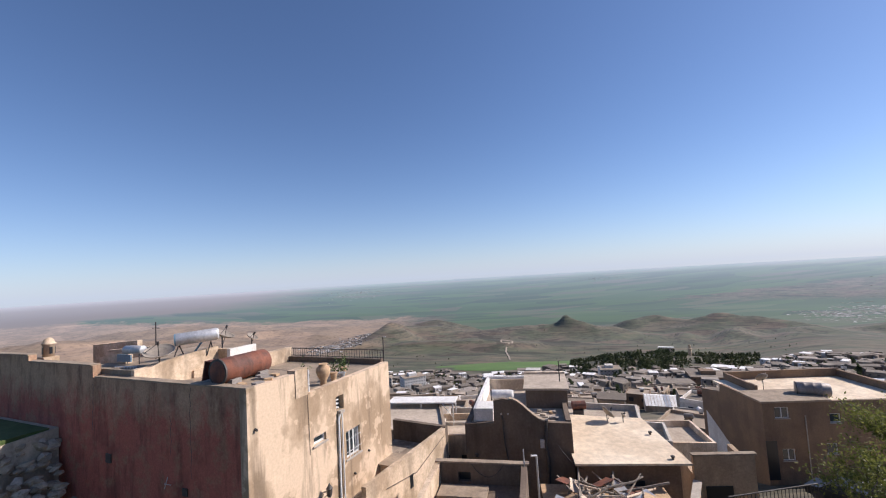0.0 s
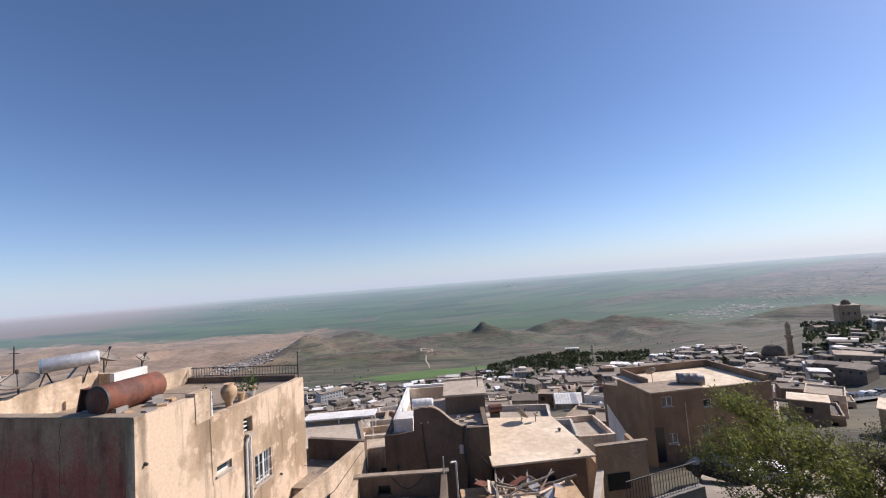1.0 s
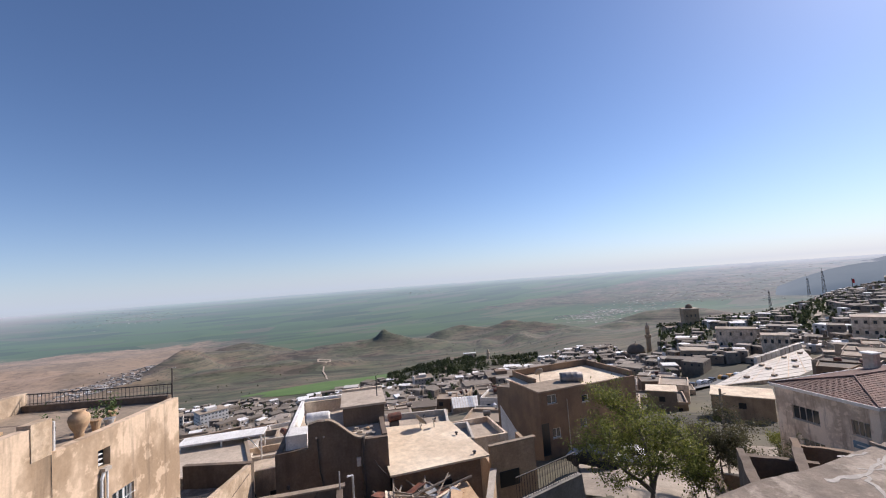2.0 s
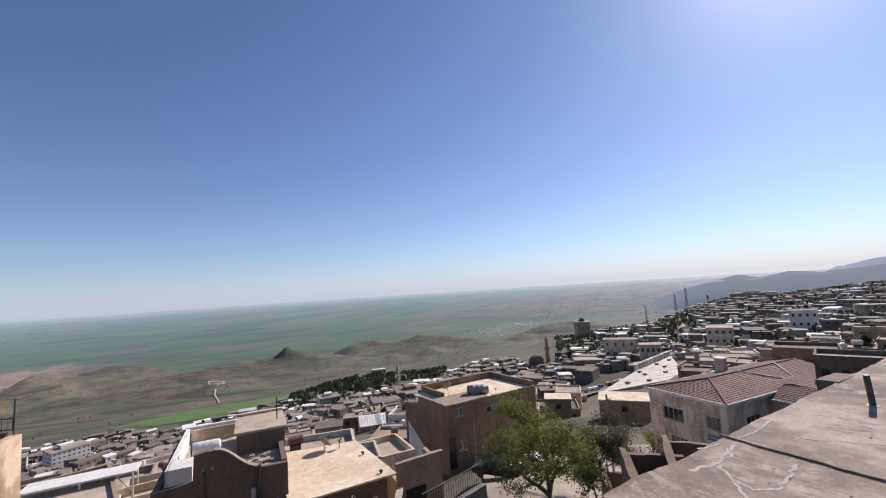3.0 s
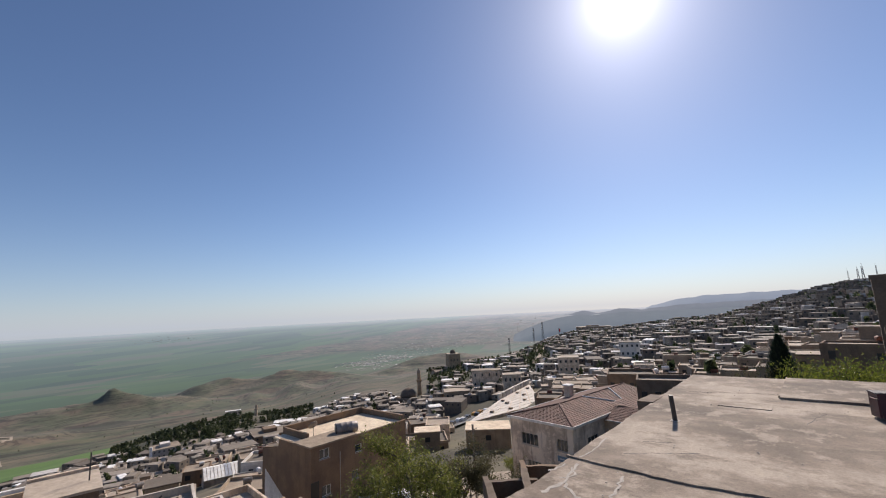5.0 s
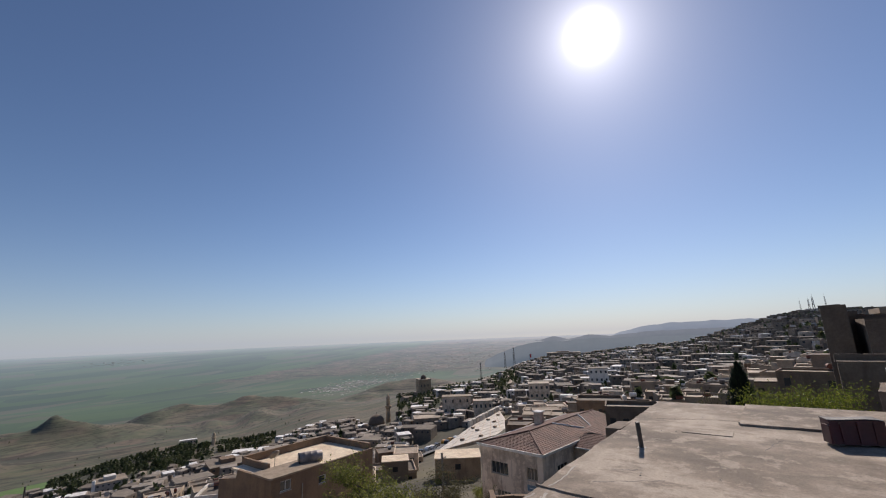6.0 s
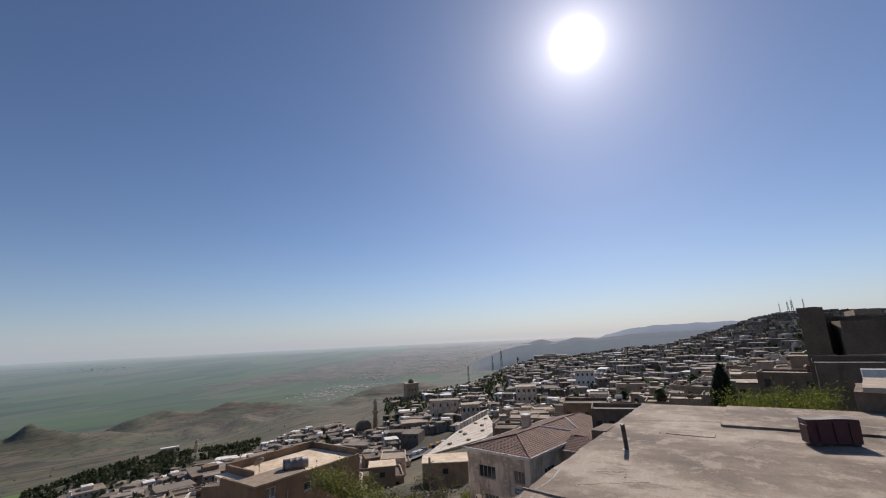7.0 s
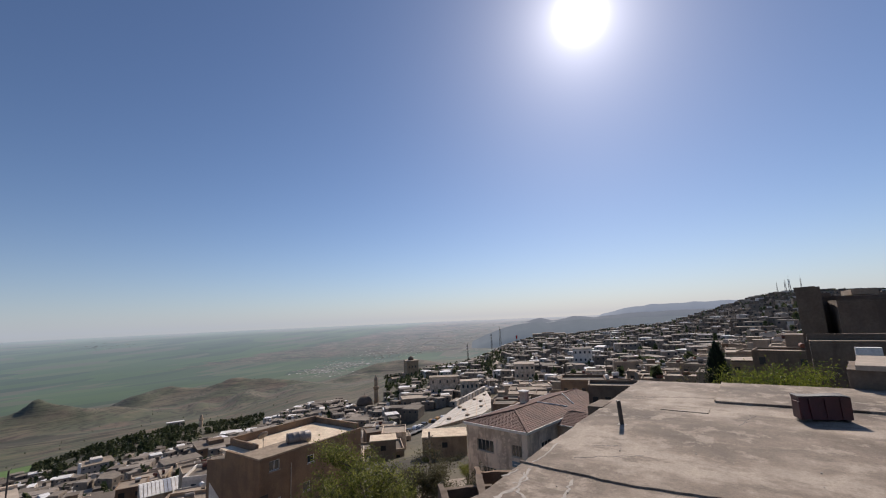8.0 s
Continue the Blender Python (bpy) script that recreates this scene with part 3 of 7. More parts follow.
def window(parent, u0, u1, z0, z1, d, across="x", panes=2, frame_mat=None, out=1, sill=True, bars=False):
    """A framed window set into an opening; d is the outer face and out the way it faces."""
    fm = frame_mat or M_FRAME
    i0, i1 = sorted((d - out * 0.16, d - out * 0.1))
    put = (lambda a, b, c, e, s0, s1: (s0, s1, a, b, c, e)) if across == "x" else (lambda a, b, c, e, s0, s1: (a, b, s0, s1, c, e))
    t = min(0.07, (u1 - u0) * 0.12)
    rows = [put(u0, u0 + t, z0, z1, i0, i1), put(u1 - t, u1, z0, z1, i0, i1), put(u0 + t, u1 - t, z0, z0 + t, i0, i1), put(u0 + t, u1 - t, z1 - t, z1, i0, i1)]
    w = (u1 - u0 - 2 * t) / panes
    for k in range(1, panes):
        rows.append(put(u0 + t + k * w - t / 2, u0 + t + k * w + t / 2, z0 + t, z1 - t, i0, i1))
    win = part("window", boxes(*rows), fm, parent)
    g0, g1 = sorted((d - out * 0.145, d - out * 0.125))
    for k in range(panes):
        part("pane", boxes(put(u0 + t + k * w + t / 2, u0 + t + (k + 1) * w - t / 2, z0 + t, z1 - t, g0, g1)), M_GLASS, win)
    b0, b1 = sorted((d - out * 0.9, d - out * 0.3))
    # solid near-black box paints the unlit room behind the panes
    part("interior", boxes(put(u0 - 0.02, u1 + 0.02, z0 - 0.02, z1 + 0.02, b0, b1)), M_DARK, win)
    if sill:
        s0, s1 = sorted((d - out * 0.1, d + out * 0.06))
        part("sill", boxes(put(u0 - 0.06, u1 + 0.06, z0 - 0.06, z0 - 0.003, s0, s1)), M_PATCH, win)
    if bars:
        bm = bmesh.new()
        for k in range(1, 5):
            u = u0 + (u1 - u0) * k / 5
            a, b = ((d + out * 0.03, u, z0), (d + out * 0.03, u, z1)) if across == "x" else ((u, d + out * 0.03, z0), (u, d + out * 0.03, z1))
            tube(bm, a, b, 0.012, seg=6)
        for z in (z0 + 0.25 * (z1 - z0), z0 + 0.7 * (z1 - z0)):
            a, b = ((d + out * 0.03, u0, z), (d + out * 0.03, u1, z)) if across == "x" else ((u0, d + out * 0.03, z), (u1, d + out * 0.03, z))
            tube(bm, a, b, 0.012, seg=6)
        part("grille", bm, M_FRAME, win)
    return win


def cyl_tank(name, m, length, radius, mat, label, legs=0.0, group=""):
    """A tank lying along its local y."""
    t = thing(name, m, label, "tank", group)
    prof = [(radius * 0.75, -0.05), (radius * 0.93, 0.0), (radius, 0.05)]
    for k in range(1, 4):
        h = length * k / 4
        prof += [(radius, h - 0.03), (radius * 1.012, h - 0.015), (radius * 1.012, h + 0.015), (radius, h + 0.03)]
    prof += [(radius, length - 0.05), (radius * 0.93, length), (radius * 0.75, length + 0.05)]
    part("shell", lathe(prof, 28, (0, 1, 0)), mat, t, smooth=True)
    part("rim", lathe([(radius * 0.98, -0.02), (radius * 1.03, -0.02), (radius * 1.03, 0.03), (radius * 0.98, 0.03)], 28, (0, 1, 0)), M_IRON, t)
    if legs:
        for y in (0.2 * length, 0.8 * length):
            for x in (-radius * 0.7, radius * 0.7):
                part("leg", tubes([((x, y, -radius * 0.7), (x * 1.2, y, -radius - legs), 0.025)]), M_IRON, t)
    else:
        for y in (0.2 * length, 0.8 * length):
            for x in (-radius * 0.75, radius * 0.75):
                part("chock", boxes((x - 0.1, x + 0.1, y - 0.18, y + 0.18, -radius - 0.02, -radius + 0.14)), M_BLOCK, t)
    return t


def sat_dish(m, size, aim, label="round satellite dish on a steel pole", height=0.5, group="satellite dishes"):
    """A dish on a pole; aim is the way it looks. The foot stands at the origin."""
    t = thing("satellite_dish", m, label, "satellite dish", group)
    part("pole", tubes([((0, 0, 0), (0, 0, height), 0.025)]), M_IRON, t)
    a = Vector(aim).normalized()
    R = size / 2
    prof = [(0.02, 0.0)] + [(R * k / 6, 0.32 * R * (k / 6) ** 2) for k in range(1, 7)] + [(R * 1.02, 0.32 * R + 0.015), (R * 0.98, 0.32 * R - 0.03)] + [(R * k / 6, 0.32 * R * (k / 6) ** 2 - 0.025) for k in range(5, 0, -1)]
    bm = lathe(prof, 24, a)
    bmesh.ops.translate(bm, verts=bm.verts, vec=Vector((0, 0, height)))
    part("reflector", bm, M_DISH, t, smooth=True)
    foc = Vector((0, 0, height)) + a * R * 0.95
    side = a.cross(Vector((0, 0, 1))).normalized()
    part("feed_arm", tubes([(Vector((0, 0, height)) - Vector((0, 0, R * 0.9)) + a * 0.25 * R, foc, 0.015), (Vector((0, 0, height)) + side * R * 0.9 + a * 0.25 * R, foc, 0.01)]), M_IRON, t)
    part("receiver", tubes([(foc - a * 0.08, foc + a * 0.06, 0.045)]), M_IRON, t)
    return t


# ---- the flat roof beside the camera ----
RM = Matrix.Translation((3.45, 2.42, -2)) @ pose(0, 0, 0, 0, 0, -5.7)


def deck(x, y):
    return 0.012 * noise.noise((x * 0.8, y * 0.8, 0)) + 0.006 * noise.noise((x * 3, y * 3, 5))


def roof_sheet():
    """The cement deck: a fine sheet with a broken left edge, dips and swellings."""
    bm = bmesh.new()
    nx, ny = 110, 90
    top = []
    for i in range(nx + 1):
        row = []
        for j in range(ny + 1):
            x, y = 9.95 * i / nx, -9.0 * j / ny
            if j == 0:
                y += 0.05 * noise.noise((x * 1.1, 0, 0)) + 0.025 * noise.noise((x * 5, 3, 0))
            z = deck(x, y)
            row.append(bm.verts.new((x, y, z)))
        top.append(row)
    for i in range(nx):
        for j in range(ny):
            bm.faces.new((top[i][j], top[i][j + 1], top[i + 1][j + 1], top[i + 1][j]))
    edge = [r[0] for r in top] + top[-1][1:] + [r[-1] for r in top[-2::-1]] + top[0][-2:0:-1]
    low = [bm.verts.new((v.co.x, v.co.y, -0.28)) for v in edge]
    n = len(edge)
    for i in range(n):
        bm.faces.new((edge[i], edge[(i + 1) % n], low[(i + 1) % n], low[i]))
    bmesh.ops.recalc_face_normals(bm, faces=bm.faces)
    return bm


near_house = thing("house", RM, "stone house under a cracked cement flat roof", "house")
part("roof", roof_sheet(), M_ROOF, near_house, "cracked grey cement roof deck")
part("wall", boxes((0.12, 9.8, -8.9, -0.12, -7, -0.28)), M_BLOCK, near_house)


def streak(points, width, height=0.012, foot=-0.01):
    """A smear of mortar along a crooked line, lying on the deck."""
    bm = bmesh.new()
    rows = []
    for k, (x, y) in enumerate(points):
        x2, y2 = points[min(k + 1, len(points) - 1)]
        x1, y1 = points[max(k - 1, 0)]
        d = Vector((x2 - x1, y2 - y1, 0)).normalized()
        nrm = Vector((-d.y, d.x, 0))
        w = width * 0.7 * (0.5 + 0.9 * abs(noise.noise((x * 5, y * 5, 1))))
        c = Vector((x, y, deck(x, y)))
        rows.append([bm.verts.new(c + nrm * f * w + Vector((0, 0, h))) for f, h in ((1, foot), (0.8, height), (-0.8, height), (-1, foot))])
    for u, v in zip(rows, rows[1:]):
        for k in range(3):
            bm.faces.new((u[k], u[k + 1], v[k + 1], v[k]))
    bmesh.ops.recalc_face_normals(bm, faces=bm.faces)
    return bm


def wander(a, b, n=14, amp=0.08, seed=0.0):
    return [(a[0] + (b[0] - a[0]) * k / n + amp * noise.noise((k * 4.5 / n, seed, 0)), a[1] + (b[1] - a[1]) * k / n + amp * noise.noise((k * 4.5 / n, seed, 9))) for k in range(n + 1)]


SMEARS = [[(1.45, -0.3), (1.18, -0.57), (1.12, -0.76), (1.29, -0.88), (1.67, -0.84), (2.02, -0.78)], [(1.69, 0.0), (2.0, -0.06)], [(1.18, -0.57), (0.9, -0.8), (0.7, -1.0)], [(2.1, -0.18), (1.45, -0.3), (1.09, -0.22)], [(1.95, -0.16), (1.75, -0.32), (1.55, -0.22)], [(3.3, -0.1), (2.6, -0.16), (2.35, -0.1)]]
for k, run in enumerate(SMEARS):
    pts = [p for a, b in zip(run, run[1:]) for p in wander(a, b, 12, 0.03, k * 3.1)]
    part("mortar_smear", streak(pts, (0.04, 0.04, 0.035, 0.05, 0.035, 0.035)[k], 0.003, -0.004), M_PATCH, near_house, "pale mortar smear over a crack")
joint = [(2.27, 0.04), (2.2, -0.7), (2.14, -1.4), (2.24, -2.3), (2.2, -4.2), (2.1, -6.5)]
part("deck_joint", streak([p for a, b in zip(joint, joint[1:]) for p in wander(a, b, 14, 0.025, 2.0)], 0.032, 0.022, -0.01), M_ROOF, near_house, "raised joint across the roof deck")
part("deck_joint", streak(wander((7.47, -1.97), (9.95, -2.0), 30, 0.03, 5.0), 0.02, 0.05, -0.01), M_ROOF, near_house, "raised joint across the roof deck")
for k, (a, b) in enumerate([((2.75, -0.55), (3.3, -1.4)), ((3.4, -0.6), (3.55, -0.95)), ((5.5, -2.4), (6.4, -2.6)), ((7.5, -0.4), (7.9, -1.9))]):
    part("hairline_crack", streak(wander(a, b, 24, 0.08, k + 20.0), 0.008, 0.003), M_IRON, near_house)
part("raised_screed", roughen(boxes((7.4, 9.93, -8.9, -1.98, -0.1, 0.045)), 0.008, 4), M_ROOF, near_house, "raised patch of newer screed")
part("thin_slab", roughen(boxes((6.3, 6.7, -1.92, -1.1, -0.01, 0.012)), 0.006, 2), M_ROOF, near_house, "thin loose slab of screed")
part("upstand", roughen(boxes((6.0, 6.9, -0.05, 0.25, -0.4, 0.0)), 0.03, 3, 4), M_CEMENT, near_house, "low block upstand on the roof edge")

post = thing("post", RM @ Matrix.Translation((4.8, -0.72, 0.0)), "short rusty steel post set in the roof", "post")
part("shaft", tubes([((0, 0, -0.05), (-0.06, 0.01, 0.43), 0.04)], 4), M_IRON, post)
part("collar", boxes((-0.07, 0.07, -0.07, 0.07, -0.03, 0.012)), M_PATCH, post)

crate = thing("metal_box", Matrix.Translation((9.5, -1.84, -1.985)) @ pose(0, 0, 0, 0, 0, -76), "dented maroon sheet metal box lying on the roof", "box")
bm = bmesh.new()
bm = roughen(boxes((-0.36, 0.34, -0.02, 0.3, 0.03, 0.37)), 0.045, 5, 2)
part("body", bm, M_MAROON, crate)
for k in range(3):
    part("rib", roughen(boxes((-0.24 + k * 0.21, -0.21 + k * 0.21, -0.035, -0.01, 0.05, 0.35)), 0.02, 3, 2), M_MAROON, crate)
part("lid", roughen(boxes((-0.37, 0.35, 0.0, 0.31, 0.374, 0.386)), 0.045, 5, 2), M_IRON, crate, "bent dark lid")
part("side_flap", roughen(boxes((-0.42, -0.39, -0.05, 0.2, 0.03, 0.32)), 0.02, 2, 5), M_MAROON, crate, "bent side flap")
for x in (-0.3, 0.24):
    part("runner", boxes((x, x + 0.06, -0.02, 0.3, 0, 0.03)), M_IRON, crate)

rng = random.Random(4)
for k in range(46):
    x, y, s = rng.uniform(1.2, 8.5), rng.uniform(-4.5, -0.6), rng.uniform(0.006, 0.016)
    bm = bmesh.new()
    bmesh.ops.create_icosphere(bm, subdivisions=1, radius=s)
    for v in bm.verts:
        v.co *= rng.uniform(0.7, 1.2)
        v.co.z *= 0.5
    chip = part("stone_chip", bm, M_PATCH if k % 3 else M_IRON)
    tagged(chip, "small chip of mortar lying on the roof" if k % 3 else "small dark pebble lying on the roof", "chip", "chips on the roof")
    chip.matrix_basis = RM @ Matrix.Translation((x, y, 0.012))

# ---- the house with the red side wall; local y runs along its sunlit wall ----
A = heading(-6.14, 12.58, 0, 24)
house_a = thing("house", A, "two storey house with faded red side wall and sunlit buff plaster", "house")
HOLES = [(4.56, 5.48, -7.0, -5.95), (2.75, 3.42, -5.78, -5.5), (4.03, 4.5, -4.98, -4.43)]
bm = pierced(-0.02, 2.5, -12, -3.05, -0.3, 0, [], "x")
pierced(2.5, 7.9, -12, -3.88, -0.3, 0, HOLES, "x", bm)
part("sunlit_wall", bm, M_OLDWALL, house_a, "stained buff plaster wall")
part("pillar", roughen(boxes((-0.34, 0.015, 1.95, 2.53, -3.9, -2.95)), 0.02, 3), M_PLASTER, house_a, "stained corner pillar")
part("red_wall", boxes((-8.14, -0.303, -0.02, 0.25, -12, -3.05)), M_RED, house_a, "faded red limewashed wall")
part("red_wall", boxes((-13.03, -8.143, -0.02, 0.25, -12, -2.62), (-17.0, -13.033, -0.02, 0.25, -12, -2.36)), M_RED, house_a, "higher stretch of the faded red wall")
for x0, x1, z in ((-8.0, 0.0, -3.05), (-13.0, -8.2, -2.62), (-17.0, -13.05, -2.36)):
    part("coping", roughen(boxes((x0, x1, -0.05, 0.28, z + 0.003, z + 0.05)), 0.015, 4, x0), M_COPE, house_a, "worn cement coping")
part("roof", roughen(boxes((-2.85, -0.3, 0.25, 2.5, -3.3, -3.1)), 0.015, 3), M_COPE, house_a, "dusty brown roof deck")
part("sunken_roof", roughen(boxes((-8, -2.85, 0.25, 3.6, -3.8, -3.6)), 0.015, 3), M_COPE, house_a, "lower roof deck behind the wall")
part("terrace", boxes((-6, -0.3, 2.5, 7.7, -4.2, -4.0)), M_COPE, house_a, "terrace floor")
part("back_wall", boxes((-6.0, -0.3, 7.7, 7.95, -12, -3.75)), M_CEMENT, house_a)
part("terrace_side", boxes((-6.3, -6.0, 2.5, 7.95, -12, -3.3)), M_PLASTER, house_a)
part("step_wall", boxes((-3.5, -0.35, 2.5, 2.62, -4.1, -3.1)), M_CEMENT, house_a)
# upper wall that carries the water heater
part("upper_wall", prism([(0.25, -4.1), (3.7, -4.1), (3.7, -2.5), (2.4, -2.58), (0.3, -2.78)], (-6.3, -6.1)), M_PLASTER, house_a, "sunlit upper wall")
part("upper_roof", boxes((-9.5, -6.3, 0.3, 5.0, -3.0, -2.8)), M_COPE, house_a, "dusty upper roof deck")
part("white_wall", boxes((-5.3, -5.1, 3.5, 4.85, -4.0, -2.58)), M_WHITE, house_a, "peeling white parapet")
part("link_wall", boxes((-6.3, -5.3, 3.7, 3.9, -4.0, -2.62)), M_PLASTER, house_a)
window(house_a, *HOLES[0], 0, "x", 3, bars=True)
window(house_a, *HOLES[1], 0, "x", 1)
vent = part("vent", boxes((-0.3, -0.22, 4.03, 4.5, -4.98, -4.43)), M_DARK, house_a, "dark square vent opening")
for k in range(3):
    part("slat", boxes((-0.2, -0.08, 4.05, 4.3, -4.9 + k * 0.15, -4.87 + k * 0.15)), M_FRAME, vent)
part("drain_pipe", tubes([((0.06, 4.2, -5.03), (0.06, 4.08, -5.3), 0.05), ((0.06, 4.08, -5.3), (0.06, 4.02, -12), 0.045), ((0.06, 4.3, -5.1), (0.06, 4.27, -12), 0.03)]), M_FRAME, house_a, "white drain pipe")
part("hopper", boxes((0.0, 0.16, 4.1, 4.36, -5.08, -4.98)), M_PATCH, house_a)
for y, z in ((0.25, -4.3), (5.0, -7.7), (6.0, -7.2), (0.3, -7.8)):
    part("pipe_stub", tubes([((0, y, z), (0.09, y, z - 0.03), 0.04)]), M_IRON, house_a)
part("wire", tubes([((0.02, 1.9, -8.4), (0.04, 3.1, -7.6), 0.012)]), M_IRON, house_a, "black cable on the wall")
part("wire", tubes([((0.02, 2.5, -3.9), (0.02, 2.55, -6), 0.008)]), M_IRON, house_a, "black cable on the wall")
lamp_a = thing("wall_lantern", A @ Matrix.Translation((0, 3.15, -7.55)), "black iron wall lantern on plaster", "lamp")
part("bracket", tubes([((0, 0, 0), (0.28, 0, 0.06), 0.018), ((0, 0, -0.22), (0.28, 0, 0.02), 0.012)]), M_IRON, lamp_a)
part("lantern_body", lathe([(0.05, -0.18), (0.09, -0.12), (0.11, 0.1), (0.13, 0.12), (0.05, 0.22), (0.015, 0.3)], 8), M_IRON, lamp_a).location = (0.28, 0, 0.05)
# fissures, sockets and a vent on the red wall
for x, z0, z1 in ((-2.55, -6.0, -3.1), (-3.55, -5.4, -4.1), (-8.14, -5.0, -3.3)):
    bm = bmesh.new()
    pts = [(x + 0.12 * noise.noise((k * 0.7, x, 0)), z0 + (z1 - z0) * k / 10) for k in range(11)]
    for (a, b), (c, d) in zip(pts, pts[1:]):
        vs = [bm.verts.new(p) for p in ((a - 0.012, -0.026, b), (a + 0.01, -0.026, b), (c + 0.01, -0.026, d), (c - 0.012, -0.026, d))]
        bm.faces.new(vs)
    part("fissure", bm, M_DARK, house_a, "dark fissure in the render")
for x, z, s in ((-7.1, -5.9, 0.16), (-2.85, -6.45, 0.12)):
    part("wall_vent", boxes((x - s, x + s, -0.06, -0.02, z - s, z + s)), M_IRON, house_a, "small iron wall vent")
part("wall_hook", tubes([((-3.75, -0.02, -6.1), (-3.8, -0.1, -6.45), 0.012), ((-3.8, -0.1, -6.3), (-3.5, -0.08, -6.3), 0.012)]), M_STEEL, house_a)

cyl_tank("water_tank", A @ Matrix.Translation((-1.58, 0.25, -2.66)), 1.85, 0.41, M_RUST, "rusted steel water tank lying on the house roof")
cab = thing("cabinet_shell", A @ Matrix.Translation((-2.45, 0.55, -3.08)), "open rusty steel cabinet beside the tank", "cabinet")
part("back", boxes((-0.3, 0.3, 0.4, 0.44, 0, 0.62)), M_IRON, cab)
part("side", prism([(0.0, 0.0), (0.4, 0.0), (0.4, 0.6), (0.12, 0.62)], (-0.34, -0.3)), M_RUST, cab)
part("side", prism([(0.0, 0.0), (0.4, 0.0), (0.4, 0.6), (0.12, 0.62)], (0.3, 0.34)), M_RUST, cab)
part("top", boxes((-0.34, 0.34, 0.12, 0.44, 0.62, 0.65)), M_RUST, cab)
rng = random.Random(8)
for k in range(16):
    x, y = (rng.uniform(-1.0, -0.25), rng.uniform(0.3, 1.9)) if k < 10 else (rng.uniform(-2.6, -1.0), rng.uniform(0.3, 0.55))
    w, d, h = rng.uniform(0.1, 0.2), rng.uniform(0.07, 0.13), rng.uniform(0.05, 0.14)
    b = part("loose_block", roughen(boxes((-w, w, -d, d, 0, h)), 0.015, 1, k), M_BLOCK if k % 3 else M_CLAY)
    tagged(b, "loose building block on the roof edge", "block", "loose blocks on the roof")
    b.matrix_basis = A @ Matrix.Translation((x, y, -3.095)) @ pose(0, 0, 0, 0, 0, rng.uniform(0, 180))

# solar water heater: drum on a frame with its collector
heater = thing("solar_heater", A @ Matrix.Translation((-6.55, 2.55, -2.8)) @ Matrix.Diagonal((1.17, 1.17, 1.3, 1)), "solar water heater with silver drum on a frame", "water heater")
bm = lathe([(0.13, -0.12), (0.18, -0.1), (0.195, -0.07), (0.195, 1.22), (0.18, 1.25), (0.13, 1.27)], 28, (0.62, 0.78, 0.05))
bmesh.ops.translate(bm, verts=bm.verts, vec=Vector((-0.1, -0.2, 0.62)))
part("drum", bm, M_STEEL, heater, "polished silver drum", smooth=True)
bm = lathe([(0.12, -0.14), (0.2, -0.13), (0.2, -0.08), (0.12, -0.09)], 28, (0.62, 0.78, 0.05))
bmesh.ops.translate(bm, verts=bm.verts, vec=Vector((-0.1, -0.2, 0.62)))
part("drum_end", bm, M_BLUE, heater, "blue grey drum end")
for a, b in (((-0.1, -0.2), (-0.25, -0.3)), ((0.5, 0.6), (0.4, 0.5)), ((-0.1, -0.2), (-0.55, 0.3)), ((0.5, 0.6), (0.1, 1.0))):
    part("leg", tubes([((a[0], a[1], 0.45), (b[0], b[1], 0), 0.02)]), M_IRON, heater)
bm = roughen(boxes((-1.0, 0.0, -0.03, 0.03, 0, 0.8)), 0.0, 1)
bmesh.ops.rotate(bm, verts=bm.verts, cent=(0, 0, 0), matrix=Euler((radians(-38), 0, radians(-40))).to_matrix())
bmesh.ops.translate(bm, verts=bm.verts, vec=Vector((0.1, 0.1, 0.02)))
part("collector", bm, M_BLUE, heater, "dark blue collector panel")
sat_dish(A @ Matrix.Translation((-6.2, 1.25, -2.75)), 1.05, (0.25, -0.25, 0.93), "weathered satellite dish tipped up on the wall", 0.35)
sat_dish(A @ Matrix.Translation((-6.5, 4.2, -2.8)), 1.0, (0.35, 0.25, 0.9), "weathered satellite dish behind the drum", 0.65)
sat_dish(A @ Matrix.Translation((-5.2, 4.7, -2.58)), 0.5, (0.5, 0.2, 0.8), "small satellite dish on the white parapet", 0.3)
unit = thing("collector_box", A @ Matrix.Translation((-8.3, 1.2, -2.66)), "shiny steel heater box on the far roof", "water heater")
part("drum", lathe([(0.14, 0), (0.17, 0.02), (0.17, 0.98), (0.14, 1.0)], 20, (1, 0.1, 0)), M_STEEL, unit, smooth=True).location = (0, 0, 0.42)
part("panel", boxes((0.05, 0.95, -0.35, -0.3, 0.02, 0.3)), M_BLUE, unit)
for x in (0.1, 0.9):
    part("leg", tubes([((x, 0, -0.6), (x, 0, 0.3), 0.02)]), M_IRON, unit)
fence = thing("railing", A @ Matrix.Translation((-7.7, 0.5, -3.6)), "grey steel railing panel on the roof", "railing")
part("rail", tubes([((0, 0, 0.86), (1.2, 0.1, 0.86), 0.02), ((0, 0, 0.1), (1.2, 0.1, 0.1), 0.02)]), M_STEEL, fence)
for k in range(8):
    part("bar", tubes([((0.02 + k * 0.165, 0.0 + k * 0.014, 0), (0.02 + k * 0.165, k * 0.014, 0.86), 0.014)], 6), M_STEEL, fence)
mast = thing("mast", A @ Matrix.Translation((-8.0, 2.2, -2.8)), "thin iron mast with a cross arm", "mast")
part("pole", tubes([((0, 0, 0), (0, 0, 1.55), 0.025)]), M_IRON, mast)
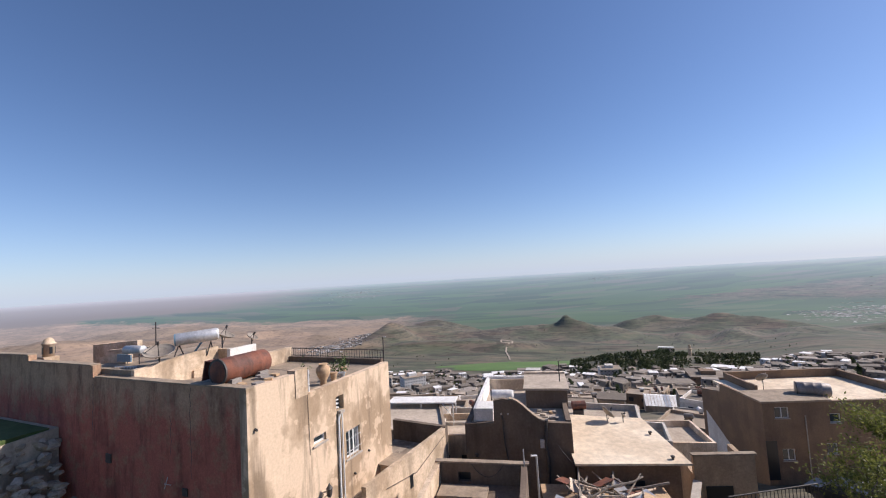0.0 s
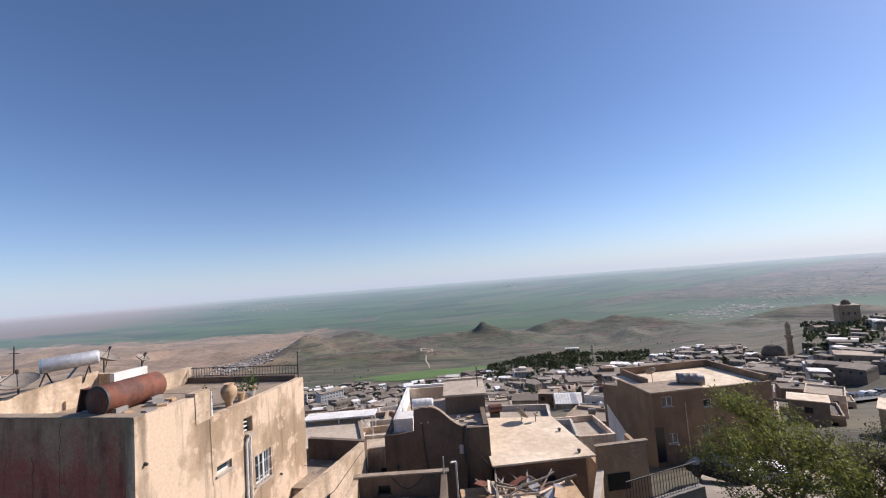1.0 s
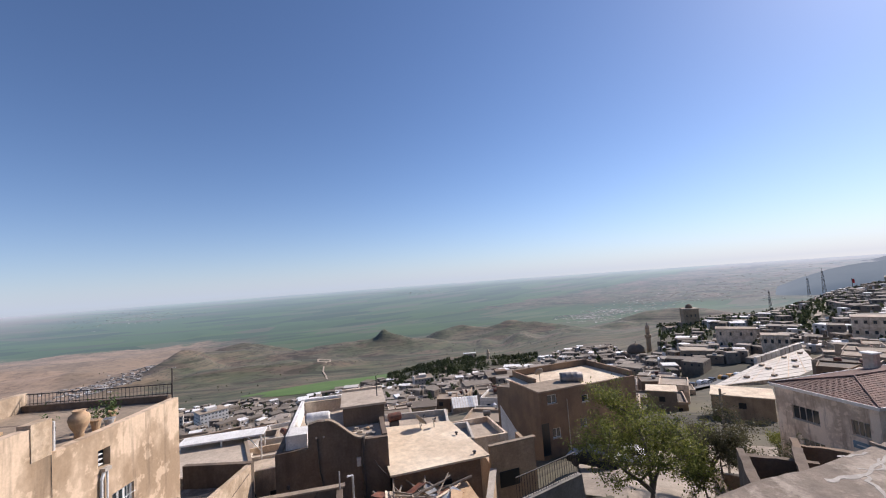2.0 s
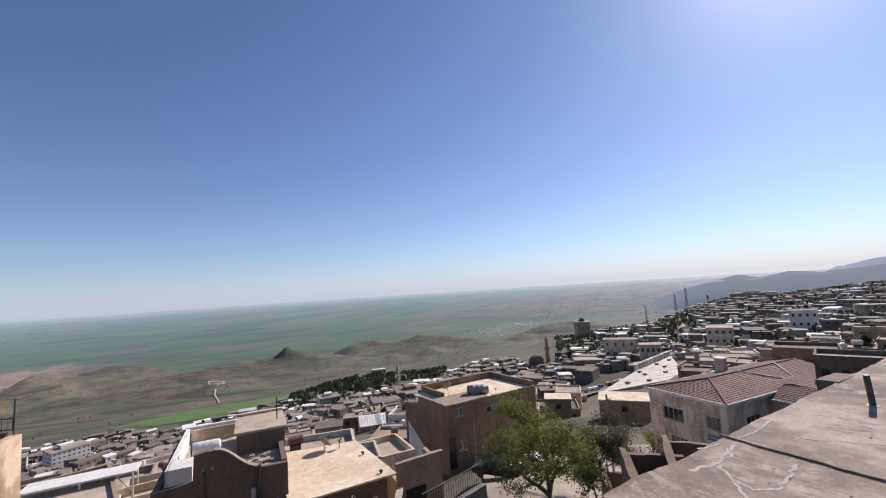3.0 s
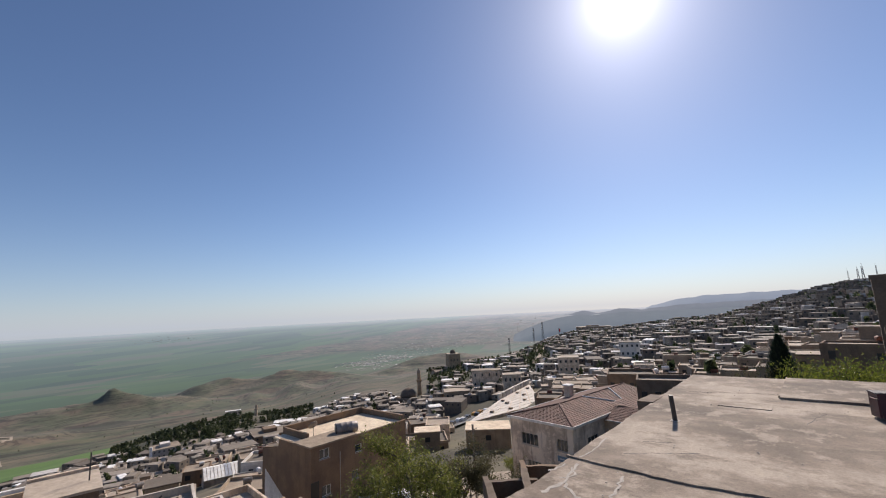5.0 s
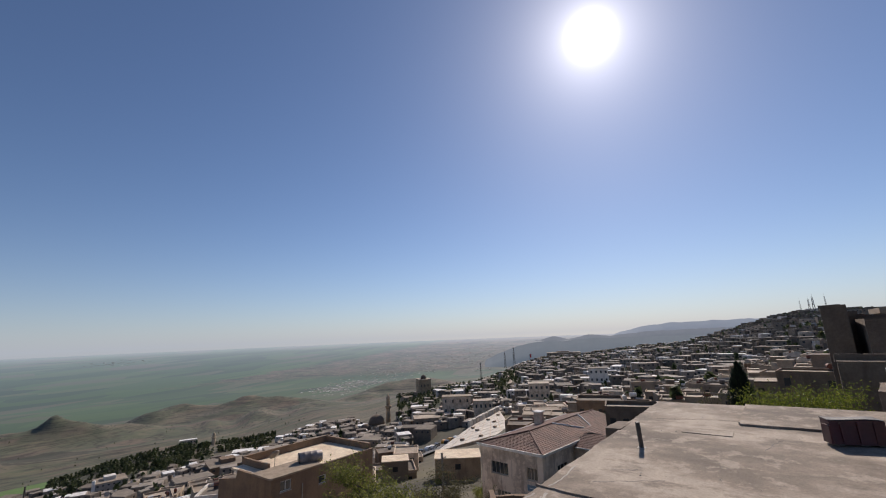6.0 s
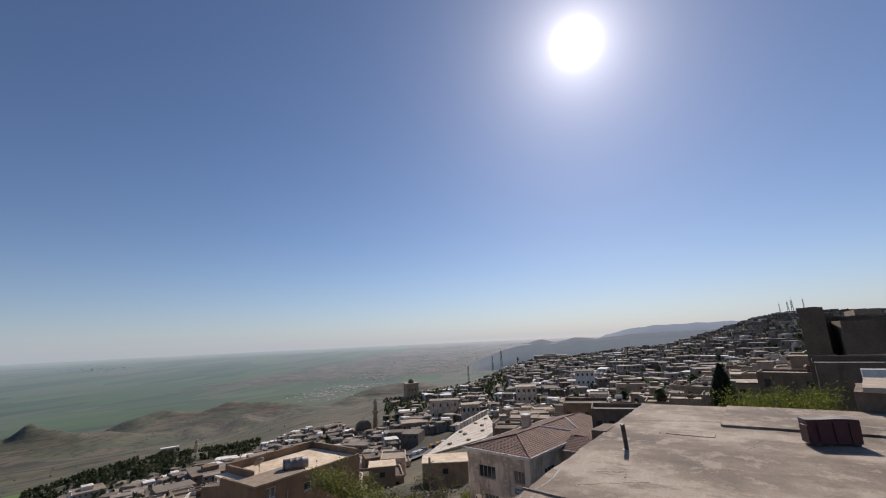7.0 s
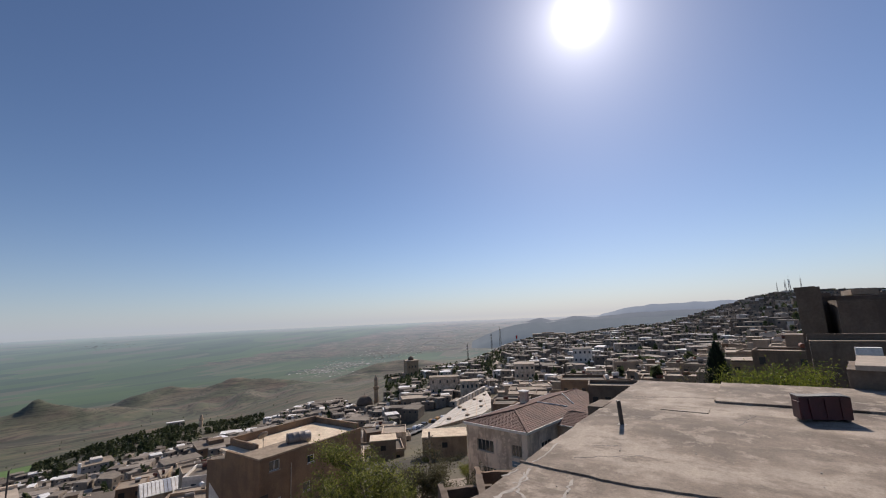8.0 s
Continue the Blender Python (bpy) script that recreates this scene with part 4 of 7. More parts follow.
part("arm", tubes([((-0.25, 0, 1.3), (0.25, 0, 1.3), 0.015)]), M_IRON, mast)
turret = thing("chimney_turret", A @ Matrix.Translation((-17.1, 2.3, -3.4)), "small domed stone chimney turret", "chimney")
part("base", boxes((-0.32, 0.32, -0.32, 0.32, -0.4, 0.45)), M_PLASTER, turret)
part("shaft", lathe([(0.24, 0.45), (0.24, 1.05), (0.3, 1.08), (0.3, 1.14), (0.24, 1.17), (0.22, 1.28), (0.14, 1.38), (0.03, 1.43)], 16), M_PLASTER, turret, smooth=True)
for k in range(4):
    part("slot", boxes((-0.26, -0.2, -0.06, 0.06, 0.6, 0.95)), M_DARK, turret).rotation_euler = (0, 0, k * 1.5708)
for k, (x0, x1, y, z0, z1) in enumerate([(-12.6, -8.9, 2.6, -2.62, -2.35), (-17, -12.9, 4.2, -2.7, -2.4), (-10.2, -8.3, 1.2, -2.6, -2.3)]):
    part("parapet", roughen(prism([(x0, -4), (x1, -4), (x1, z1), (x0, z0)], (y, y + 0.25), "y"), 0.012, 2, k), M_PLASTER, house_a, "sunlit roof parapet")

# iron railing along the far side of the terrace
rail = thing("railing", A @ Matrix.Translation((-5.9, 7.8, -3.75)), "thin iron railing on the terrace wall", "railing")
part("rail", tubes([((0, 0, 0.42), (5.7, 0, 0.42), 0.02), ((0, 0, 0.06), (5.7, 0, 0.06), 0.015)]), M_IRON, rail)
for k in range(39):
    part("bar", tubes([((k * 0.15, 0, 0), (k * 0.15, 0, 0.42), 0.011)], 5), M_IRON, rail)
pole = thing("pole", A @ Matrix.Translation((-0.18, 7.82, -3.87)), "thin steel pole on the terrace corner", "pole")
part("shaft", tubes([((0, 0, 0), (0.01, 0, 1.15), 0.025)]), M_IRON, pole)
part("cap", tubes([((-0.02, 0, 1.15), (0.16, 0, 1.17), 0.012)]), M_STEEL, pole)
post2 = thing("post", A @ Matrix.Translation((-0.15, 2.75, -4.0)), "white steel post at the terrace edge", "post")
part("shaft", tubes([((0, 0, 0), (0, 0, 0.9), 0.035)]), M_FRAME, post2)
part("arm", tubes([((0, 0, 0.88), (-0.5, -0.15, 0.92), 0.02)]), M_FRAME, post2)
jar = thing("clay_jar", A @ Matrix.Translation((-0.62, 4.1, -4.0)), "large pale clay jar standing on the terrace", "jar")
part("body", lathe([(0.1, 0.0), (0.13, 0.03), (0.12, 0.14), (0.24, 0.38), (0.28, 0.55), (0.25, 0.68), (0.15, 0.76), (0.19, 0.82), (0.17, 0.83), (0.13, 0.78)], 24), M_CLAY, jar, smooth=True)
for k, (x, y, h) in enumerate([(-0.65, 4.75, 0.3), (-0.5, 5.1, 0.22), (-0.75, 5.5, 0.35), (-0.95, 3.4, 0.25), (-1.3, 3.7, 0.3)]):
    pot = thing("plant_pot", A @ Matrix.Translation((x, y, -4.0)), "potted green plant on the terrace", "plant", "terrace pots")
    part("pot", lathe([(0.1, 0), (0.15, h), (0.17, h), (0.17, h + 0.03), (0.13, h + 0.03)], 14), M_STEEL if k % 2 else M_CLAY, pot)
    bm = bmesh.new()
    r2 = random.Random(k)
    for i in range(90):
        c = Vector((r2.gauss(0, 0.12), r2.gauss(0, 0.12), h + 0.1 + abs(r2.gauss(0, 0.22))))
        u = Vector(noise.random_unit_vector()) * 0.06
        w = Vector(noise.random_unit_vector()) * 0.03
        bm.faces.new([bm.verts.new(p) for p in (c - u, c + w, c + u, c - w)])
    part("foliage", bm, M_GRASS, pot)

# dry stone bank in front of the red wall
bank = thing("stone_bank", A @ Matrix.Translation((0.9, 0, 0)), "steep dry stone bank with grass on top", "bank")
part("fill", prism([(-0.05, -5.1), (-4.0, -5.35), (-5.4, -8.5), (-5.4, -12), (-0.05, -12)], (-19, -11.4)), M_RUBBLE, bank)
part("turf", roughen(boxes((-19, -11.5, -3.9, -0.3, -5.6, -5.04)), 0.05, 3), M_GRASS, bank, "strip of short grass")
rng = random.Random(11)
shapes = []
for k in range(8):
    b2 = bmesh.new()
    bmesh.ops.create_icosphere(b2, subdivisions=1, radius=0.5)
    for v in b2.verts:
        v.co += Vector(noise.noise_vector(v.co * 2 + Vector((k * 7, 0, 0)))) * 0.22
    me = bpy.data.meshes.new("stone")
    b2.to_mesh(me)
    b2.free()
    me.materials.append(M_RUBBLE)
    shapes.append(me)
for k in range(290):
    x, f = rng.uniform(-17.5, -9.5), rng.random()
    s = new("stone", rng.choice(shapes))
    s.parent = bank
    s.location = (x, -4.0 - 1.5 * f + rng.uniform(-0.05, 0.05), -5.35 - 3.0 * f)
    if k >= 70:
        f2 = rng.random()
        s.location = (-11.6 + 2.1 * f2, rng.uniform(-5.0, -0.15), -5.3 - 3.2 * f2 + rng.uniform(-0.15, 0.1))
    s.rotation_euler = (rng.gauss(0, 0.35), rng.gauss(0, 0.35), rng.uniform(0, 6))
    g = rng.uniform(0.24, 0.46)
    s.scale = (g * 1.5, g * 1.1, g * 0.7)

# ---- roofs and yards between the red house and the cream roof ----
bay = thing("wall_stub", A, "broken plastered wall stub against the house", "wall")
part("body", roughen(boxes((0.03, 0.75, 6.75, 7.9, -13, -8.15)), 0.05, 4), M_PLASTER, bay)
part("coping", roughen(boxes((0.0, 0.8, 6.7, 7.95, -8.2, -8.08)), 0.03, 3), M_COPE, bay)
part("doorway", boxes((0.2, 0.76, 6.72, 6.78, -10.5, -8.4)), M_DARK, bay)

n1 = thing("house", heading(-2.24, 17.8, 0, 28), "low house with walled flat roof", "house")
# paler plaster on the sun-facing wall, shade-dark cement on the back one
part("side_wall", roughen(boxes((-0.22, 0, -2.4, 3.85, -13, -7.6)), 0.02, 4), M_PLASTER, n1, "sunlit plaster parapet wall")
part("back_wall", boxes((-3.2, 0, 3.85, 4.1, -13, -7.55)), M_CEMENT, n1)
part("roof", boxes((-3.2, -0.22, -2.4, 3.85, -8.9, -8.55)), M_ROOF, n1)
part("niche", boxes((-0.05, 0.012, 0.5, 0.75, -9.0, -8.45)), M_DARK, n1, "dark slit window")
part("cable", tubes([((0.03, -1.2, -8.2), (0.05, 1.0, -8.5), 0.012), ((0.05, 1.0, -8.5), (0.03, 3.6, -7.9), 0.012)]), M_IRON, n1)

n2 = thing("house", heading(-0.66, 17.43, 0, 102), "low house with a walled empty roof terrace", "house")
# shade put into colour: cement turned from the sun, plaster towards it
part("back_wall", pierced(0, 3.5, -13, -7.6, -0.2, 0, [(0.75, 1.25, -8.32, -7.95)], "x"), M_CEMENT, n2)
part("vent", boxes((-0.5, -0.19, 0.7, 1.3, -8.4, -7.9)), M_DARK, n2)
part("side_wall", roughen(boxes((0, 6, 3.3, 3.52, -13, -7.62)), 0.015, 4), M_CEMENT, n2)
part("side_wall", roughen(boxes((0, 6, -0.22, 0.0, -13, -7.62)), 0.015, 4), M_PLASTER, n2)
part("coping", roughen(boxes((-0.24, 0.04, -0.2, 3.6, -7.597, -7.54)), 0.012, 5), M_COPE, n2)
part("roof", boxes((0, 6, 0, 3.3, -8.8, -8.42)), M_CEMENT, n2)
part("threshold", boxes((0.3, 1.2, 0.1, 2.0, -8.41, -8.3)), M_COPE, n2)
part("pipe", tubes([((0.1, 3.42, -7.6), (0.1, 3.42, -6.95), 0.025), ((-0.3, 3.9, -9.5), (-0.3, 3.9, -7.35), 0.04), ((-0.3, 3.9, -7.35), (-0.15, 3.7, -7.3), 0.04)]), M_STEEL, n2)

# ---- brown house with the curved gable; local y runs along its front ----
B = heading(0.58, 21.82, 0, 102)
house_b = thing("house", B, "brown cement house with a curved front wall", "house")
curve = [(0.0, -14), (5.32, -14), (5.32, -7.57), (4.1, -7.55)]
curve += [(4.1 - 1.75 * k / 10, -7.5 + 1.05 * (0.5 - 0.5 * math.cos(math.pi * k / 10))) for k in range(1, 11)]
curve += [(2.0, -6.4), (1.55, -6.5), (1.5, -7.6), (0.0, -7.66)]
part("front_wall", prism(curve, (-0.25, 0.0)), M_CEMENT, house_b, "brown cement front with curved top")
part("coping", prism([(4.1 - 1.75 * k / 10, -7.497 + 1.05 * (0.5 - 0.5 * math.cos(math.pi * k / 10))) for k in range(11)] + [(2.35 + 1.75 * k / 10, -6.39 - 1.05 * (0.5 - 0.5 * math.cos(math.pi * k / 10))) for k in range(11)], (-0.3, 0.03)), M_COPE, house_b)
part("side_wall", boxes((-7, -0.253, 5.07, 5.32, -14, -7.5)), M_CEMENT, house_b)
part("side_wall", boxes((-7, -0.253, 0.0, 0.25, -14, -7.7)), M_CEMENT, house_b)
part("roof", boxes((-7, -0.253, 0.25, 5.07, -8.2, -7.85)), M_TOPS, house_b)
part("white_parapet", boxes((-7, -0.5, 0.42, 0.62, -8.2, -7.05)), M_WHITE, house_b, "white painted parapet")
part("white_parapet", boxes((-7.2, -7, 0.42, 3.2, -8.2, -7.0)), M_WHITE, house_b, "white painted parapet")
part("inner_wall", boxes((-6.99, -6.8, 0.65, 3.3, -8.2, -7.15)), M_PALE, house_b, "pinkish parapet face")
part("white_block", roughen(boxes((-1.6, -0.35, 0.55, 1.45, -8.0, -7.0)), 0.01, 2), M_WHITE, house_b, "white masonry block")
hut = thing("stair_hut", B @ Matrix.Translation((-3.1, 3.1, -7.85)), "cement stair hut with slab roof", "hut")
part("wall", boxes((-3.2, 0, 0, 2.3, 0, 1.03)), M_CEMENT, hut)
part("roof", roughen(boxes((-3.4, 0.12, -0.12, 2.42, 1.033, 1.145)), 0.01, 3), M_TOPS, hut, "pale slab")
part("back_lip", boxes((-3.4, -3.2, -0.12, 2.42, 1.15, 1.28)), M_PALE, hut)
pole_b = thing("pole", B @ Matrix.Translation((-4.5, 5.1, -7.6)), "tall iron pole on the roof", "pole")
part("shaft", tubes([((0, 0, 0), (0, 0, 2.1), 0.03)]), M_IRON, pole_b)
cyl_tank("water_tank", B @ Matrix.Translation((-2.9, 1.15, -7.05)), 1.2, 0.3, M_WHITE, "white water tank on a stand", 0.5)
part("down_pipe", tubes([((0.07, 4.12, -7.4), (0.07, 4.0, -8.6), 0.08), ((0.07, 4.0, -8.6), (0.07, 4.1, -9.4), 0.08), ((0.07, 4.1, -9.4), (0.07, 4.02, -11), 0.08)]), M_IRON, house_b, "dark down pipe")
part("cable", tubes([((0.04, 1.95, -7.2), (0.04, 2.0, -8.6), 0.035), ((0.04, 2.0, -8.6), (0.04, 2.25, -10.2), 0.03)]), M_IRON, house_b, "thin black cable")
part("meter_box", boxes((0.0, 0.12, 3.75, 4.0, -8.75, -8.35)), M_STEEL, house_b, "steel meter box")
part("lamp", lathe([(0.03, 0), (0.08, 0.04), (0.08, 0.16), (0.03, 0.2)], 10), M_IRON, house_b, "small wall lamp").location = (0.08, 0.55, -9.3)
for y in (1.9, 2.25):
    part("socket", tubes([((0, y, -7.15), (0.04, y, -7.15), 0.05)]), M_PATCH, house_b)
rng = random.Random(21)
for k in range(9):
    p = part("plank", roughen(boxes((-0.6, 0.6, -0.05, 0.05, 0, 0.05)), 0.01, 1, k), M_TIMBER)
    tagged(p, "loose grey plank on the roof", "plank", "planks on the brown roof")
    p.matrix_basis = B @ Matrix.Translation((rng.uniform(-2.6, -0.9), rng.uniform(2.6, 4.6), -7.84 + 0.055 * (k % 3))) @ pose(0, 0, 0, 0, 0, rng.uniform(0, 180))

# slack cables from house to house
def cable(a, b, sag, label):
    bm = bmesh.new()
    a, b = Vector(a), Vector(b)
    pts = [a.lerp(b, k / 16) - Vector((0, 0, 4 * sag * (k / 16) * (1 - k / 16))) for k in range(17)]
    for p, q in zip(pts, pts[1:]):
        tube(bm, p, q, 0.014, 0.014, 5, False)
    tagged(part("cable", bm, M_IRON), label, "cable", "slack cables")


cable(A @ Vector((0.05, 7.6, -7.6)), heading(-2.24, 17.8, 0, 28) @ Vector((0, 3.6, -7.7)), 0.35, "black cable slung between the houses")
cable(heading(-0.66, 17.43, 0, 102) @ Vector((0.02, 1.3, -7.6)), heading(-0.66, 17.43, 0, 102) @ Vector((0.05, 2.6, -7.6)), 0.5, "black cable drooping over the terrace wall")
cable(B @ Vector((0.05, 4.6, -8.6)), (5.9, 19.7, -9.3), 0.2, "black cable slung to the cream roof")

# rubble and odds on the brown roof
rng = random.Random(63)
for k in range(18):
    q = part("rubble_block", roughen(boxes((-0.14, 0.14, -0.1, 0.1, 0, 0.13)), 0.03, 1, k), (M_BLOCK, M_CLAY, M_RUBBLE)[k % 3])
    tagged(q, "loose block of rubble on the brown roof", "rubble", "rubble on the brown roof")
    q.matrix_basis = B @ Matrix.Translation((rng.uniform(-2.8, -0.5), rng.uniform(2.5, 4.8), -7.85)) @ pose(0, 0, 0, 0, 0, rng.uniform(0, 180))

# ---- the cream roof ----
slab = thing("house", pose(0, 0, 0), "house with broad sunlit cream flat roof", "house")


def quad_slab(pts, z0, z1):
    bm = bmesh.new()
    a = [bm.verts.new((x, y, z0)) for x, y in pts]
    b = [bm.verts.new((x, y, z1)) for x, y in pts]
    bm.faces.new(a[::-1])
    bm.faces.new(b)
    for i in range(len(pts)):
        j = (i + 1) % len(pts)
        bm.faces.new((a[i], a[j], b[j], b[i]))
    bmesh.ops.recalc_face_normals(bm, faces=bm.faces)
    return bm


CREAM = [(5.5, 19.62), (10.53, 18.97), (11.05, 24.8), (6.45, 26.4)]
part("roof", roughen(quad_slab(CREAM, -9.09, -9.0), 0.02, 5), M_SLAB, slab, "cream coated roof deck")
part("wall", quad_slab([(5.75, 19.95), (10.2, 19.4), (10.7, 24.5), (6.7, 26.0)], -15, -9.09), M_BROWN, slab)
# flat near-black panels paint the dark of window and doorway
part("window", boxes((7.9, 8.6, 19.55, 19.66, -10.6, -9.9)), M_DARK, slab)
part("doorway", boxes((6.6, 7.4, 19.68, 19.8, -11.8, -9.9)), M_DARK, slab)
sat_dish(Matrix.Translation((8.95, 24.6, -9.0)), 0.85, (0.75, 0.15, 0.64), "dark satellite dish on the cream roof", 0.45)
sat_dish(Matrix.Translation((9.75, 24.3, -9.0)), 0.3, (0.75, 0.15, 0.64), "small satellite dish on the cream roof", 0.4)
for x, y in ((10.35, 22.4), (9.95, 19.5)):
    v = thing("roof_vent", Matrix.Translation((x, y, -9.0)), "small dark vent on the cream roof", "vent", "vents on the cream roof")
    part("vent_pipe", lathe([(0.06, 0), (0.06, 0.1), (0.1, 0.11), (0.09, 0.16), (0.02, 0.18)], 10), M_IRON, v)

# low roof with a heap of old timber in front of the cream roof
low = thing("shed", pose(0, 0, 0), "low shed under a heap of old timber", "shed")
part("wall", quad_slab([(3.5, 16.2), (8.6, 15.6), (9.2, 19.2), (4.0, 20.1)], -15, -10.2), M_BROWN, low)
part("roof", roughen(quad_slab([(3.4, 16.1), (8.7, 15.5), (9.3, 19.3), (3.95, 20.2)], -10.2, -10.08), 0.03, 4), M_CLAY, low, "earth and sheet roof")
rng = random.Random(31)
for k in range(44):
    L = rng.uniform(0.7, 2.6)
    bm = bmesh.new()
    r = rng.uniform(0.025, 0.06)
    pts = [Vector((L * (i / 4 - 0.5), 0.12 * noise.noise((i, k, 0)), 0.1 * noise.noise((i, k, 5)))) for i in range(5)]
    for a, b in zip(pts, pts[1:]):
        tube(bm, a, b, r, r * 0.95, 6)
    s = part("old_beam" if r > 0.045 else "branch", bm, M_TIMBER if k % 4 else M_PALE)
    tagged(s, "weathered length of old timber in a heap", "timber", "timber heap")
    s.matrix_basis = Matrix.Translation((rng.uniform(4.6, 8.0), rng.uniform(17.2, 19.1), -10.0 + 0.7 * rng.random())) @ pose(0, 0, 0, 0, rng.uniform(-18, 18), rng.gauss(60, 45))
for k in range(14):
    s = part("broken_sheet", roughen(boxes((-0.5, 0.5, -0.25, 0.25, 0, 0.02)), 0.04, 2, k * 3), (M_STEEL, M_CLAY, M_RUST, M_PALE)[k % 4])
    tagged(s, "bent sheet thrown on the timber heap", "sheet", "sheets on the heap")
    s.matrix_basis = Matrix.Translation((rng.uniform(4.2, 8.4), rng.uniform(17.0, 19.2), -9.98 + 0.6 * rng.random())) @ pose(0, 0, 0, rng.uniform(-20, 20), rng.uniform(-20, 20), rng.uniform(0, 180))

yard = thing("walled_yard", pose(0, 0, 0), "ochre walled yard house with pale coping", "yard")
part("wall", quad_slab([(12.2, 21.9), (15.2, 21.65), (15.25, 21.9), (12.25, 22.15)], -16, -10.0), M_OCHRE, yard)
part("side_wall", quad_slab([(12.25, 22.155), (12.5, 22.14), (13.1, 24.6), (12.85, 24.7)], -16, -11.0), M_OCHRE, yard)
part("side_wall", quad_slab([(15.0, 21.925), (15.25, 21.905), (15.9, 24.4), (15.65, 24.45)], -16, -10.6), M_OCHRE, yard)
part("yard_floor", quad_slab([(12.5, 22.2), (15.0, 22.0), (15.6, 24.4), (13.1, 24.6)], -16, -13.2), M_CLAY, yard)
part("coping", roughen(quad_slab([(12.15, 21.85), (15.3, 21.6), (15.35, 21.9), (12.2, 22.15)], -9.997, -9.92), 0.012, 4), M_COPE, yard)
part("low_wall", quad_slab([(10.5, 18.9), (12.3, 21.6), (12.1, 21.75), (10.3, 19.1)], -16, -11.2), M_OCHRE, yard)
part("low_coping", roughen(quad_slab([(10.45, 18.85), (12.35, 21.55), (12.05, 21.8), (10.25, 19.15)], -11.197, -11.1), 0.015, 4), M_PATCH, yard)
part("lattice_opening", quad_slab([(12.7, 21.84), (14.0, 21.73), (14.0, 21.7), (12.7, 21.81)], -12.4, -11.5), M_DARK, yard)

# roofless walls below the flat roof
for k, (az, r, z, turn, w, d, mat) in enumerate([(59.0, 20.5, -9.0, 52, 4.0, 3.0, M_CEMENT), (63.3, 22, -8.9, 60, 4.5, 2.6, M_BROWN), (56.2, 26, -12.4, 50, 4.0, 3.0, M_STONE)]):
    t = thing("ruined_room", heading(*az_at(az, r, z), turn), "roofless ruined room with broken brown walls", "ruin", "ruined rooms")
    part("wall", roughen(boxes((0, 0.3, 0, w, -6, 0)), 0.07, 6, k), mat, t)
    part("wall", roughen(boxes((0.3, d, 0, 0.3, -6, -0.1)), 0.07, 6, k + 3), mat, t)
    part("wall", roughen(boxes((0.3, d, w - 0.3, w, -6, -0.25)), 0.07, 6, k + 5), mat, t)
    part("wall", roughen(boxes((d, d + 0.3, 0, w, -6, -0.7)), 0.07, 6, k + 8), mat, t)
    part("coping", roughen(boxes((-0.04, 0.34, -0.04, w * 0.7, 0.0, 0.06)), 0.06, 6, k), M_CEMENT, t)
    part("floor", boxes((0.3, d, 0.3, w - 0.3, -6, -3.2)), M_CLAY, t)

fence2 = thing("railing", heading(9.4, 14.9, -9.2, 82), "black iron railing beside the yard", "railing")
part("rail", tubes([((0, 0, 0.95), (0, 3.6, 0.95), 0.025), ((0, 0, 0.1), (0, 3.6, 0.1), 0.02)]), M_IRON, fence2)
for k in range(25):
    part("bar", tubes([((0, k * 0.15, 0), (0, k * 0.15, 0.95), 0.012)], 5), M_IRON, fence2)
part("footing", boxes((-0.15, 0.15, -0.2, 3.8, -5, 0.0)), M_BLOCK, fence2)

# ---- brown rendered house with the big white roof; local y runs along its front ----
C = heading(27.1, 37.0, 0, 95)
house_c = thing("house", C, "brown rendered house with walled white flat roof", "house")
CW = [(1.28, 2.35, -17.7, -16.7), (0.97, 2.15, -14.1, -13.15), (5.4, 6.3, -14.6, -13.8), (4.9, 5.8, -17.2, -16.3)]
part("front_wall", pierced(0, 13, -26, -12.75, -0.3, 0, CW, "x"), M_BROWN, house_c, "ochre brown rendered front")
part("side_wall", prism([(-10.2, -26), (-0.3, -26), (-0.3, -12.75), (-6.4, -12.75), (-6.6, -13.6), (-10.2, -14.2)], (0.0, 0.3), "y"), M_BROWN, house_c)
part("front_roof", roughen(boxes((-3.4, 0.15, -0.15, 5.6, -12.75, -12.6)), 0.01, 3), M_COPE, house_c, "tan roof strip")
part("roof", boxes((-8.3, -0.3, 0.3, 12.7, -13.1, -12.9)), M_SLAB, house_c, "white coated roof")
part("parapet", boxes((-8.6, -8.3, 1.6, 13.0, -26, -12.1)), M_BROWN, house_c)
part("parapet", boxes((-8.3, -0.3, 12.7, 13.0, -26, -12.2)), M_BROWN, house_c)
part("parapet", boxes((-8.3, -3.4, 1.6, 1.85, -13, -12.2)), M_BROWN, house_c)
part("lower_house", boxes((-10.2, -8.62, 0.31, 12, -26, -14.2)), M_STONE, house_c)
for h in CW[:2]:
    window(house_c, *h, 0, "x", 2)
for h in CW[2:]:
    window(house_c, *h, 0, "x", 1)
# flat near-black panel paints the shade of a recess
part("doorway", boxes((-0.02, 0.02, -0.0, 0.9, -19.3, -16.0)), M_DARK, house_c, "dark panel painting a recess's shade beside the house")
part("pipe", tubes([((0.06, 3.4, -13.9), (0.06, 3.4, -20), 0.045)]), M_PATCH, house_c)
cyl_tank("water_tank", C @ Matrix.Translation((-2.2, 4.4, -12.2)) @ pose(0, 0, 0, 0, 0, -25), 2.4, 0.58, M_ZINC, "long grey steel water tank on the white roof")
sat_dish(C @ Matrix.Translation((-4.1, 2.8, -12.9)), 1.1, (-0.75, 0.0, 0.6), "white satellite dish on the roof wall", 1.15)
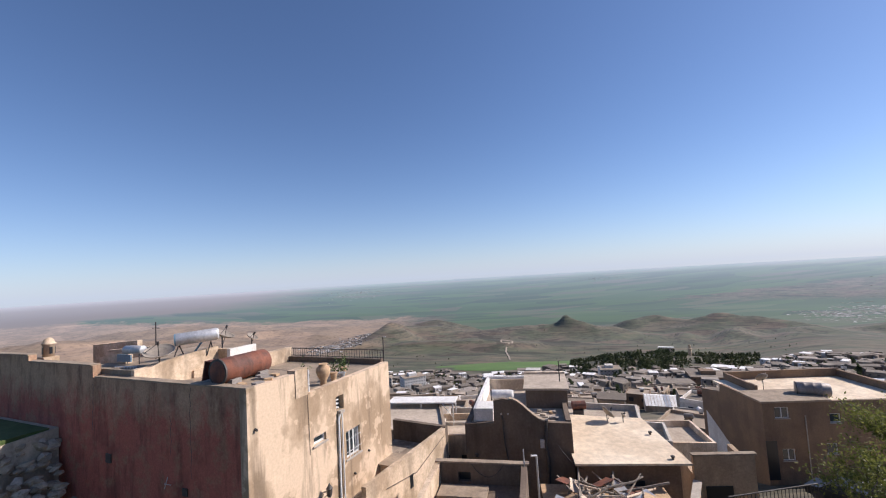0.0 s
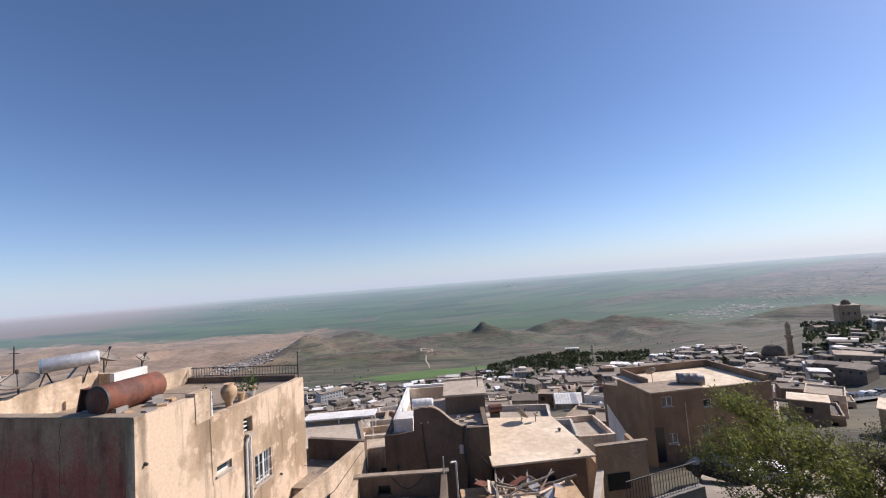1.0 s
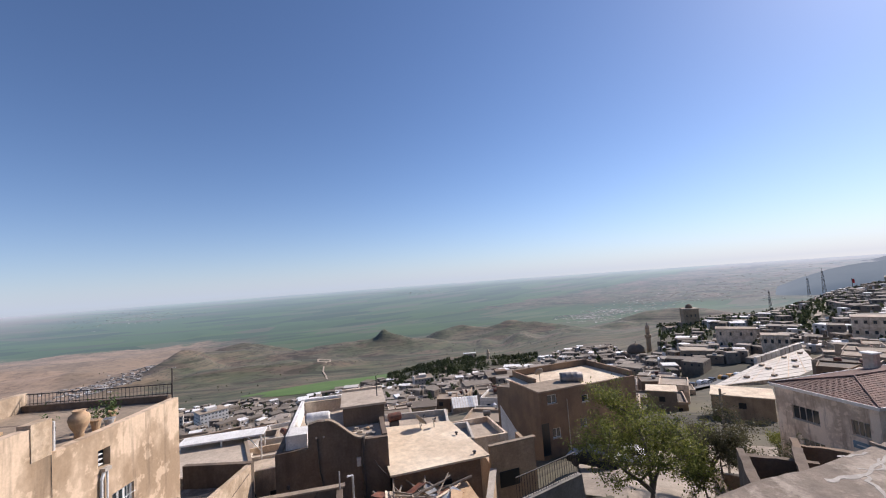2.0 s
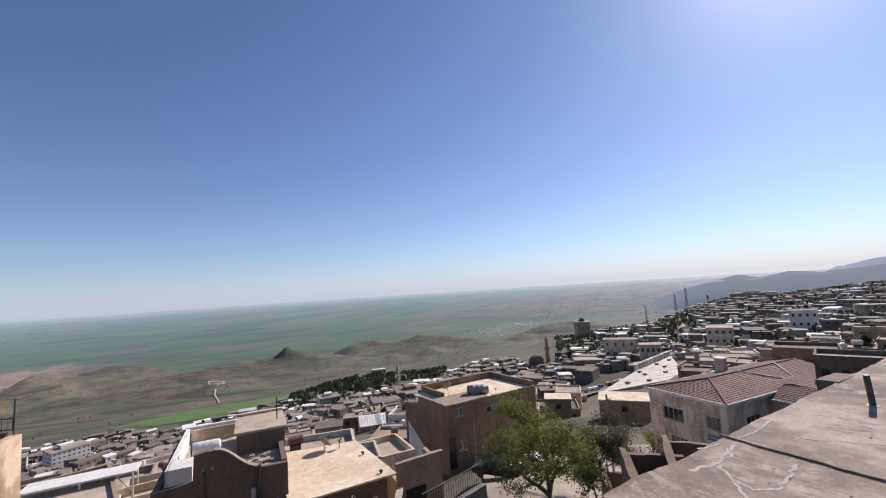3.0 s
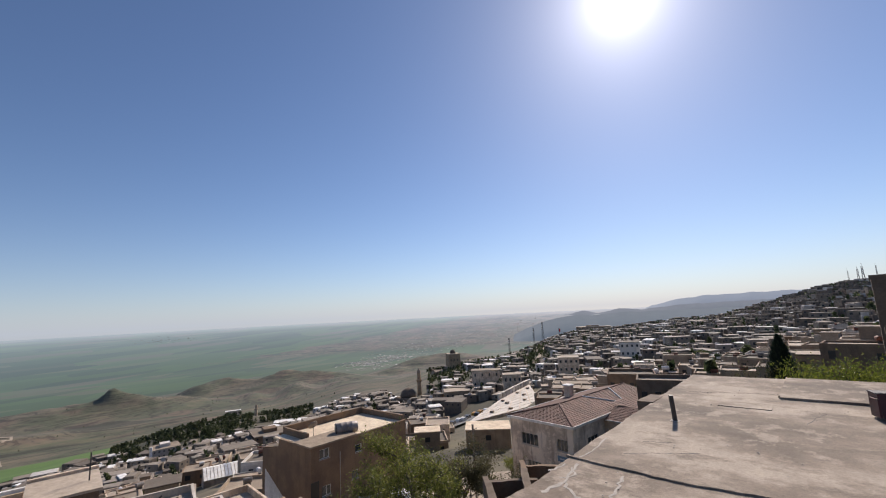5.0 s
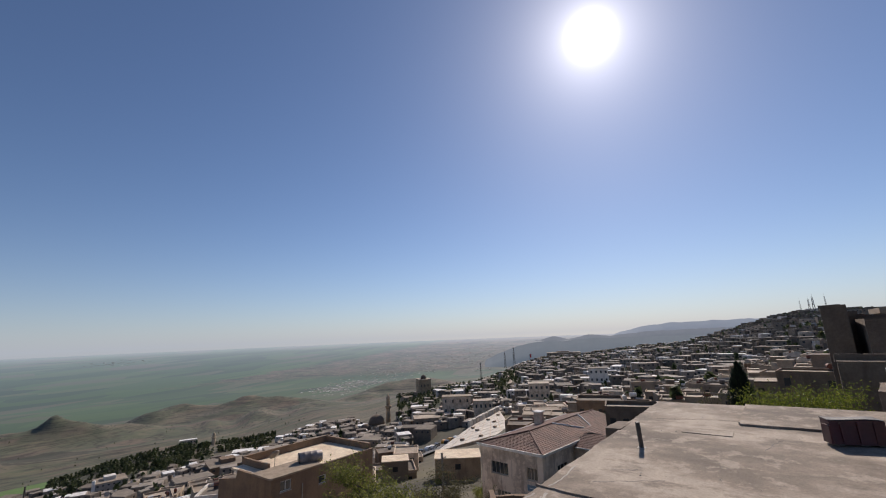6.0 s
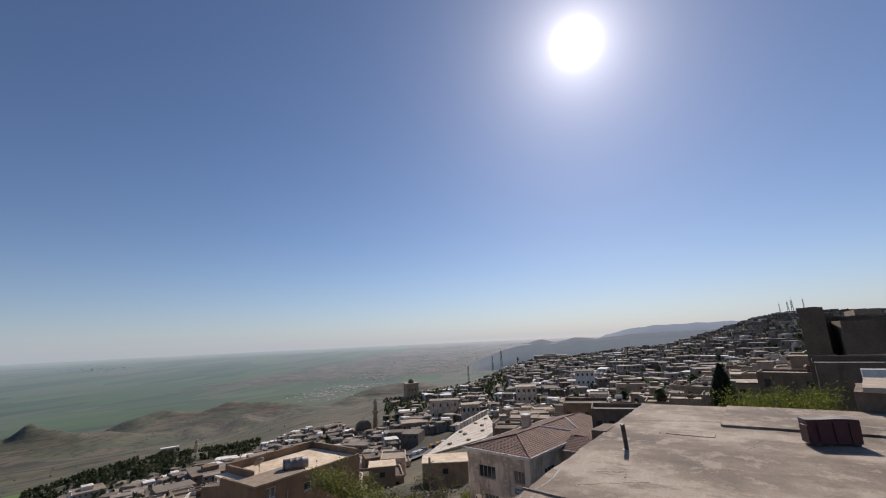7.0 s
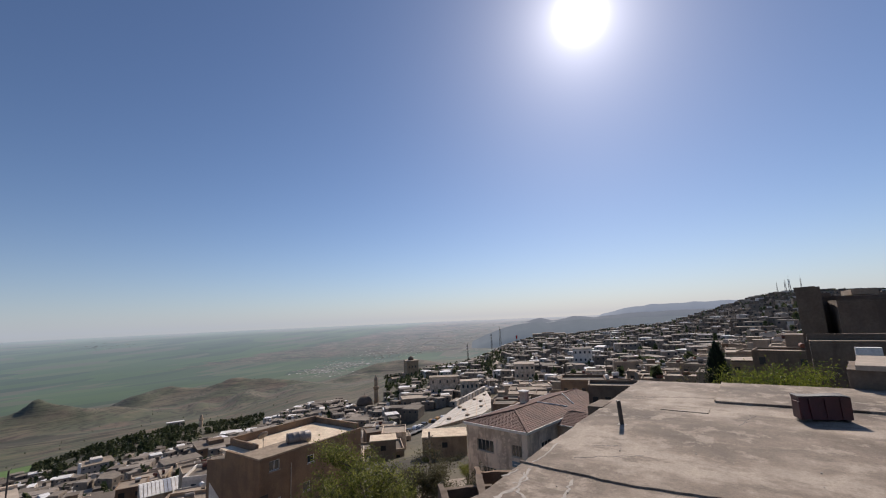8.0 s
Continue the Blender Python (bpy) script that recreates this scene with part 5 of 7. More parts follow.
part("white_side", prism([(-9.5, -22), (-4.0, -22), (-4.0, -19.2), (-9.5, -16.4)], (-0.03, 0.0), "y"), M_WHITE, house_c, "whitewashed lower corner")

# ---- pale house with the hipped tile roof; local y runs along its gable front ----
D = heading(46.9, 17.35, 0, 13)
house_d = thing("house", D, "pale peeling house with hipped red tile roof", "house")
DF = [(4.8, 7.3, -16.25, -14.9), (0.8, 2.15, -16.1, -14.8), (4.6, 6.6, -19.2, -17.95), (3.5, 4.1, -20.2, -18.9)]
DS = [(3.0, 5.4, -16.5, -15.0), (8.5, 9.6, -16.5, -15.2)]
part("front_wall", pierced(0, 8.9, -28, -13.3, 0, 0.35, DF, "x"), M_PEELING, house_d, "peeling pale rendered front")
part("side_wall", pierced(0.35, 22, -28, -13.3, 0, 0.35, DS, "y"), M_PEELING, house_d)
part("far_wall", boxes((0.35, 22, 8.55, 8.9, -28, -13.3), (21.7, 22, 0.35, 8.55, -28, -13.3)), M_PALE, house_d)
part("cornice", boxes((-0.25, 0.0, -0.25, 9.15, -13.45, -13.2), (0, 22, -0.25, 0, -13.45, -13.2)), M_WHITE, house_d, "white painted cornice")
for h, n in zip(DF, (4, 3, 4, 1)):
    window(house_d, *h, 0, "x", n, M_PATCH, out=-1)
for h in DS:
    window(house_d, *h, 0, "y", 3, M_PATCH, out=-1)
sign = part("sign_board", boxes((-0.06, -0.003, 0.2, 2.2, -17.2, -16.6)), M_BLUE, house_d, "plain blue sign board")
part("sign_bar", boxes((-0.065, -0.061, 0.5, 1.9, -16.95, -16.85)), M_FRAME, sign)


def tiled_slope(pts, rows, step=0.045):
    """Courses of tiles on a plane whose lower edge runs pts[0]-pts[1] and upper edge pts[3]-pts[2]."""
    a, b, c, d = [Vector(p) for p in pts]
    nrm = (b - a).cross(d - a).normalized()
    if nrm.z < 0:
        nrm = -nrm
    bm = bmesh.new()
    for k in range(rows):
        f0, f1 = k / rows, (k + 1.12) / rows
        l0, l1, r0, r1 = a.lerp(d, f0), a.lerp(d, min(f1, 1)), b.lerp(c, f0), b.lerp(c, min(f1, 1))
        n = max(2, int((r0 - l0).length / 0.26))
        low_u, low_d, up = [], [], []
        for i in range(n + 1):
            f = i / n
            wave = 0.035 * (i % 2)
            low_d.append(bm.verts.new(l0.lerp(r0, f)))
            low_u.append(bm.verts.new(l0.lerp(r0, f) + nrm * (step + wave)))
            up.append(bm.verts.new(l1.lerp(r1, f) + nrm * (0.005 + wave)))
        for i in range(n):
            bm.faces.new((low_u[i], low_u[i + 1], up[i + 1], up[i]))
            bm.faces.new((low_d[i], low_d[i + 1], low_u[i + 1], low_u[i]))
    return bm


E0, RZ = -13.2, -12.1
W, L = 9.15, 22.0
hips = {"front": [(-0.25, W, E0), (-0.25, -0.25, E0), (4.4, W / 2 - 0.1, RZ), (4.4, W / 2 - 0.1, RZ)],
        "near": [(-0.25, -0.25, E0), (L, -0.25, E0), (L, W / 2 - 0.1, RZ), (4.4, W / 2 - 0.1, RZ)],
        "far": [(L, W, E0), (-0.25, W, E0), (4.4, W / 2 - 0.1, RZ), (L, W / 2 - 0.1, RZ)]}
roof_d = part("roof", prism([(-0.2, E0 - 0.05), (W - 0.05, E0 - 0.05), (W / 2 - 0.1, RZ - 0.1)], (4.3, L - 0.1)), M_TIMBER, house_d, "hipped roof of red clay tiles")
for k, (name, p) in enumerate(hips.items()):
    part("tile_slope", tiled_slope(p, 15), M_TILE, roof_d, kind="stuff")
part("ridge_cap", tubes([((-0.25, -0.25, E0 + 0.08), (4.4, W / 2 - 0.1, RZ + 0.08), 0.09), ((-0.25, W, E0 + 0.08), (4.4, W / 2 - 0.1, RZ + 0.08), 0.09), ((4.4, W / 2 - 0.1, RZ + 0.08), (L, W / 2 - 0.1, RZ + 0.08), 0.09)], 6), M_TILE, roof_d)
part("gutter", boxes((-0.36, -0.252, -0.36, W + 0.1, E0 - 0.02, E0 + 0.07), (-0.252, 12, -0.36, -0.252, E0 - 0.02, E0 + 0.07), (-0.252, L, W + 0.002, W + 0.1, E0 - 0.02, E0 + 0.1)), M_WHITE, roof_d, "white gutter edge")
part("wing_wall", boxes((7.0, 16.0, -4.6, -0.003, -28, -13.75)), M_PALE, house_d)
wing = part("wing_roof", prism([(6.8, -13.75), (16.2, -13.75), (13.5, -12.7), (9.5, -12.7)], (-4.4, -0.3), "y"), M_TIMBER, house_d, "lower tiled wing roof")
part("tile_slope", tiled_slope([(6.7, -0.26, -13.7), (6.7, -4.9, -13.7), (9.6, -3.0, -12.6), (9.6, -0.26, -12.6)], 10), M_TILE, wing, kind="stuff")
part("tile_slope", tiled_slope([(6.7, -4.9, -13.7), (16.3, -4.9, -13.7), (13.4, -3.0, -12.6), (9.6, -3.0, -12.6)], 8), M_TILE, wing, kind="stuff")
part("tile_slope", tiled_slope([(9.6, -3.0, -12.6), (13.4, -3.0, -12.6), (13.4, 0.5, -12.4), (9.6, 0.5, -12.4)], 8), M_TILE, wing, kind="stuff")
part("gutter", boxes((6.56, 6.68, -5.0, -0.4, -13.76, -13.66), (6.68, 16.3, -5.05, -4.95, -13.76, -13.66)), M_WHITE, wing, "white gutter edge")
part("ridge_cap", tubes([((4.4 + 5.5, W / 2 - 0.1, RZ + 0.08), (13.5, 0.2, E0 + 0.2), 0.1), ((13.5, 0.2, E0 + 0.2), (17, 4.4, RZ + 0.1), 0.1)], 6), M_WHITE, roof_d, "white mortar hip line")
chim = thing("chimney", D @ Matrix.Translation((12.5, 8.2, -13.3)), "pale rendered chimney with a slab cap", "chimney")
part("stack", boxes((-0.5, 0.5, -0.5, 0.5, 0, 1.9)), M_PALE, chim)
part("cap", boxes((-0.65, 0.65, -0.65, 0.65, 1.95, 2.1)), M_WHITE, chim)
part("flue", boxes((-0.4, 0.4, -0.4, 0.4, 1.9, 1.95)), M_DARK, chim)

# ---- walls beyond the flat roof ----
def stone_house(name, m, w, d, h, mat, label):
    t = thing(name, m, label, "house")
    part("wall", boxes((0, d, 0, w, -h, 0)), mat, t)
    part("parapet", roughen(boxes((0, 0.3, -0.05, w + 0.05, 0.003, 0.3)), 0.03, 4), mat, t)
    part("roof", boxes((0.3, d, 0, w, 0.003, 0.08)), M_CEMENT, t)
    return t


# darker cement colour paints the shade these walls stand in
w1 = stone_house("house", heading(*az_at(100.05, 34, 0.62), 190), 0.9, 8, 14, M_CEMENT, "tall dark stone house on the slope")
w2 = stone_house("house", heading(*az_at(102.1, 33, -0.05), 189), 9, 8, 14, M_CEMENT, "brown stone house with stepped roof")
part("quoin", boxes((-0.05, 0.0, -0.05, 0.3, -3, -0.1)), M_PLASTER, w2)
for y in (0.45, 0.7):
    part("pilaster", boxes((-0.06, 0.0, y, y + 0.1, -2.6, -0.6)), M_PLASTER, w2)
part("arch", prism([(3.2 + 1.1 * math.cos(math.pi * k / 12), -2.2 + 1.1 * math.sin(math.pi * k / 12)) for k in range(13)], (-0.03, -0.003)), M_STONE, w2, "blind arch")
part("ledge", boxes((-0.4, -0.003, 2.6, 6, -1.6, -1.45)), M_PATCH, w2)
part("upper_room", boxes((1.5, 6, 0.7, 1.6, 0.3, 0.55)), M_STONE, w2)
w5 = stone_house("house", heading(*az_at(101.2, 36, 0.2), 190), 0.9, 6, 14, M_CEMENT, "dark stone house wedged between its neighbours")
for k in range(9):
    part("string_course", roughen(boxes((-0.035, 0.0, 0.8, 8.9, -3.2 + k * 0.36, -3.17 + k * 0.36)), 0.008, 3, k), M_STONE, w2)
for y in (3.9, 6.2):
    part("window", boxes((-0.03, 0.02, y, y + 0.6, -1.3, -0.5)), M_DARK, w2)
w3 = stone_house("house", heading(*az_at(100.45, 22, -1.53), 190), 8, 1.0, 9, M_CEMENT, "dark stone house close behind the flat roof")
part("pipe", tubes([((-0.06, 0.12, 0.0), (-0.06, 0.3, -2.2), 0.05)]), M_FRAME, w3)
w4 = thing("plaster_wall", heading(*az_at(103.2, 15.5, -1.56), 195), "crumbling plastered wall with a flat top", "wall")
part("body", roughen(boxes((0, 2.2, 0, 5, -3, 0)), 0.06, 5), M_CEMENT, w4)
part("top", roughen(boxes((-0.15, 2.3, 0.15, 5, 0.003, 0.12)), 0.05, 4), M_TOPS, w4)
ac = thing("air_conditioner", heading(*az_at(103.7, 19.5, -1.95), 190), "white air conditioner box on the wall", "air conditioner")
part("case", boxes((0, 0.35, 0.0, 0.62, 0, 0.42)), M_FRAME, ac)
part("fan_guard", lathe([(0.2, 0), (0.2, 0.02), (0.16, 0.02), (0.16, 0)], 16, (-1, 0, 0)), M_IRON, ac).location = (-0.003, 0.3, 0.21)
part("bracket", boxes((0.05, 2.2, 0.0, 0.05, -0.08, 0)), M_IRON, ac)

# ---- the town below and to the side ----
BUSY = [(-6, 14, 12), (3, 20, 9), (8, 20, 9), (13, 20, 5), (33, 40, 12), (57, 22, 15), (15, 12, 8), (8, -2, 10), (33, -6, 9), (22, -4, 7)]


K = 1.8  # how much farther the town lies than the first sketch of it


def polar(az, r, lift=0.0):
    x, y = r * math.sin(radians(az)), r * math.cos(radians(az))
    return x, y, land(x, y) + lift


def drape(outline, step, lift, mat, name, label, category):
    """A strip laid on the land between two lines of (azimuth, range)."""
    bm = bmesh.new()
    rows = []
    for (a0, r0), (a1, r1) in outline:
        rows.append([bm.verts.new(polar(a0 + (a1 - a0) * k / step, K * (r0 + (r1 - r0) * k / step), lift)) for k in range(step + 1)])
    for u, v in zip(rows, rows[1:]):
        for k in range(step):
            bm.faces.new((u[k], u[k + 1], v[k + 1], v[k]))
    bmesh.ops.recalc_face_normals(bm, faces=bm.faces)
    for f in bm.faces:
        if f.normal.z < 0:
            f.normal_flip()
    ob = part(name, bm, mat, None, label, "structure")
    ob["category"] = category
    return ob


M_ASPHALT = weathered("grey_asphalt", (0.16, 0.155, 0.15), (0.12, 0.118, 0.115), (0.08, 0.08, 0.08), 0.3, 0.3, 0.85, 0.2)
M_PAVING = weathered("white_limestone_paving", (0.66, 0.6, 0.52), (0.56, 0.51, 0.44), (0.4, 0.35, 0.3), 0.2, 0.3, 0.8, 0.2)
M_FIELD = weathered("young_wheat", (0.09, 0.165, 0.03), (0.075, 0.14, 0.028), (0.1, 0.12, 0.04), 0.02, 0.3, 0.95, 0.0, fine=0.6)
M_EARTH = weathered("red_ploughed_earth", (0.2, 0.105, 0.065), (0.17, 0.095, 0.06), (0.13, 0.08, 0.05), 0.03, 0.3, 0.95, 0.0, fine=0.8)
M_TRACK = weathered("pale_track", (0.4, 0.33, 0.25), (0.35, 0.29, 0.22), (0.25, 0.2, 0.15), 0.05, 0.3, 0.95, 0.0)

drape([((-2, 352), (-2, 338)), ((2, 362), (2, 288)), ((5, 374), (5, 278)), ((8, 385), (8, 272)), ((12, 398), (12, 268)), ((14.5, 404), (14.5, 272)), ((16.8, 405), (16.8, 300))], 14, 0.5, M_FIELD, "field", "bright green wheat field below the hills", "field")
drape([((8.15, 598), (8.35, 598)), ((7.75, 560), (7.95, 560)), ((7.65, 520), (7.85, 520)), ((7.95, 470), (8.15, 470)), ((8.1, 420), (8.3, 420))], 3, 0.8, M_TRACK, "track", "pale track up the hill", "track")
for k, run in enumerate(([((7.1, 626), (7.1, 618)), ((8.8, 626), (8.8, 618))], [((7.1, 600), (7.1, 594)), ((8.8, 600), (8.8, 594))], [((7.1, 618), (7.3, 618)), ((7.1, 600), (7.3, 600))], [((8.6, 618), (8.8, 618)), ((8.6, 600), (8.8, 600))])):
    drape(run, 4, 0.9, M_TRACK, "track", "pale track round a plot on the hill", "track")
drape([((66.0, 215), (66.6, 214)), ((66.3, 250), (66.75, 250)), ((66.8, 290), (67.15, 290)), ((67.4, 350), (67.65, 350))], 4, 1.2, M_TRACK, "road", "pale road climbing through the town", "road")
drape([((62.6, 130), (63.4, 130)), ((59.2, 115), (60.4, 112.5)), ((56.6, 104), (58.2, 100)), ((54.2, 96), (56.2, 91)), ((51.2, 88), (53.4, 83)), ((48.5, 84), (50.5, 79))], 6, 0.8, M_ASPHALT, "street", "grey street beside the paved square", "road")

M_YARD = weathered("packed_pale_earth", (0.36, 0.3, 0.23), (0.27, 0.22, 0.165), (0.17, 0.14, 0.1), 0.4, 0.3, 0.95, 0.3)
drape([((41, 14.5), (40, 27)), ((46, 13.5), (46, 34)), ((51, 13), (51, 38)), ((56, 13.5), (56, 40)), ((60, 14), (60, 42)), ((65, 15), (64, 40))], 12, 0.2, M_YARD, "yard_ground", "packed pale earth yard with parked cars", "ground")


def house_kind(w, d, storeys, wall, seed, label):
    """A flat-roofed house: walls, roof deck, parapet pieces, windows and what stands on the roof."""
    rr = random.Random(seed)
    h = storeys * 2.9
    t = thing("town_house", pose(0, 0, 0), label, "house", "town houses")
    part("wall", boxes((-w / 2, w / 2, -d / 2, d / 2, -7, h)), wall, t)
    part("roof", boxes((-w / 2 + 0.25, w / 2 - 0.25, -d / 2 + 0.25, d / 2 - 0.25, h + 0.003, h + 0.12)), M_TOPS, t)
    ph = rr.uniform(0.25, 0.7)
    part("parapet", boxes((-w / 2, w / 2, -d / 2, -d / 2 + 0.24, h + 0.003, h + ph), (-w / 2, w / 2, d / 2 - 0.24, d / 2, h + 0.003, h + ph), (-w / 2, -w / 2 + 0.24, -d / 2 + 0.24, d / 2 - 0.24, h + 0.003, h + ph), (w / 2 - 0.24, w / 2, -d / 2 + 0.24, d / 2 - 0.24, h + 0.003, h + ph)), wall, t)
    if rr.random() < 0.2:
        x, y = rr.uniform(-w / 4, w / 4), rr.uniform(-d / 4, d / 4)
        part("roof_room", boxes((x - 1.5, x + 1.5, y - 1.3, y + 1.3, h + 0.12, h + 2.5)), wall, t)
        part("room_slab", boxes((x - 1.7, x + 1.7, y - 1.5, y + 1.5, h + 2.503, h + 2.66)), M_TOPS, t)
    if rr.random() < 0.75:
        x, y = rr.uniform(-w / 3, w / 3), rr.uniform(-d / 3, d / 3)
        part("roof_tank", lathe([(0.3, 0), (0.42, 0.04), (0.42, 1.3), (0.3, 1.36)], 12, (1, 0.3, 0)), rr.choice((M_WHITE, M_BLOCK, M_RUST)), t).location = (x, y, h + 0.95)
        part("tank_stand", boxes((x + 0.1, x + 1.1, y - 0.25, y + 0.35, h + 0.12, h + 0.55)), M_IRON, t)
    for side in range(4):
        span = w if side % 2 == 0 else d
        n = max(1, int(span / 2.8))
        for s in range(storeys):
            for k in range(n):
                if rr.random() < 0.28:
                    continue
                u = (k + 0.5) / n * span - span / 2
                ww, hh, zz = rr.choice((0.45, 0.55, 0.7)), rr.choice((1.1, 1.3)), s * 2.9 + 0.9
                if side == 0:
                    b = (u - ww, u + ww, -d / 2 - 0.03, -d / 2 + 0.02, zz, zz + hh)
                elif side == 2:
                    b = (u - ww, u + ww, d / 2 - 0.02, d / 2 + 0.03, zz, zz + hh)
                elif side == 1:
                    b = (w / 2 - 0.02, w / 2 + 0.03, u - ww, u + ww, zz, zz + hh)
                else:
                    b = (-w / 2 - 0.03, -w / 2 + 0.02, u - ww, u + ww, zz, zz + hh)
                part("window", boxes(b), M_DARK, t)
    return t


KINDS = []
rng = random.Random(77)
for k in range(12):
    wall = (M_STONE, M_STONE, M_WHITEWALL, M_BROWN, M_STONE, M_PALE)[k % 6]
    words = {M_STONE.name: "flat-roofed stone town house with small dark windows", M_WHITEWALL.name: "whitewashed flat-roofed town house with small windows", M_BROWN.name: "brown rendered flat-roofed town house", M_PALE.name: "pale rendered flat-roofed town house"}[wall.name]
    KINDS.append(house_kind(rng.uniform(6, 10), rng.uniform(5.5, 9), rng.choice((1, 1, 2, 1, 2)), wall, k, words))


def town_spot(az, r):
    """Whether the town reaches this place."""
    if 20.5 < az < 29 and r < 150:
        return False
    if az < 0:
        lo, hi = 32, 285 if az > -9.5 else 175
    elif az < 30:
        lo, hi = 32, 262 if az < 2 else 228
    elif az < 46:
        lo, hi = 60, 255
    elif az < 57:
        lo, hi = 62, 215
    elif az < 84:
        lo, hi = 66, 430
    else:
        lo, hi = 74, 430
    if not lo < r < hi * K:
        return False
    if r < 60:
        return True
    if 53 < az < 67.5 and r < 230 or 45 < az <= 53 and r < 105 or az > 84 and r < 74:
        return False
    r /= K
    if 17 < az < 37 and 205 < r < 360:
        return False
    if 55 < az < 67.5 and 78 < r < 137 or 48 < az < 64 and abs(r - (87 + (az - 52.5) * 3.6)) < 7:
        return False
    if 51.5 < az < 66.5 and r > 178 and noise.noise((az * 1.3, r / 24, 4.0)) < 0.16:
        return False
    if 65.4 < az < 68.0 and 195 < r < 352:
        return False
    if 47 < az < 51.5 and 180 < r < 215 or 53 < az < 57 and 310 < r < 350:
        return False
    return True


rng = random.Random(5)
spots, taken = [], {}
for _ in range(90000):
    az = rng.uniform(-14, 112)
    r = math.sqrt(rng.uniform(30 ** 2, 774 ** 2)) if rng.random() < 0.8 else rng.uniform(30, 300)
    if not town_spot(az, r):
        continue
    x, y = r * math.sin(radians(az)), r * math.cos(radians(az))
    if any((x - bx) ** 2 + (y - by) ** 2 < (br + 5) ** 2 for bx, by, br in BUSY):
        continue
    gap = 6.4 if r > 230 or az > 84 else 8.6
    cell = (int(x // 10), int(y // 10))
    if any((x - p) ** 2 + (y - q) ** 2 < gap * gap for i in (-1, 0, 1) for j in (-1, 0, 1) for p, q in taken.get((cell[0] + i, cell[1] + j), ())):
        continue
    taken.setdefault(cell, []).append((x, y))
    spots.append((r, az, x, y))
spots.sort()
far_walls, far_tops, far_dark, far_clutter = [], [], [], []


def add_far(lists, x, y, z, w, d, h, turn, windows=True):
    c, s = math.cos(turn), math.sin(turn)

    def put(dst, bx):
        vs = [(bx[i], bx[2 + j], bx[4 + k]) for k in (0, 1) for j, i in ((0, 0), (0, 1), (1, 1), (1, 0))]
        dst.append([(x + c * u - s * v, y + s * u + c * v, z + q) for u, v, q in vs])
    put(lists[0], (-w / 2, w / 2, -d / 2, d / 2, -4, h))
    put(lists[1], (-w / 2 + 0.2, w / 2 - 0.2, -d / 2 + 0.2, d / 2 - 0.2, h, h + 0.15))
    if windows:
        for side in (-1, 1):
            for k in range(int(w / 3)):
                u = -w / 2 + 1.5 + 3 * k
                put(lists[2], (u - 0.5, u + 0.5, side * d / 2 - 0.04, side * d / 2 + 0.04, h - 1.6, h - 0.7))
            for k in range(int(d / 3)):
                u = -d / 2 + 1.5 + 3 * k
                put(lists[2], (side * w / 2 - 0.04, side * w / 2 + 0.04, u - 0.4, u + 0.4, h - 1.6, h - 0.7))


def stuff_mesh(name, solids, mat, label, category):
    verts, faces = [], []
    for sol in solids:
        o = len(verts)
        verts += sol
        faces += [tuple(o + i for i in f) for f in ((0, 3, 2, 1), (4, 5, 6, 7), (0, 1, 5, 4), (1, 2, 6, 5), (2, 3, 7, 6), (3, 0, 4, 7))]
    me = bpy.data.meshes.new(name)
    me.from_pydata(verts, [], faces)
    me.materials.append(mat)
    return tagged(new(name, me), label, category, kind="stuff")


for k, (r, az, x, y) in enumerate(spots):
    turn = -az + rng.choice((0, 0, 90)) + rng.gauss(0, 9 if r < 200 else 24)
    z = land(x, y)
    if k < 290:
        kind = KINDS[k % 12]
        m = pose(x, y, z - 0.6, 0, 0, turn) @ Matrix.Scale(0.78 if az > 84 or r > 230 else 1.0, 4)
        if k < 12:
            kind.matrix_basis = m
        else:
            copy_thing(kind, m)
    else:
        add_far((far_walls, far_tops, far_dark), x, y, z, *((rng.uniform(9, 16), rng.uniform(6, 10)) if rng.random() < 0.17 else (rng.uniform(3.4, 8.2), rng.uniform(3.4, 7.6))), rng.choice((1.2, 1.8, 2.4, 2.8, 3.2, 4.0, 5.2, 6.0)), radians(turn))
        if rng.random() < 0.55:
            # a roof room, a tank or a stair head
            c = rng.choice(((2.0, 1.6, 1.6), (0.9, 0.9, 0.8), (1.4, 0.7, 0.7), (2.6, 1.2, 1.1)))
            add_far((far_clutter, far_clutter, far_dark), x + rng.uniform(-1.2, 1.2), y + rng.uniform(-1.2, 1.2), z + 3.2, c[0], c[1], c[2], radians(turn), False)


def island_material(name, stops, fine=3.0):
    m, n, l, b = material(name, 0.92)
    g = n.new("ShaderNodeNewGeometry")
    r = ramp_node(n, stops)
    l.new(g.outputs["Random Per Island"], r.inputs[0])
    co = n.new("ShaderNodeTexCoord").outputs["Object"]
    f = noise_node(n, l, co, fine * 0.2, 6, 0.65)
    fm = ramp_node(n, [(0.3, (0.7, 0.7, 0.7)), (0.7, (1.2, 1.2, 1.2))])
    l.new(f, fm.inputs[0])
    l.new(blend(n, l, 1.0, r.outputs[0], fm.outputs[0], "MULTIPLY"), b.inputs["Base Color"])
    return m


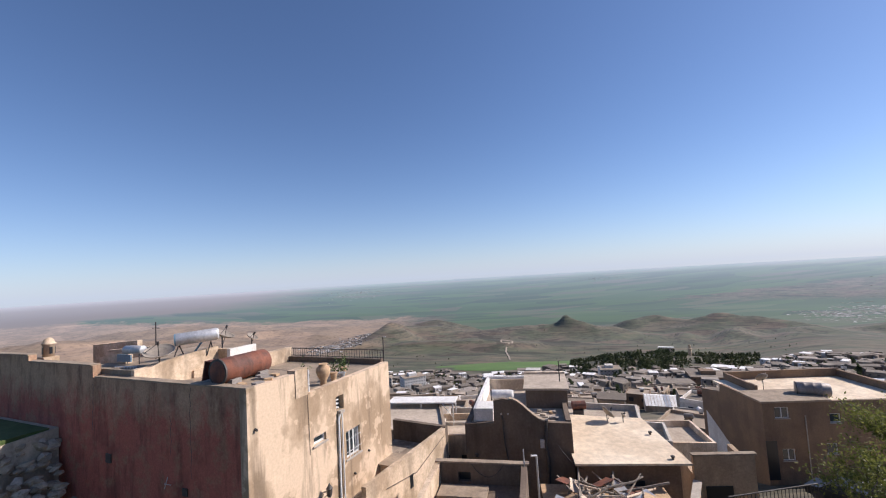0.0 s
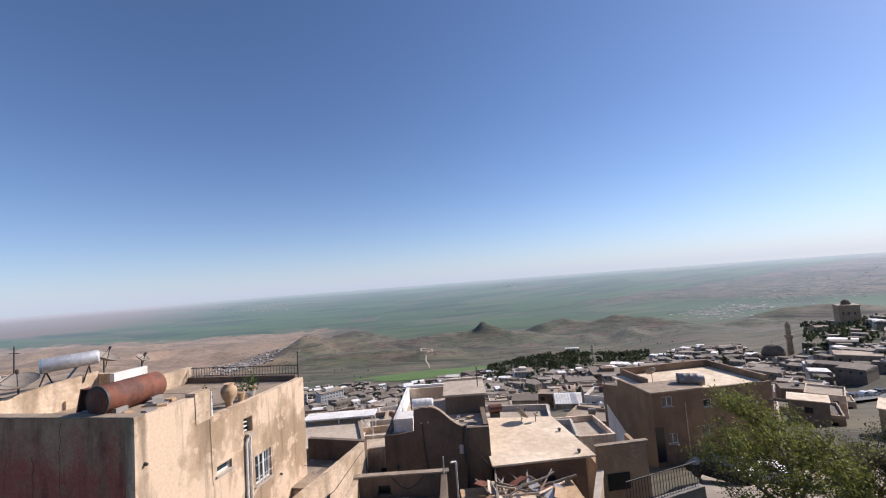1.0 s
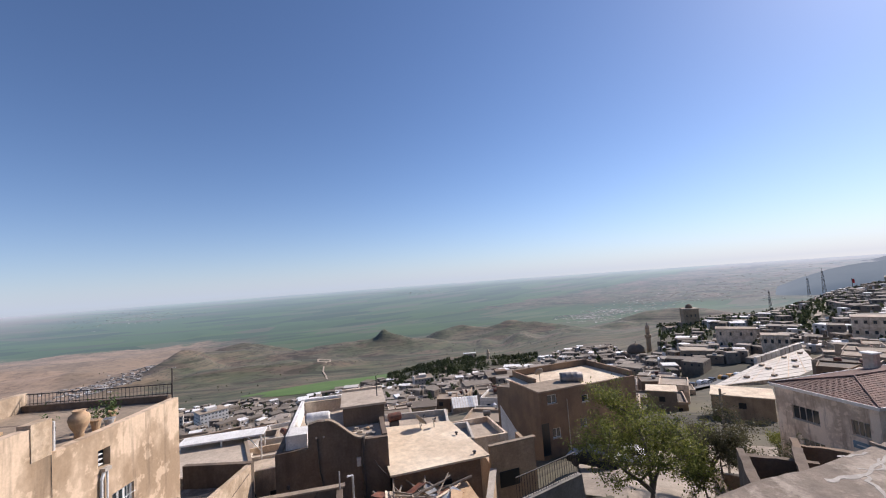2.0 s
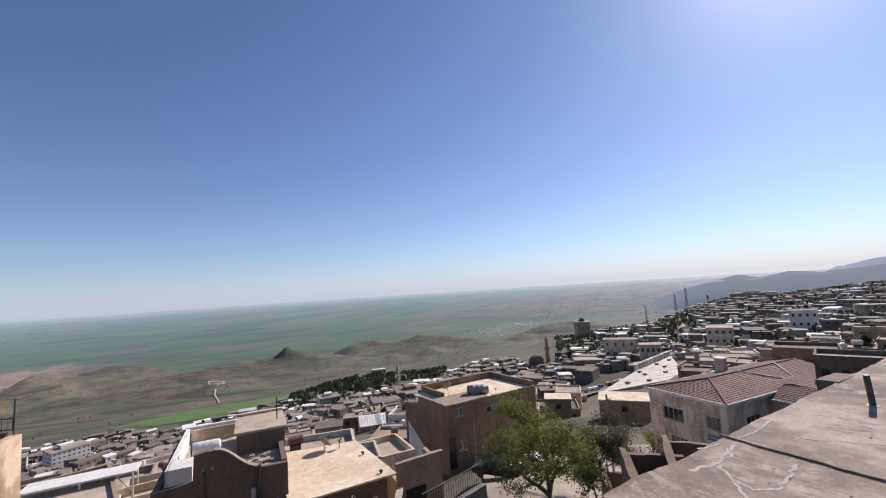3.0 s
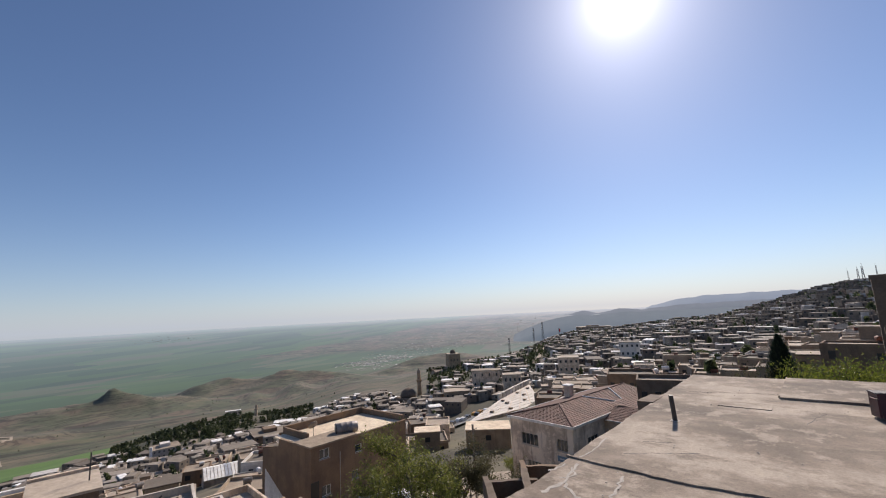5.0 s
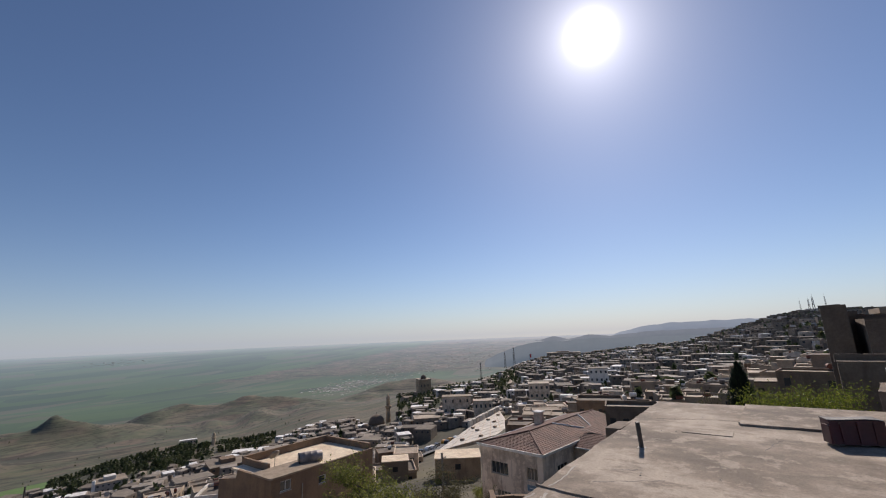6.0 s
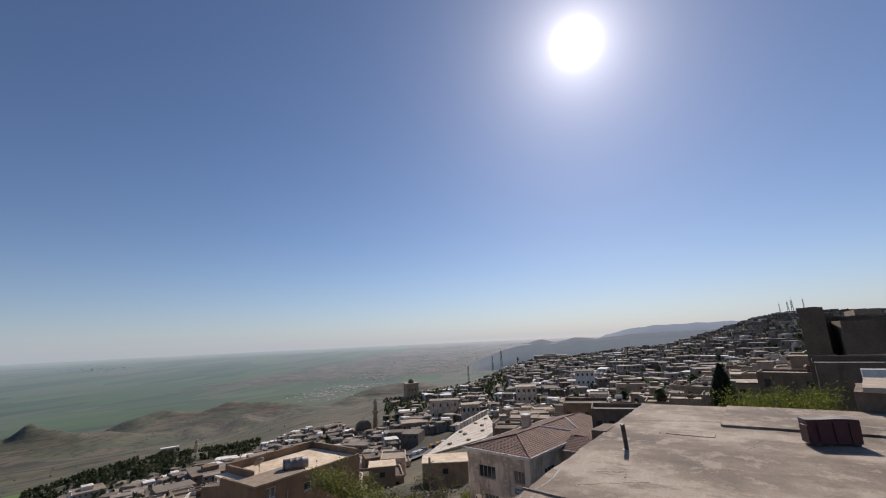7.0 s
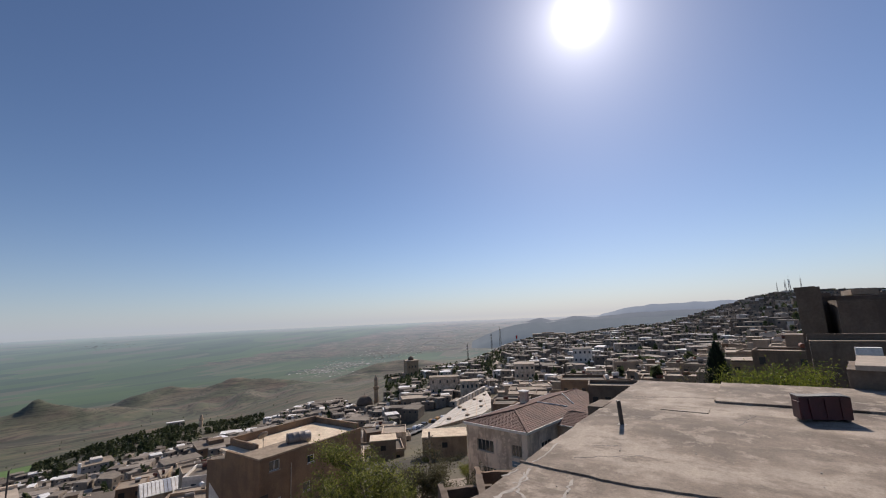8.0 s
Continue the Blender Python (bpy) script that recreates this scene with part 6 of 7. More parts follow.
M_FARWALL = island_material("far_town_walls", [(0, (0.13, 0.106, 0.082)), (0.55, (0.25, 0.205, 0.16)), (0.88, (0.38, 0.32, 0.255)), (0.94, (0.56, 0.52, 0.47)), (1, (0.6, 0.56, 0.51))])
# tones at random; the near-white step paints sun glare on some roofs
M_FARTOP = island_material("far_tops_with_glare", [(0, (0.13, 0.105, 0.08)), (0.55, (0.24, 0.2, 0.155)), (0.82, (0.34, 0.29, 0.24)), (0.86, (0.76, 0.74, 0.7)), (1, (0.82, 0.8, 0.77))])
stuff_mesh("far_house_walls", far_walls, M_FARWALL, "crowded stone houses on the far slope", "houses")
stuff_mesh("far_house_roofs", far_tops, M_FARTOP, "flat roofs of the far houses, some painted white as sun glare", "roofs")
M_CLUTTER = island_material("far_roof_clutter", [(0, (0.07, 0.06, 0.05)), (0.35, (0.2, 0.16, 0.12)), (0.68, (0.34, 0.3, 0.25)), (0.86, (0.6, 0.58, 0.55)), (1, (0.8, 0.79, 0.77))])
stuff_mesh("far_roof_clutter", far_clutter, M_CLUTTER, "tanks, stair heads and small rooms on the far roofs", "roof rooms")
stuff_mesh("far_house_windows", far_dark, M_DARK, "small dark windows of the far houses", "windows")

# villages on the plain and in the valley
vil = ([], [], [])
for az0, r0, sa, sr, n in ((-15.8, 655, 1.6, 36, 190), (-13.5, 745, 1.2, 40, 150), (-11.2, 850, 0.8, 40, 90), (-9.6, 940, 0.5, 45, 50), (43.5, 1240, 1.6, 60, 330), (46.5, 1380, 1.8, 70, 360), (50.5, 1560, 3, 110, 260), (57, 1800, 4, 160, 220), (-13, 2250, 3, 120, 160), (20, 2350, 1.5, 60, 60), (63, 1900, 4, 260, 240), (40, 1000, 1.2, 20, 20)):
    for _ in range(n):
        az, r = rng.gauss(az0, sa), min(4600, K * rng.gauss(r0, sr))
        x, y, z = polar(az, r)
        g = 0.55 if r < 1620 else 0.5 * (r / 1620) ** 0.7
        add_far(vil, x, y, z, rng.uniform(7, 15) * g * (1 if r < 1620 else 1.5), rng.uniform(7, 13) * g * (1 if r < 1620 else 1.5), rng.uniform(2, 4) * g if r < 1900 else 0.08, rng.random() * 3, False)
# greyed tones paint distance haze over the village walls
M_VILLAGE = island_material("village_walls", [(0, (0.17, 0.155, 0.135)), (0.6, (0.3, 0.275, 0.245)), (1, (0.56, 0.54, 0.51))])
stuff_mesh("village_walls", vil[0], M_VILLAGE, "scattered villages on the plain and in the valley", "houses")
# roof greys carry the same painted haze
M_VILLAGETOP = island_material("hazed_village_tops", [(0, (0.12, 0.115, 0.11)), (0.6, (0.24, 0.23, 0.22)), (0.9, (0.38, 0.37, 0.36)), (1, (0.62, 0.61, 0.6))])
stuff_mesh("village_roofs", vil[1], M_VILLAGETOP, "pale roofs of the far villages, greyed with painted haze", "roofs")


# ---- larger buildings that stand out ----
def block(az, r, w, d, z0, z1, turn, wall, storeys, label, cols=4):
    r, w, d, z0, z1 = r * K, w * K * 0.9, d * K * 0.9, z0 * K, z1 * K
    storeys, cols = round(storeys * 1.6), round(cols * 1.5)
    x, y = r * math.sin(radians(az)), r * math.cos(radians(az))
    t = thing("apartment_block", pose(x, y, 0, 0, 0, turn), label, "building")
    part("wall", boxes((-w / 2, w / 2, -d / 2, d / 2, z0 - 6, z1)), wall, t)
    part("roof", boxes((-w / 2 - 0.2, w / 2 + 0.2, -d / 2 - 0.2, d / 2 + 0.2, z1 + 0.003, z1 + 0.25)), M_TOPS, t)
    if storeys > 2:
        part("roof_room", boxes((-w / 5, w / 6, -d / 6, d / 4, z1 + 0.25, z1 + 2.2)), wall, t)
    hh = (z1 - z0) / storeys
    for s in range(storeys):
        for k in range(cols):
            u = (k + 0.5) / cols * w - w / 2
            part("window", boxes((u - 0.5, u + 0.5, -d / 2 - 0.04, -d / 2 + 0.02, z0 + s * hh + 0.38 * hh, z0 + s * hh + 0.7 * hh)), M_DARK, t)
            v = (k + 0.5) / cols * d - d / 2
            part("window", boxes((w / 2 - 0.02, w / 2 + 0.04, v - 0.4, v + 0.4, z0 + s * hh + 0.38 * hh, z0 + s * hh + 0.7 * hh)), M_DARK, t)
            part("window", boxes((-w / 2 - 0.04, -w / 2 + 0.02, v - 0.4, v + 0.4, z0 + s * hh + 0.38 * hh, z0 + s * hh + 0.7 * hh)), M_DARK, t)
    return t


ap = block(20.8, 190, 9.5, 9, -51.5, -42.8, -14, M_WHITEWALL, 4, "pale apartment block beside a white mast")
part("mast", tubes([((-8.4, -7.4, -95), (-8.4, -7.4, -74.5), 0.8)], 8), M_WHITE, ap)
block(-5.2, 190, 11, 9, -54, -44, 22, M_WHITE, 5, "white apartment block with rows of windows", 5)
block(-9.0, 205, 8, 7, -54, -47, 5, M_WHITEWALL, 3, "small white apartment block")
block(31.5, 150, 12, 10, -42, -34.5, -20, M_BROWN, 3, "brown apartment block below the pine hill", 4)
block(59.2, 165, 12, 6, -29, -22.4, -60, M_PALE, 1, "long pale building above the square", 3)
block(62.6, 140, 6.4, 5, -27, -20.6, -58, M_PALE, 1, "pale flat-roofed building above the square", 3)
block(55.6, 150, 12.2, 7, -33, -26.8, -50, M_STONE, 1, "stone arcaded building beside the street", 4)
block(73.5, 420, 34, 12, -27, -19.5, -70, M_STONE, 2, "long stone building on the ridge", 9)
block(77.5, 150, 6.5, 6, -17, -12.2, -75, M_WHITEWALL, 1, "white building on the slope", 3)
block(70, 130, 6.5, 5.5, -19, -14.6, -68, M_PALE, 1, "pale building above the tiled house", 3)

# roofs close below: long white canopy, barrel and corrugated roof
can = thing("canopy", heading(-5.6, 37.8, -11, 100), "long white steel canopy on posts", "canopy")
part("roof", boxes((-1.2, 0.6, 0, 6.0, 0, 0.12)), M_WHITE, can)
for y in (0.2, 3, 5.8):
    for x in (-1.1, 0.5):
        part("post", boxes((x - 0.05, x + 0.05, y - 0.05, y + 0.05, -4, 0)), M_FRAME, can)
part("brace", tubes([((0.5, 5.8, -1.2), (0.5, 4.9, -0.05), 0.04)]), M_FRAME, can)
cyl_tank("water_barrel", heading(-4.0, 32.4, -11.9, 75), 1.3, 0.62, M_BLUE, "large blue grey water barrel on a roof", 0.3)
for k, (x, y, az, w, d, z, mat, lab) in enumerate([(-3.2, 33, 95, 5.5, 5, -12.9, M_PALE, "low house with a pale cluttered roof"), (-1.0, 36.5, 100, 4, 4, -13.2, M_WHITEWALL, "small whitewashed house with a walled roof"), (1.2, 30.5, 104, 3, 3.5, -11.2, M_STONE, "small stone house beside the brown house"), (-7, 42, 98, 8, 6, -14.5, M_STONE, "stone house under the canopy"), (16, 33, 100, 4, 5, -14.5, M_PALE, "pale house with square windows"), (12.5, 33, 110, 4, 4, -13.9, M_WHITEWALL, "small white house behind the cream roof"), (81.0, 22.45, 167, 8.2, 7, -13.2, M_BROWN, "brown house with walled roof behind the tiled house"), (60.6, 13.1, 170, 6.8, 5, -10.6, M_CEMENT, "dark roofless house with bare walls")]):
    t = thing("town_house", heading(x, y, z, az), lab, "house", "town houses")
    part("wall", boxes((-d, 0, 0, w, -12, 0)), mat, t)
    part("roof", roughen(boxes((-d + 0.2, -0.2, 0.2, w - 0.2, 0.003, 0.08)), 0.02, 2, k), M_TOPS, t)
    part("parapet", boxes((-d, 0, 0, 0.2, 0.003, 0.6), (-d, 0, w - 0.2, w, 0.003, 0.6), (-0.2, 0, 0.2, w - 0.2, 0.003, 0.6), (-d, -d + 0.2, 0.2, w - 0.2, 0.003, 0.6)), mat, t)
    for j in range(int(w / 1.6)):
        part("window", boxes((-0.02, 0.03, 0.5 + j * 1.6, 1.2 + j * 1.6, -1.9, -0.9)), M_DARK, t)
shed = thing("shed", heading(*az_at(24.6, 74 * K, -22.0 * K), 112) @ Matrix.Scale(K, 4), "shed with white ribbed sheet roof", "shed")
part("wall", boxes((-6, 0, 0, 6.5, -8, -0.5)), M_PALE, shed)
for k in range(14):
    y = k * 0.47
    part("roof_sheet", prism([(0.4, -0.45), (-2.8, 0.35), (-6.3, -0.45), (-6.3, -0.38), (-2.8, 0.43), (0.4, -0.38)], (y, y + 0.4), "y"), M_STEEL if 5 < k < 8 else M_WHITE, shed)

# ---- the paved square ----
square = thing("paved_square", pose(0, 0, 0), "white paved square with raised beds", "square")
SQ = [(56.2, 90.5), (66.3, 108), (64.8, 134), (60.8, 112.5)]
pts = [(K * r * math.sin(radians(a)), K * r * math.cos(radians(a))) for a, r in SQ]
part("base", quad_slab(pts, -60, -41.4), M_PALE, square)
p0, p1, p2, p3 = [Vector((x, y, 0)) for x, y in pts]
for i in range(8):
    for j in range(6):
        q = []
        for u, v in ((i + 0.04, j + 0.04), (i + 0.96, j + 0.04), (i + 0.96, j + 0.96), (i + 0.04, j + 0.96)):
            p = p0.lerp(p3, u / 8).lerp(p1.lerp(p2, u / 8), v / 6)
            q.append((p.x, p.y))
        part("paving_panel", quad_slab(q, -41.45, -41.3), M_PAVING, square)
for i, j in ((1.5, 1.5), (3.5, 2.5), (5.5, 1.5), (2.5, 4.5), (6.5, 3.5), (4.5, 4.5), (6.5, 5.3), (0.8, 3.2)):
    p = p0.lerp(p3, i / 8).lerp(p1.lerp(p2, i / 8), j / 6)
    part("bench_block", boxes((p.x - 0.8, p.x + 0.8, p.y - 0.6, p.y + 0.6, -41.3, -40.6)), M_STONE, square)
for k in range(10):
    a, b = p3.lerp(p2, k / 10), p3.lerp(p2, (k + 0.85) / 10)
    part("edge_wall", quad_slab([(a.x, a.y), (b.x, b.y), (b.x + 0.8, b.y + 1.5), (a.x + 0.8, a.y + 1.5)], -46, -38.9), M_WHITEWALL, square)
for k, (az, r, w, d, z, mat) in enumerate([(59.0, 70, 10.0, 7, -18.9, M_OCHRE), (51, 75, 6, 5, -20.2, M_STONE)]):
    t = thing("town_house", heading(*az_at(az, r * 1.4, z * 1.4), az + 90), "flat-roofed house beside the square", "house", "houses round the square")
    part("wall", boxes((-d, 0, -w / 2, w / 2, -10, 0)), mat, t)
    part("roof", boxes((-d - 0.2, 0.2, -w / 2 - 0.2, w / 2 + 0.2, 0.003, 0.2)), M_SLAB, t)
    part("window", boxes((-0.02, 0.03, -0.6, 0.6, -2.2, -1.1)), M_DARK, t)


def car(m, paint, label):
    t = thing("car", m, label, "car", "parked cars")
    part("body", prism([(-2.0, 0.3), (2.0, 0.3), (2.05, 0.75), (1.2, 0.9), (0.6, 1.38), (-1.2, 1.4), (-1.9, 0.95)], (-0.82, 0.82), "x"), paint, t)
    part("glass", prism([(1.1, 0.92), (0.58, 1.33), (-1.15, 1.35), (-1.75, 0.97)], (-0.84, 0.84), "x"), M_GLASS, t)
    for y in (-1.25, 1.3):
        for x in (-0.75, 0.75):
            w = part("wheel", lathe([(0.2, -0.1), (0.32, -0.1), (0.32, 0.1), (0.2, 0.1)], 14, (1, 0, 0)), M_IRON, t)
            w.location = (x, y, 0.32)
    return t


M_TAXI = material("yellow_car_paint", 0.35)[0]
M_TAXI.node_tree.nodes["Principled BSDF"].inputs["Base Color"].default_value = (0.6, 0.28, 0.03, 1)
M_BLACKCAR = material("black_car_paint", 0.3)[0]
M_BLACKCAR.node_tree.nodes["Principled BSDF"].inputs["Base Color"].default_value = (0.02, 0.02, 0.022, 1)
rng = random.Random(3)
CARS = [(58.2, 108.3, M_TAXI, "yellow taxi"), (57.4, 104.6, M_TAXI, "yellow taxi"), (58.9, 112, M_FRAME, "white car"), (56.4, 99.5, M_BLACKCAR, "dark car"), (60.2, 116.5, M_FRAME, "white car"), (61.2, 121, M_BLACKCAR, "dark car"), (55.3, 95, M_FRAME, "white car"), (54.4, 91.5, M_BLACKCAR, "dark car"), (53.0, 88.5, M_FRAME, "white car"), (55.9, 95.6, M_WHITE, "white car"), (57.7, 102.8, M_BLACKCAR, "dark car"), (52.1, 85, M_BLACKCAR, "dark car"), (46.0, 40, M_WHITE, "white car"), (42.5, 36, M_BLACKCAR, "black car")]
for k, (az, r, paint, lab) in enumerate(CARS):
    lab += " parked in the street" if r > 60 else " parked under the tree"
    r = r * K if r > 60 else r
    x, y, z = polar(az, r, 0.82 if r > 60 else 0.22)
    car(pose(x, y, z, 0, 0, -az + (-22 if r > 60 else 70) + rng.uniform(-8, 8)), paint, lab)

# ---- what stands on the pine knoll ----
kt = thing("stone_tower", Matrix.Translation(az_at(29.9, 545, -112)), "slender pale stone tower among the pines", "tower")
part("foot", boxes((-2.6, 2.6, -2.6, 2.6, -6, 3)), M_PLASTER, kt)
part("shaft", lathe([(1.9, 3), (1.7, 12.5), (2.5, 13.2), (2.5, 14.2), (1.5, 14.3), (1.4, 17), (0.9, 18.4), (0.1, 19)], 12), M_PLASTER, kt)
kh = thing("town_house", heading(*az_at(27.4, 548, -100.5), 117), "long pale house on the pine knoll", "house")
part("wall", boxes((-5, 0, -8, 8, -8, 2.2)), M_PALE, kh)
part("roof", boxes((-5.3, 0.3, -8.3, 8.3, 2.203, 2.6)), M_WHITE, kh)
for k in range(5):
    part("window", boxes((-0.02, 0.04, -6.6 + 3 * k, -5.4 + 3 * k, -0.4, 1.0)), M_DARK, kh)

# ---- mosque, tower and masts ----
x, y, z = polar(50.2, 200)
mn = thing("minaret", Matrix.Translation((K * x, K * y, K * -40.8)) @ Matrix.Scale(K, 4), "slender stone minaret with one balcony", "minaret")
part("base", boxes((-1.3, 1.3, -1.3, 1.3, -3, 3)), M_OCHRE, mn)
part("shaft", lathe([(1.05, 3), (0.95, 9.5), (1.35, 10.1), (1.35, 10.9), (0.85, 10.95), (0.8, 13.6), (0.95, 13.8)], 16), M_OCHRE, mn, smooth=False)
part("cap", lathe([(0.95, 13.8), (0.75, 14.8), (0.3, 15.5), (0.05, 16.2)], 16), M_STONE, mn)
mq = thing("mosque", Matrix.Translation(az_at(48.7, 196 * K, -41 * K)) @ Matrix.Scale(K, 4), "stone mosque with a grey dome", "mosque")
part("hall", boxes((-6.5, 6, -5, 6, -4, 3)), M_STONE, mq)
part("drum", lathe([(3.9, 3), (3.9, 4.2), (3.6, 4.25)], 16), M_STONE, mq)
part("dome", lathe([(3.7, 4.2), (3.6, 5.2), (3.1, 6.5), (2.3, 7.4), (1.2, 7.95), (0.1, 8.2)], 24), M_CEMENT, mq, smooth=True)
part("finial", tubes([((0, 0, 8.1), (0, 0, 9.2), 0.06)]), M_IRON, mq)
part("side_dome", lathe([(2.4, 3), (2.2, 4), (1.5, 4.9), (0.1, 5.4)], 18), M_CEMENT, mq, smooth=True).location = (-6, 1, 0)
ft = thing("tower_building", Matrix.Translation(az_at(54.9, 330 * K, -44.2 * K)) @ pose(0, 0, 0, 0, 0, -40) @ Matrix.Scale(K, 4), "square stone tower building with a small dome", "building")
part("base", boxes((-6.5, 6.5, -6.5, 6.5, -8, 3.2)), M_STONE, ft)
part("body", boxes((-4.6, 4.6, -4.6, 4.6, 3.2, 12.2)), M_OCHRE, ft)
part("retaining_wall", boxes((-16, 18, -9, -8, -9, 1.2)), M_STONE, ft)
part("terrace", boxes((-16, 18, -8, 10, -9, 0.9)), M_TOPS, ft)
part("cornice", boxes((-4.9, 4.9, -4.9, 4.9, 12.203, 12.9)), M_STONE, ft)
part("dome", lathe([(2.2, 12.9), (2.2, 13.8), (1.7, 14.9), (0.8, 15.6), (0.05, 15.9)], 16), M_CEMENT, ft, smooth=True)
for k in range(3):
    part("window", boxes((-3.1 + 2.5 * k, -2.5 + 2.5 * k, -4.65, -4.58, 7.5, 9.0)), M_DARK, ft)
    part("window", boxes((-4.65, -4.58, -3.1 + 2.5 * k, -2.5 + 2.5 * k, 7.5, 9.0)), M_DARK, ft)


def lattice(az, r, z0, z1, w, label):
    r, z0, z1, w = r * K, z0 * K, z1 * K, w * K
    x, y = r * math.sin(radians(az)), r * math.cos(radians(az))
    t = thing("radio_mast", Matrix.Translation((x, y, z0)), label, "mast", "radio masts")
    h = z1 - z0
    rows = []
    for sx in (-1, 1):
        for sy in (-1, 1):
            rows.append(((sx * w, sy * w, -4), (sx * w * 0.4, sy * w * 0.4, h), w * 0.14))
    n = 8
    for k in range(n):
        a, b = w * (1 - 0.6 * k / n), w * (1 - 0.6 * (k + 1) / n)
        s = 1 if k % 2 else -1
        rows.append(((s * a, -a, h * k / n), (-s * b, -b, h * (k + 1) / n), w * 0.08))
        rows.append(((-a, s * a, h * k / n), (-b, -s * b, h * (k + 1) / n), w * 0.08))
    part("frame", tubes(rows, 4), M_IRON, t)
    for k in range(3):
        part("antenna", lathe([(w * 0.3, 0), (w * 0.6, 0.2), (w * 0.6, 0.5)], 10, (-1, 0.4 * (k - 1), 0)), M_WHITE, t).location = (-w * 0.6, 0, h * (0.6 + 0.12 * k))
    part("rod", tubes([((0, 0, h), (0, 0, h * 1.15), w * 0.08)], 4), M_IRON, t)
    return t


lattice(67.1, 450, -30, -14.5, 0.9, "lattice radio mast on the ridge")
lattice(65.9, 450, -33, -20, 0.8, "lattice radio mast on the ridge")
lattice(62.6, 380, -38, -25, 0.7, "lattice radio mast on the slope")
for az, z1, w in ((98.6, 14.2, 0.4), (99.3, 15.0, 0.6), (99.65, 16.6, 0.75), (100.6, 16.4, 0.45)):
    lattice(az, 380, 4, z1, w, "radio mast on the hill top")
fp = thing("flagpole", Matrix.Translation(az_at(69.2, 430 * K, -30 * K)) @ Matrix.Scale(K, 4), "tall flagpole with a plain red flag", "flagpole")
part("pole", tubes([((0, 0, 0), (0, 0, 9.5), 0.2)], 6), M_IRON, fp)
bm = bmesh.new()
fl = [[bm.verts.new((0.2 + i * 0.7, 0.3 * math.sin(i * 1.2), 9.3 - j * 1.0 - i * 0.12)) for i in range(7)] for j in range(4)]
for j in range(3):
    for i in range(6):
        bm.faces.new((fl[j][i], fl[j][i + 1], fl[j + 1][i + 1], fl[j + 1][i]))
M_FLAG = material("red_cloth", 0.8)[0]
M_FLAG.node_tree.nodes["Principled BSDF"].inputs["Base Color"].default_value = (0.5, 0.02, 0.02, 1)
part("flag", bm, M_FLAG, fp)
for az, r, z in ((14.2, 60, -17), (31, 90, -24), (47.4, 170, -34), (57, 50, -12)):
    x, y, g = polar(az, r)
    t = thing("utility_pole", Matrix.Translation((x, y, g - 0.3)), "thin wooden utility pole", "pole", "utility poles")
    part("shaft", tubes([((0, 0, 0), (0, 0, 9), 0.12)], 6), M_TIMBER, t)
    part("crossarm", tubes([((-0.8, 0, 8.4), (0.8, 0, 8.4), 0.06)], 4), M_TIMBER, t)

# ---- trees and shrubs ----
def leaf_material(name, stops):
    m, n, l, b = material(name, 0.6)
    g = n.new("ShaderNodeNewGeometry")
    r = ramp_node(n, stops)
    l.new(g.outputs["Random Per Island"], r.inputs[0])
    l.new(r.outputs[0], b.inputs["Base Color"])
    tr = n.new("ShaderNodeBsdfTranslucent")
    l.new(r.outputs[0], tr.inputs["Color"])
    mx = n.new("ShaderNodeMixShader")
    mx.inputs[0].default_value = 0.5
    l.new(b.outputs[0], mx.inputs[1])
    l.new(tr.outputs[0], mx.inputs[2])
    l.new(mx.outputs[0], n["Material Output"].inputs["Surface"])
    return m


M_LEAF = leaf_material("spring_leaves", [(0, (0.075, 0.092, 0.02)), (0.5, (0.155, 0.17, 0.035)), (1, (0.28, 0.28, 0.07))])
M_DRYLEAF = leaf_material("budding_twigs", [(0, (0.05, 0.05, 0.025)), (0.6, (0.1, 0.09, 0.045)), (1, (0.14, 0.13, 0.06))])
M_WILLOW = leaf_material("yellow_green_leaves", [(0, (0.08, 0.11, 0.015)), (0.6, (0.17, 0.2, 0.03)), (1, (0.26, 0.27, 0.05))])
M_CYPRESS = leaf_material("cypress_needles", [(0, (0.008, 0.016, 0.012)), (0.6, (0.016, 0.03, 0.018)), (1, (0.03, 0.045, 0.025))])
M_PINE = leaf_material("pine_needles", [(0, (0.034, 0.048, 0.022)), (0.6, (0.07, 0.088, 0.038)), (1, (0.12, 0.13, 0.06))])
M_BARK = weathered("grey_bark", (0.16, 0.125, 0.095), (0.11, 0.085, 0.065), (0.06, 0.05, 0.04), 4.0, 0.4, 0.95, 0.5)


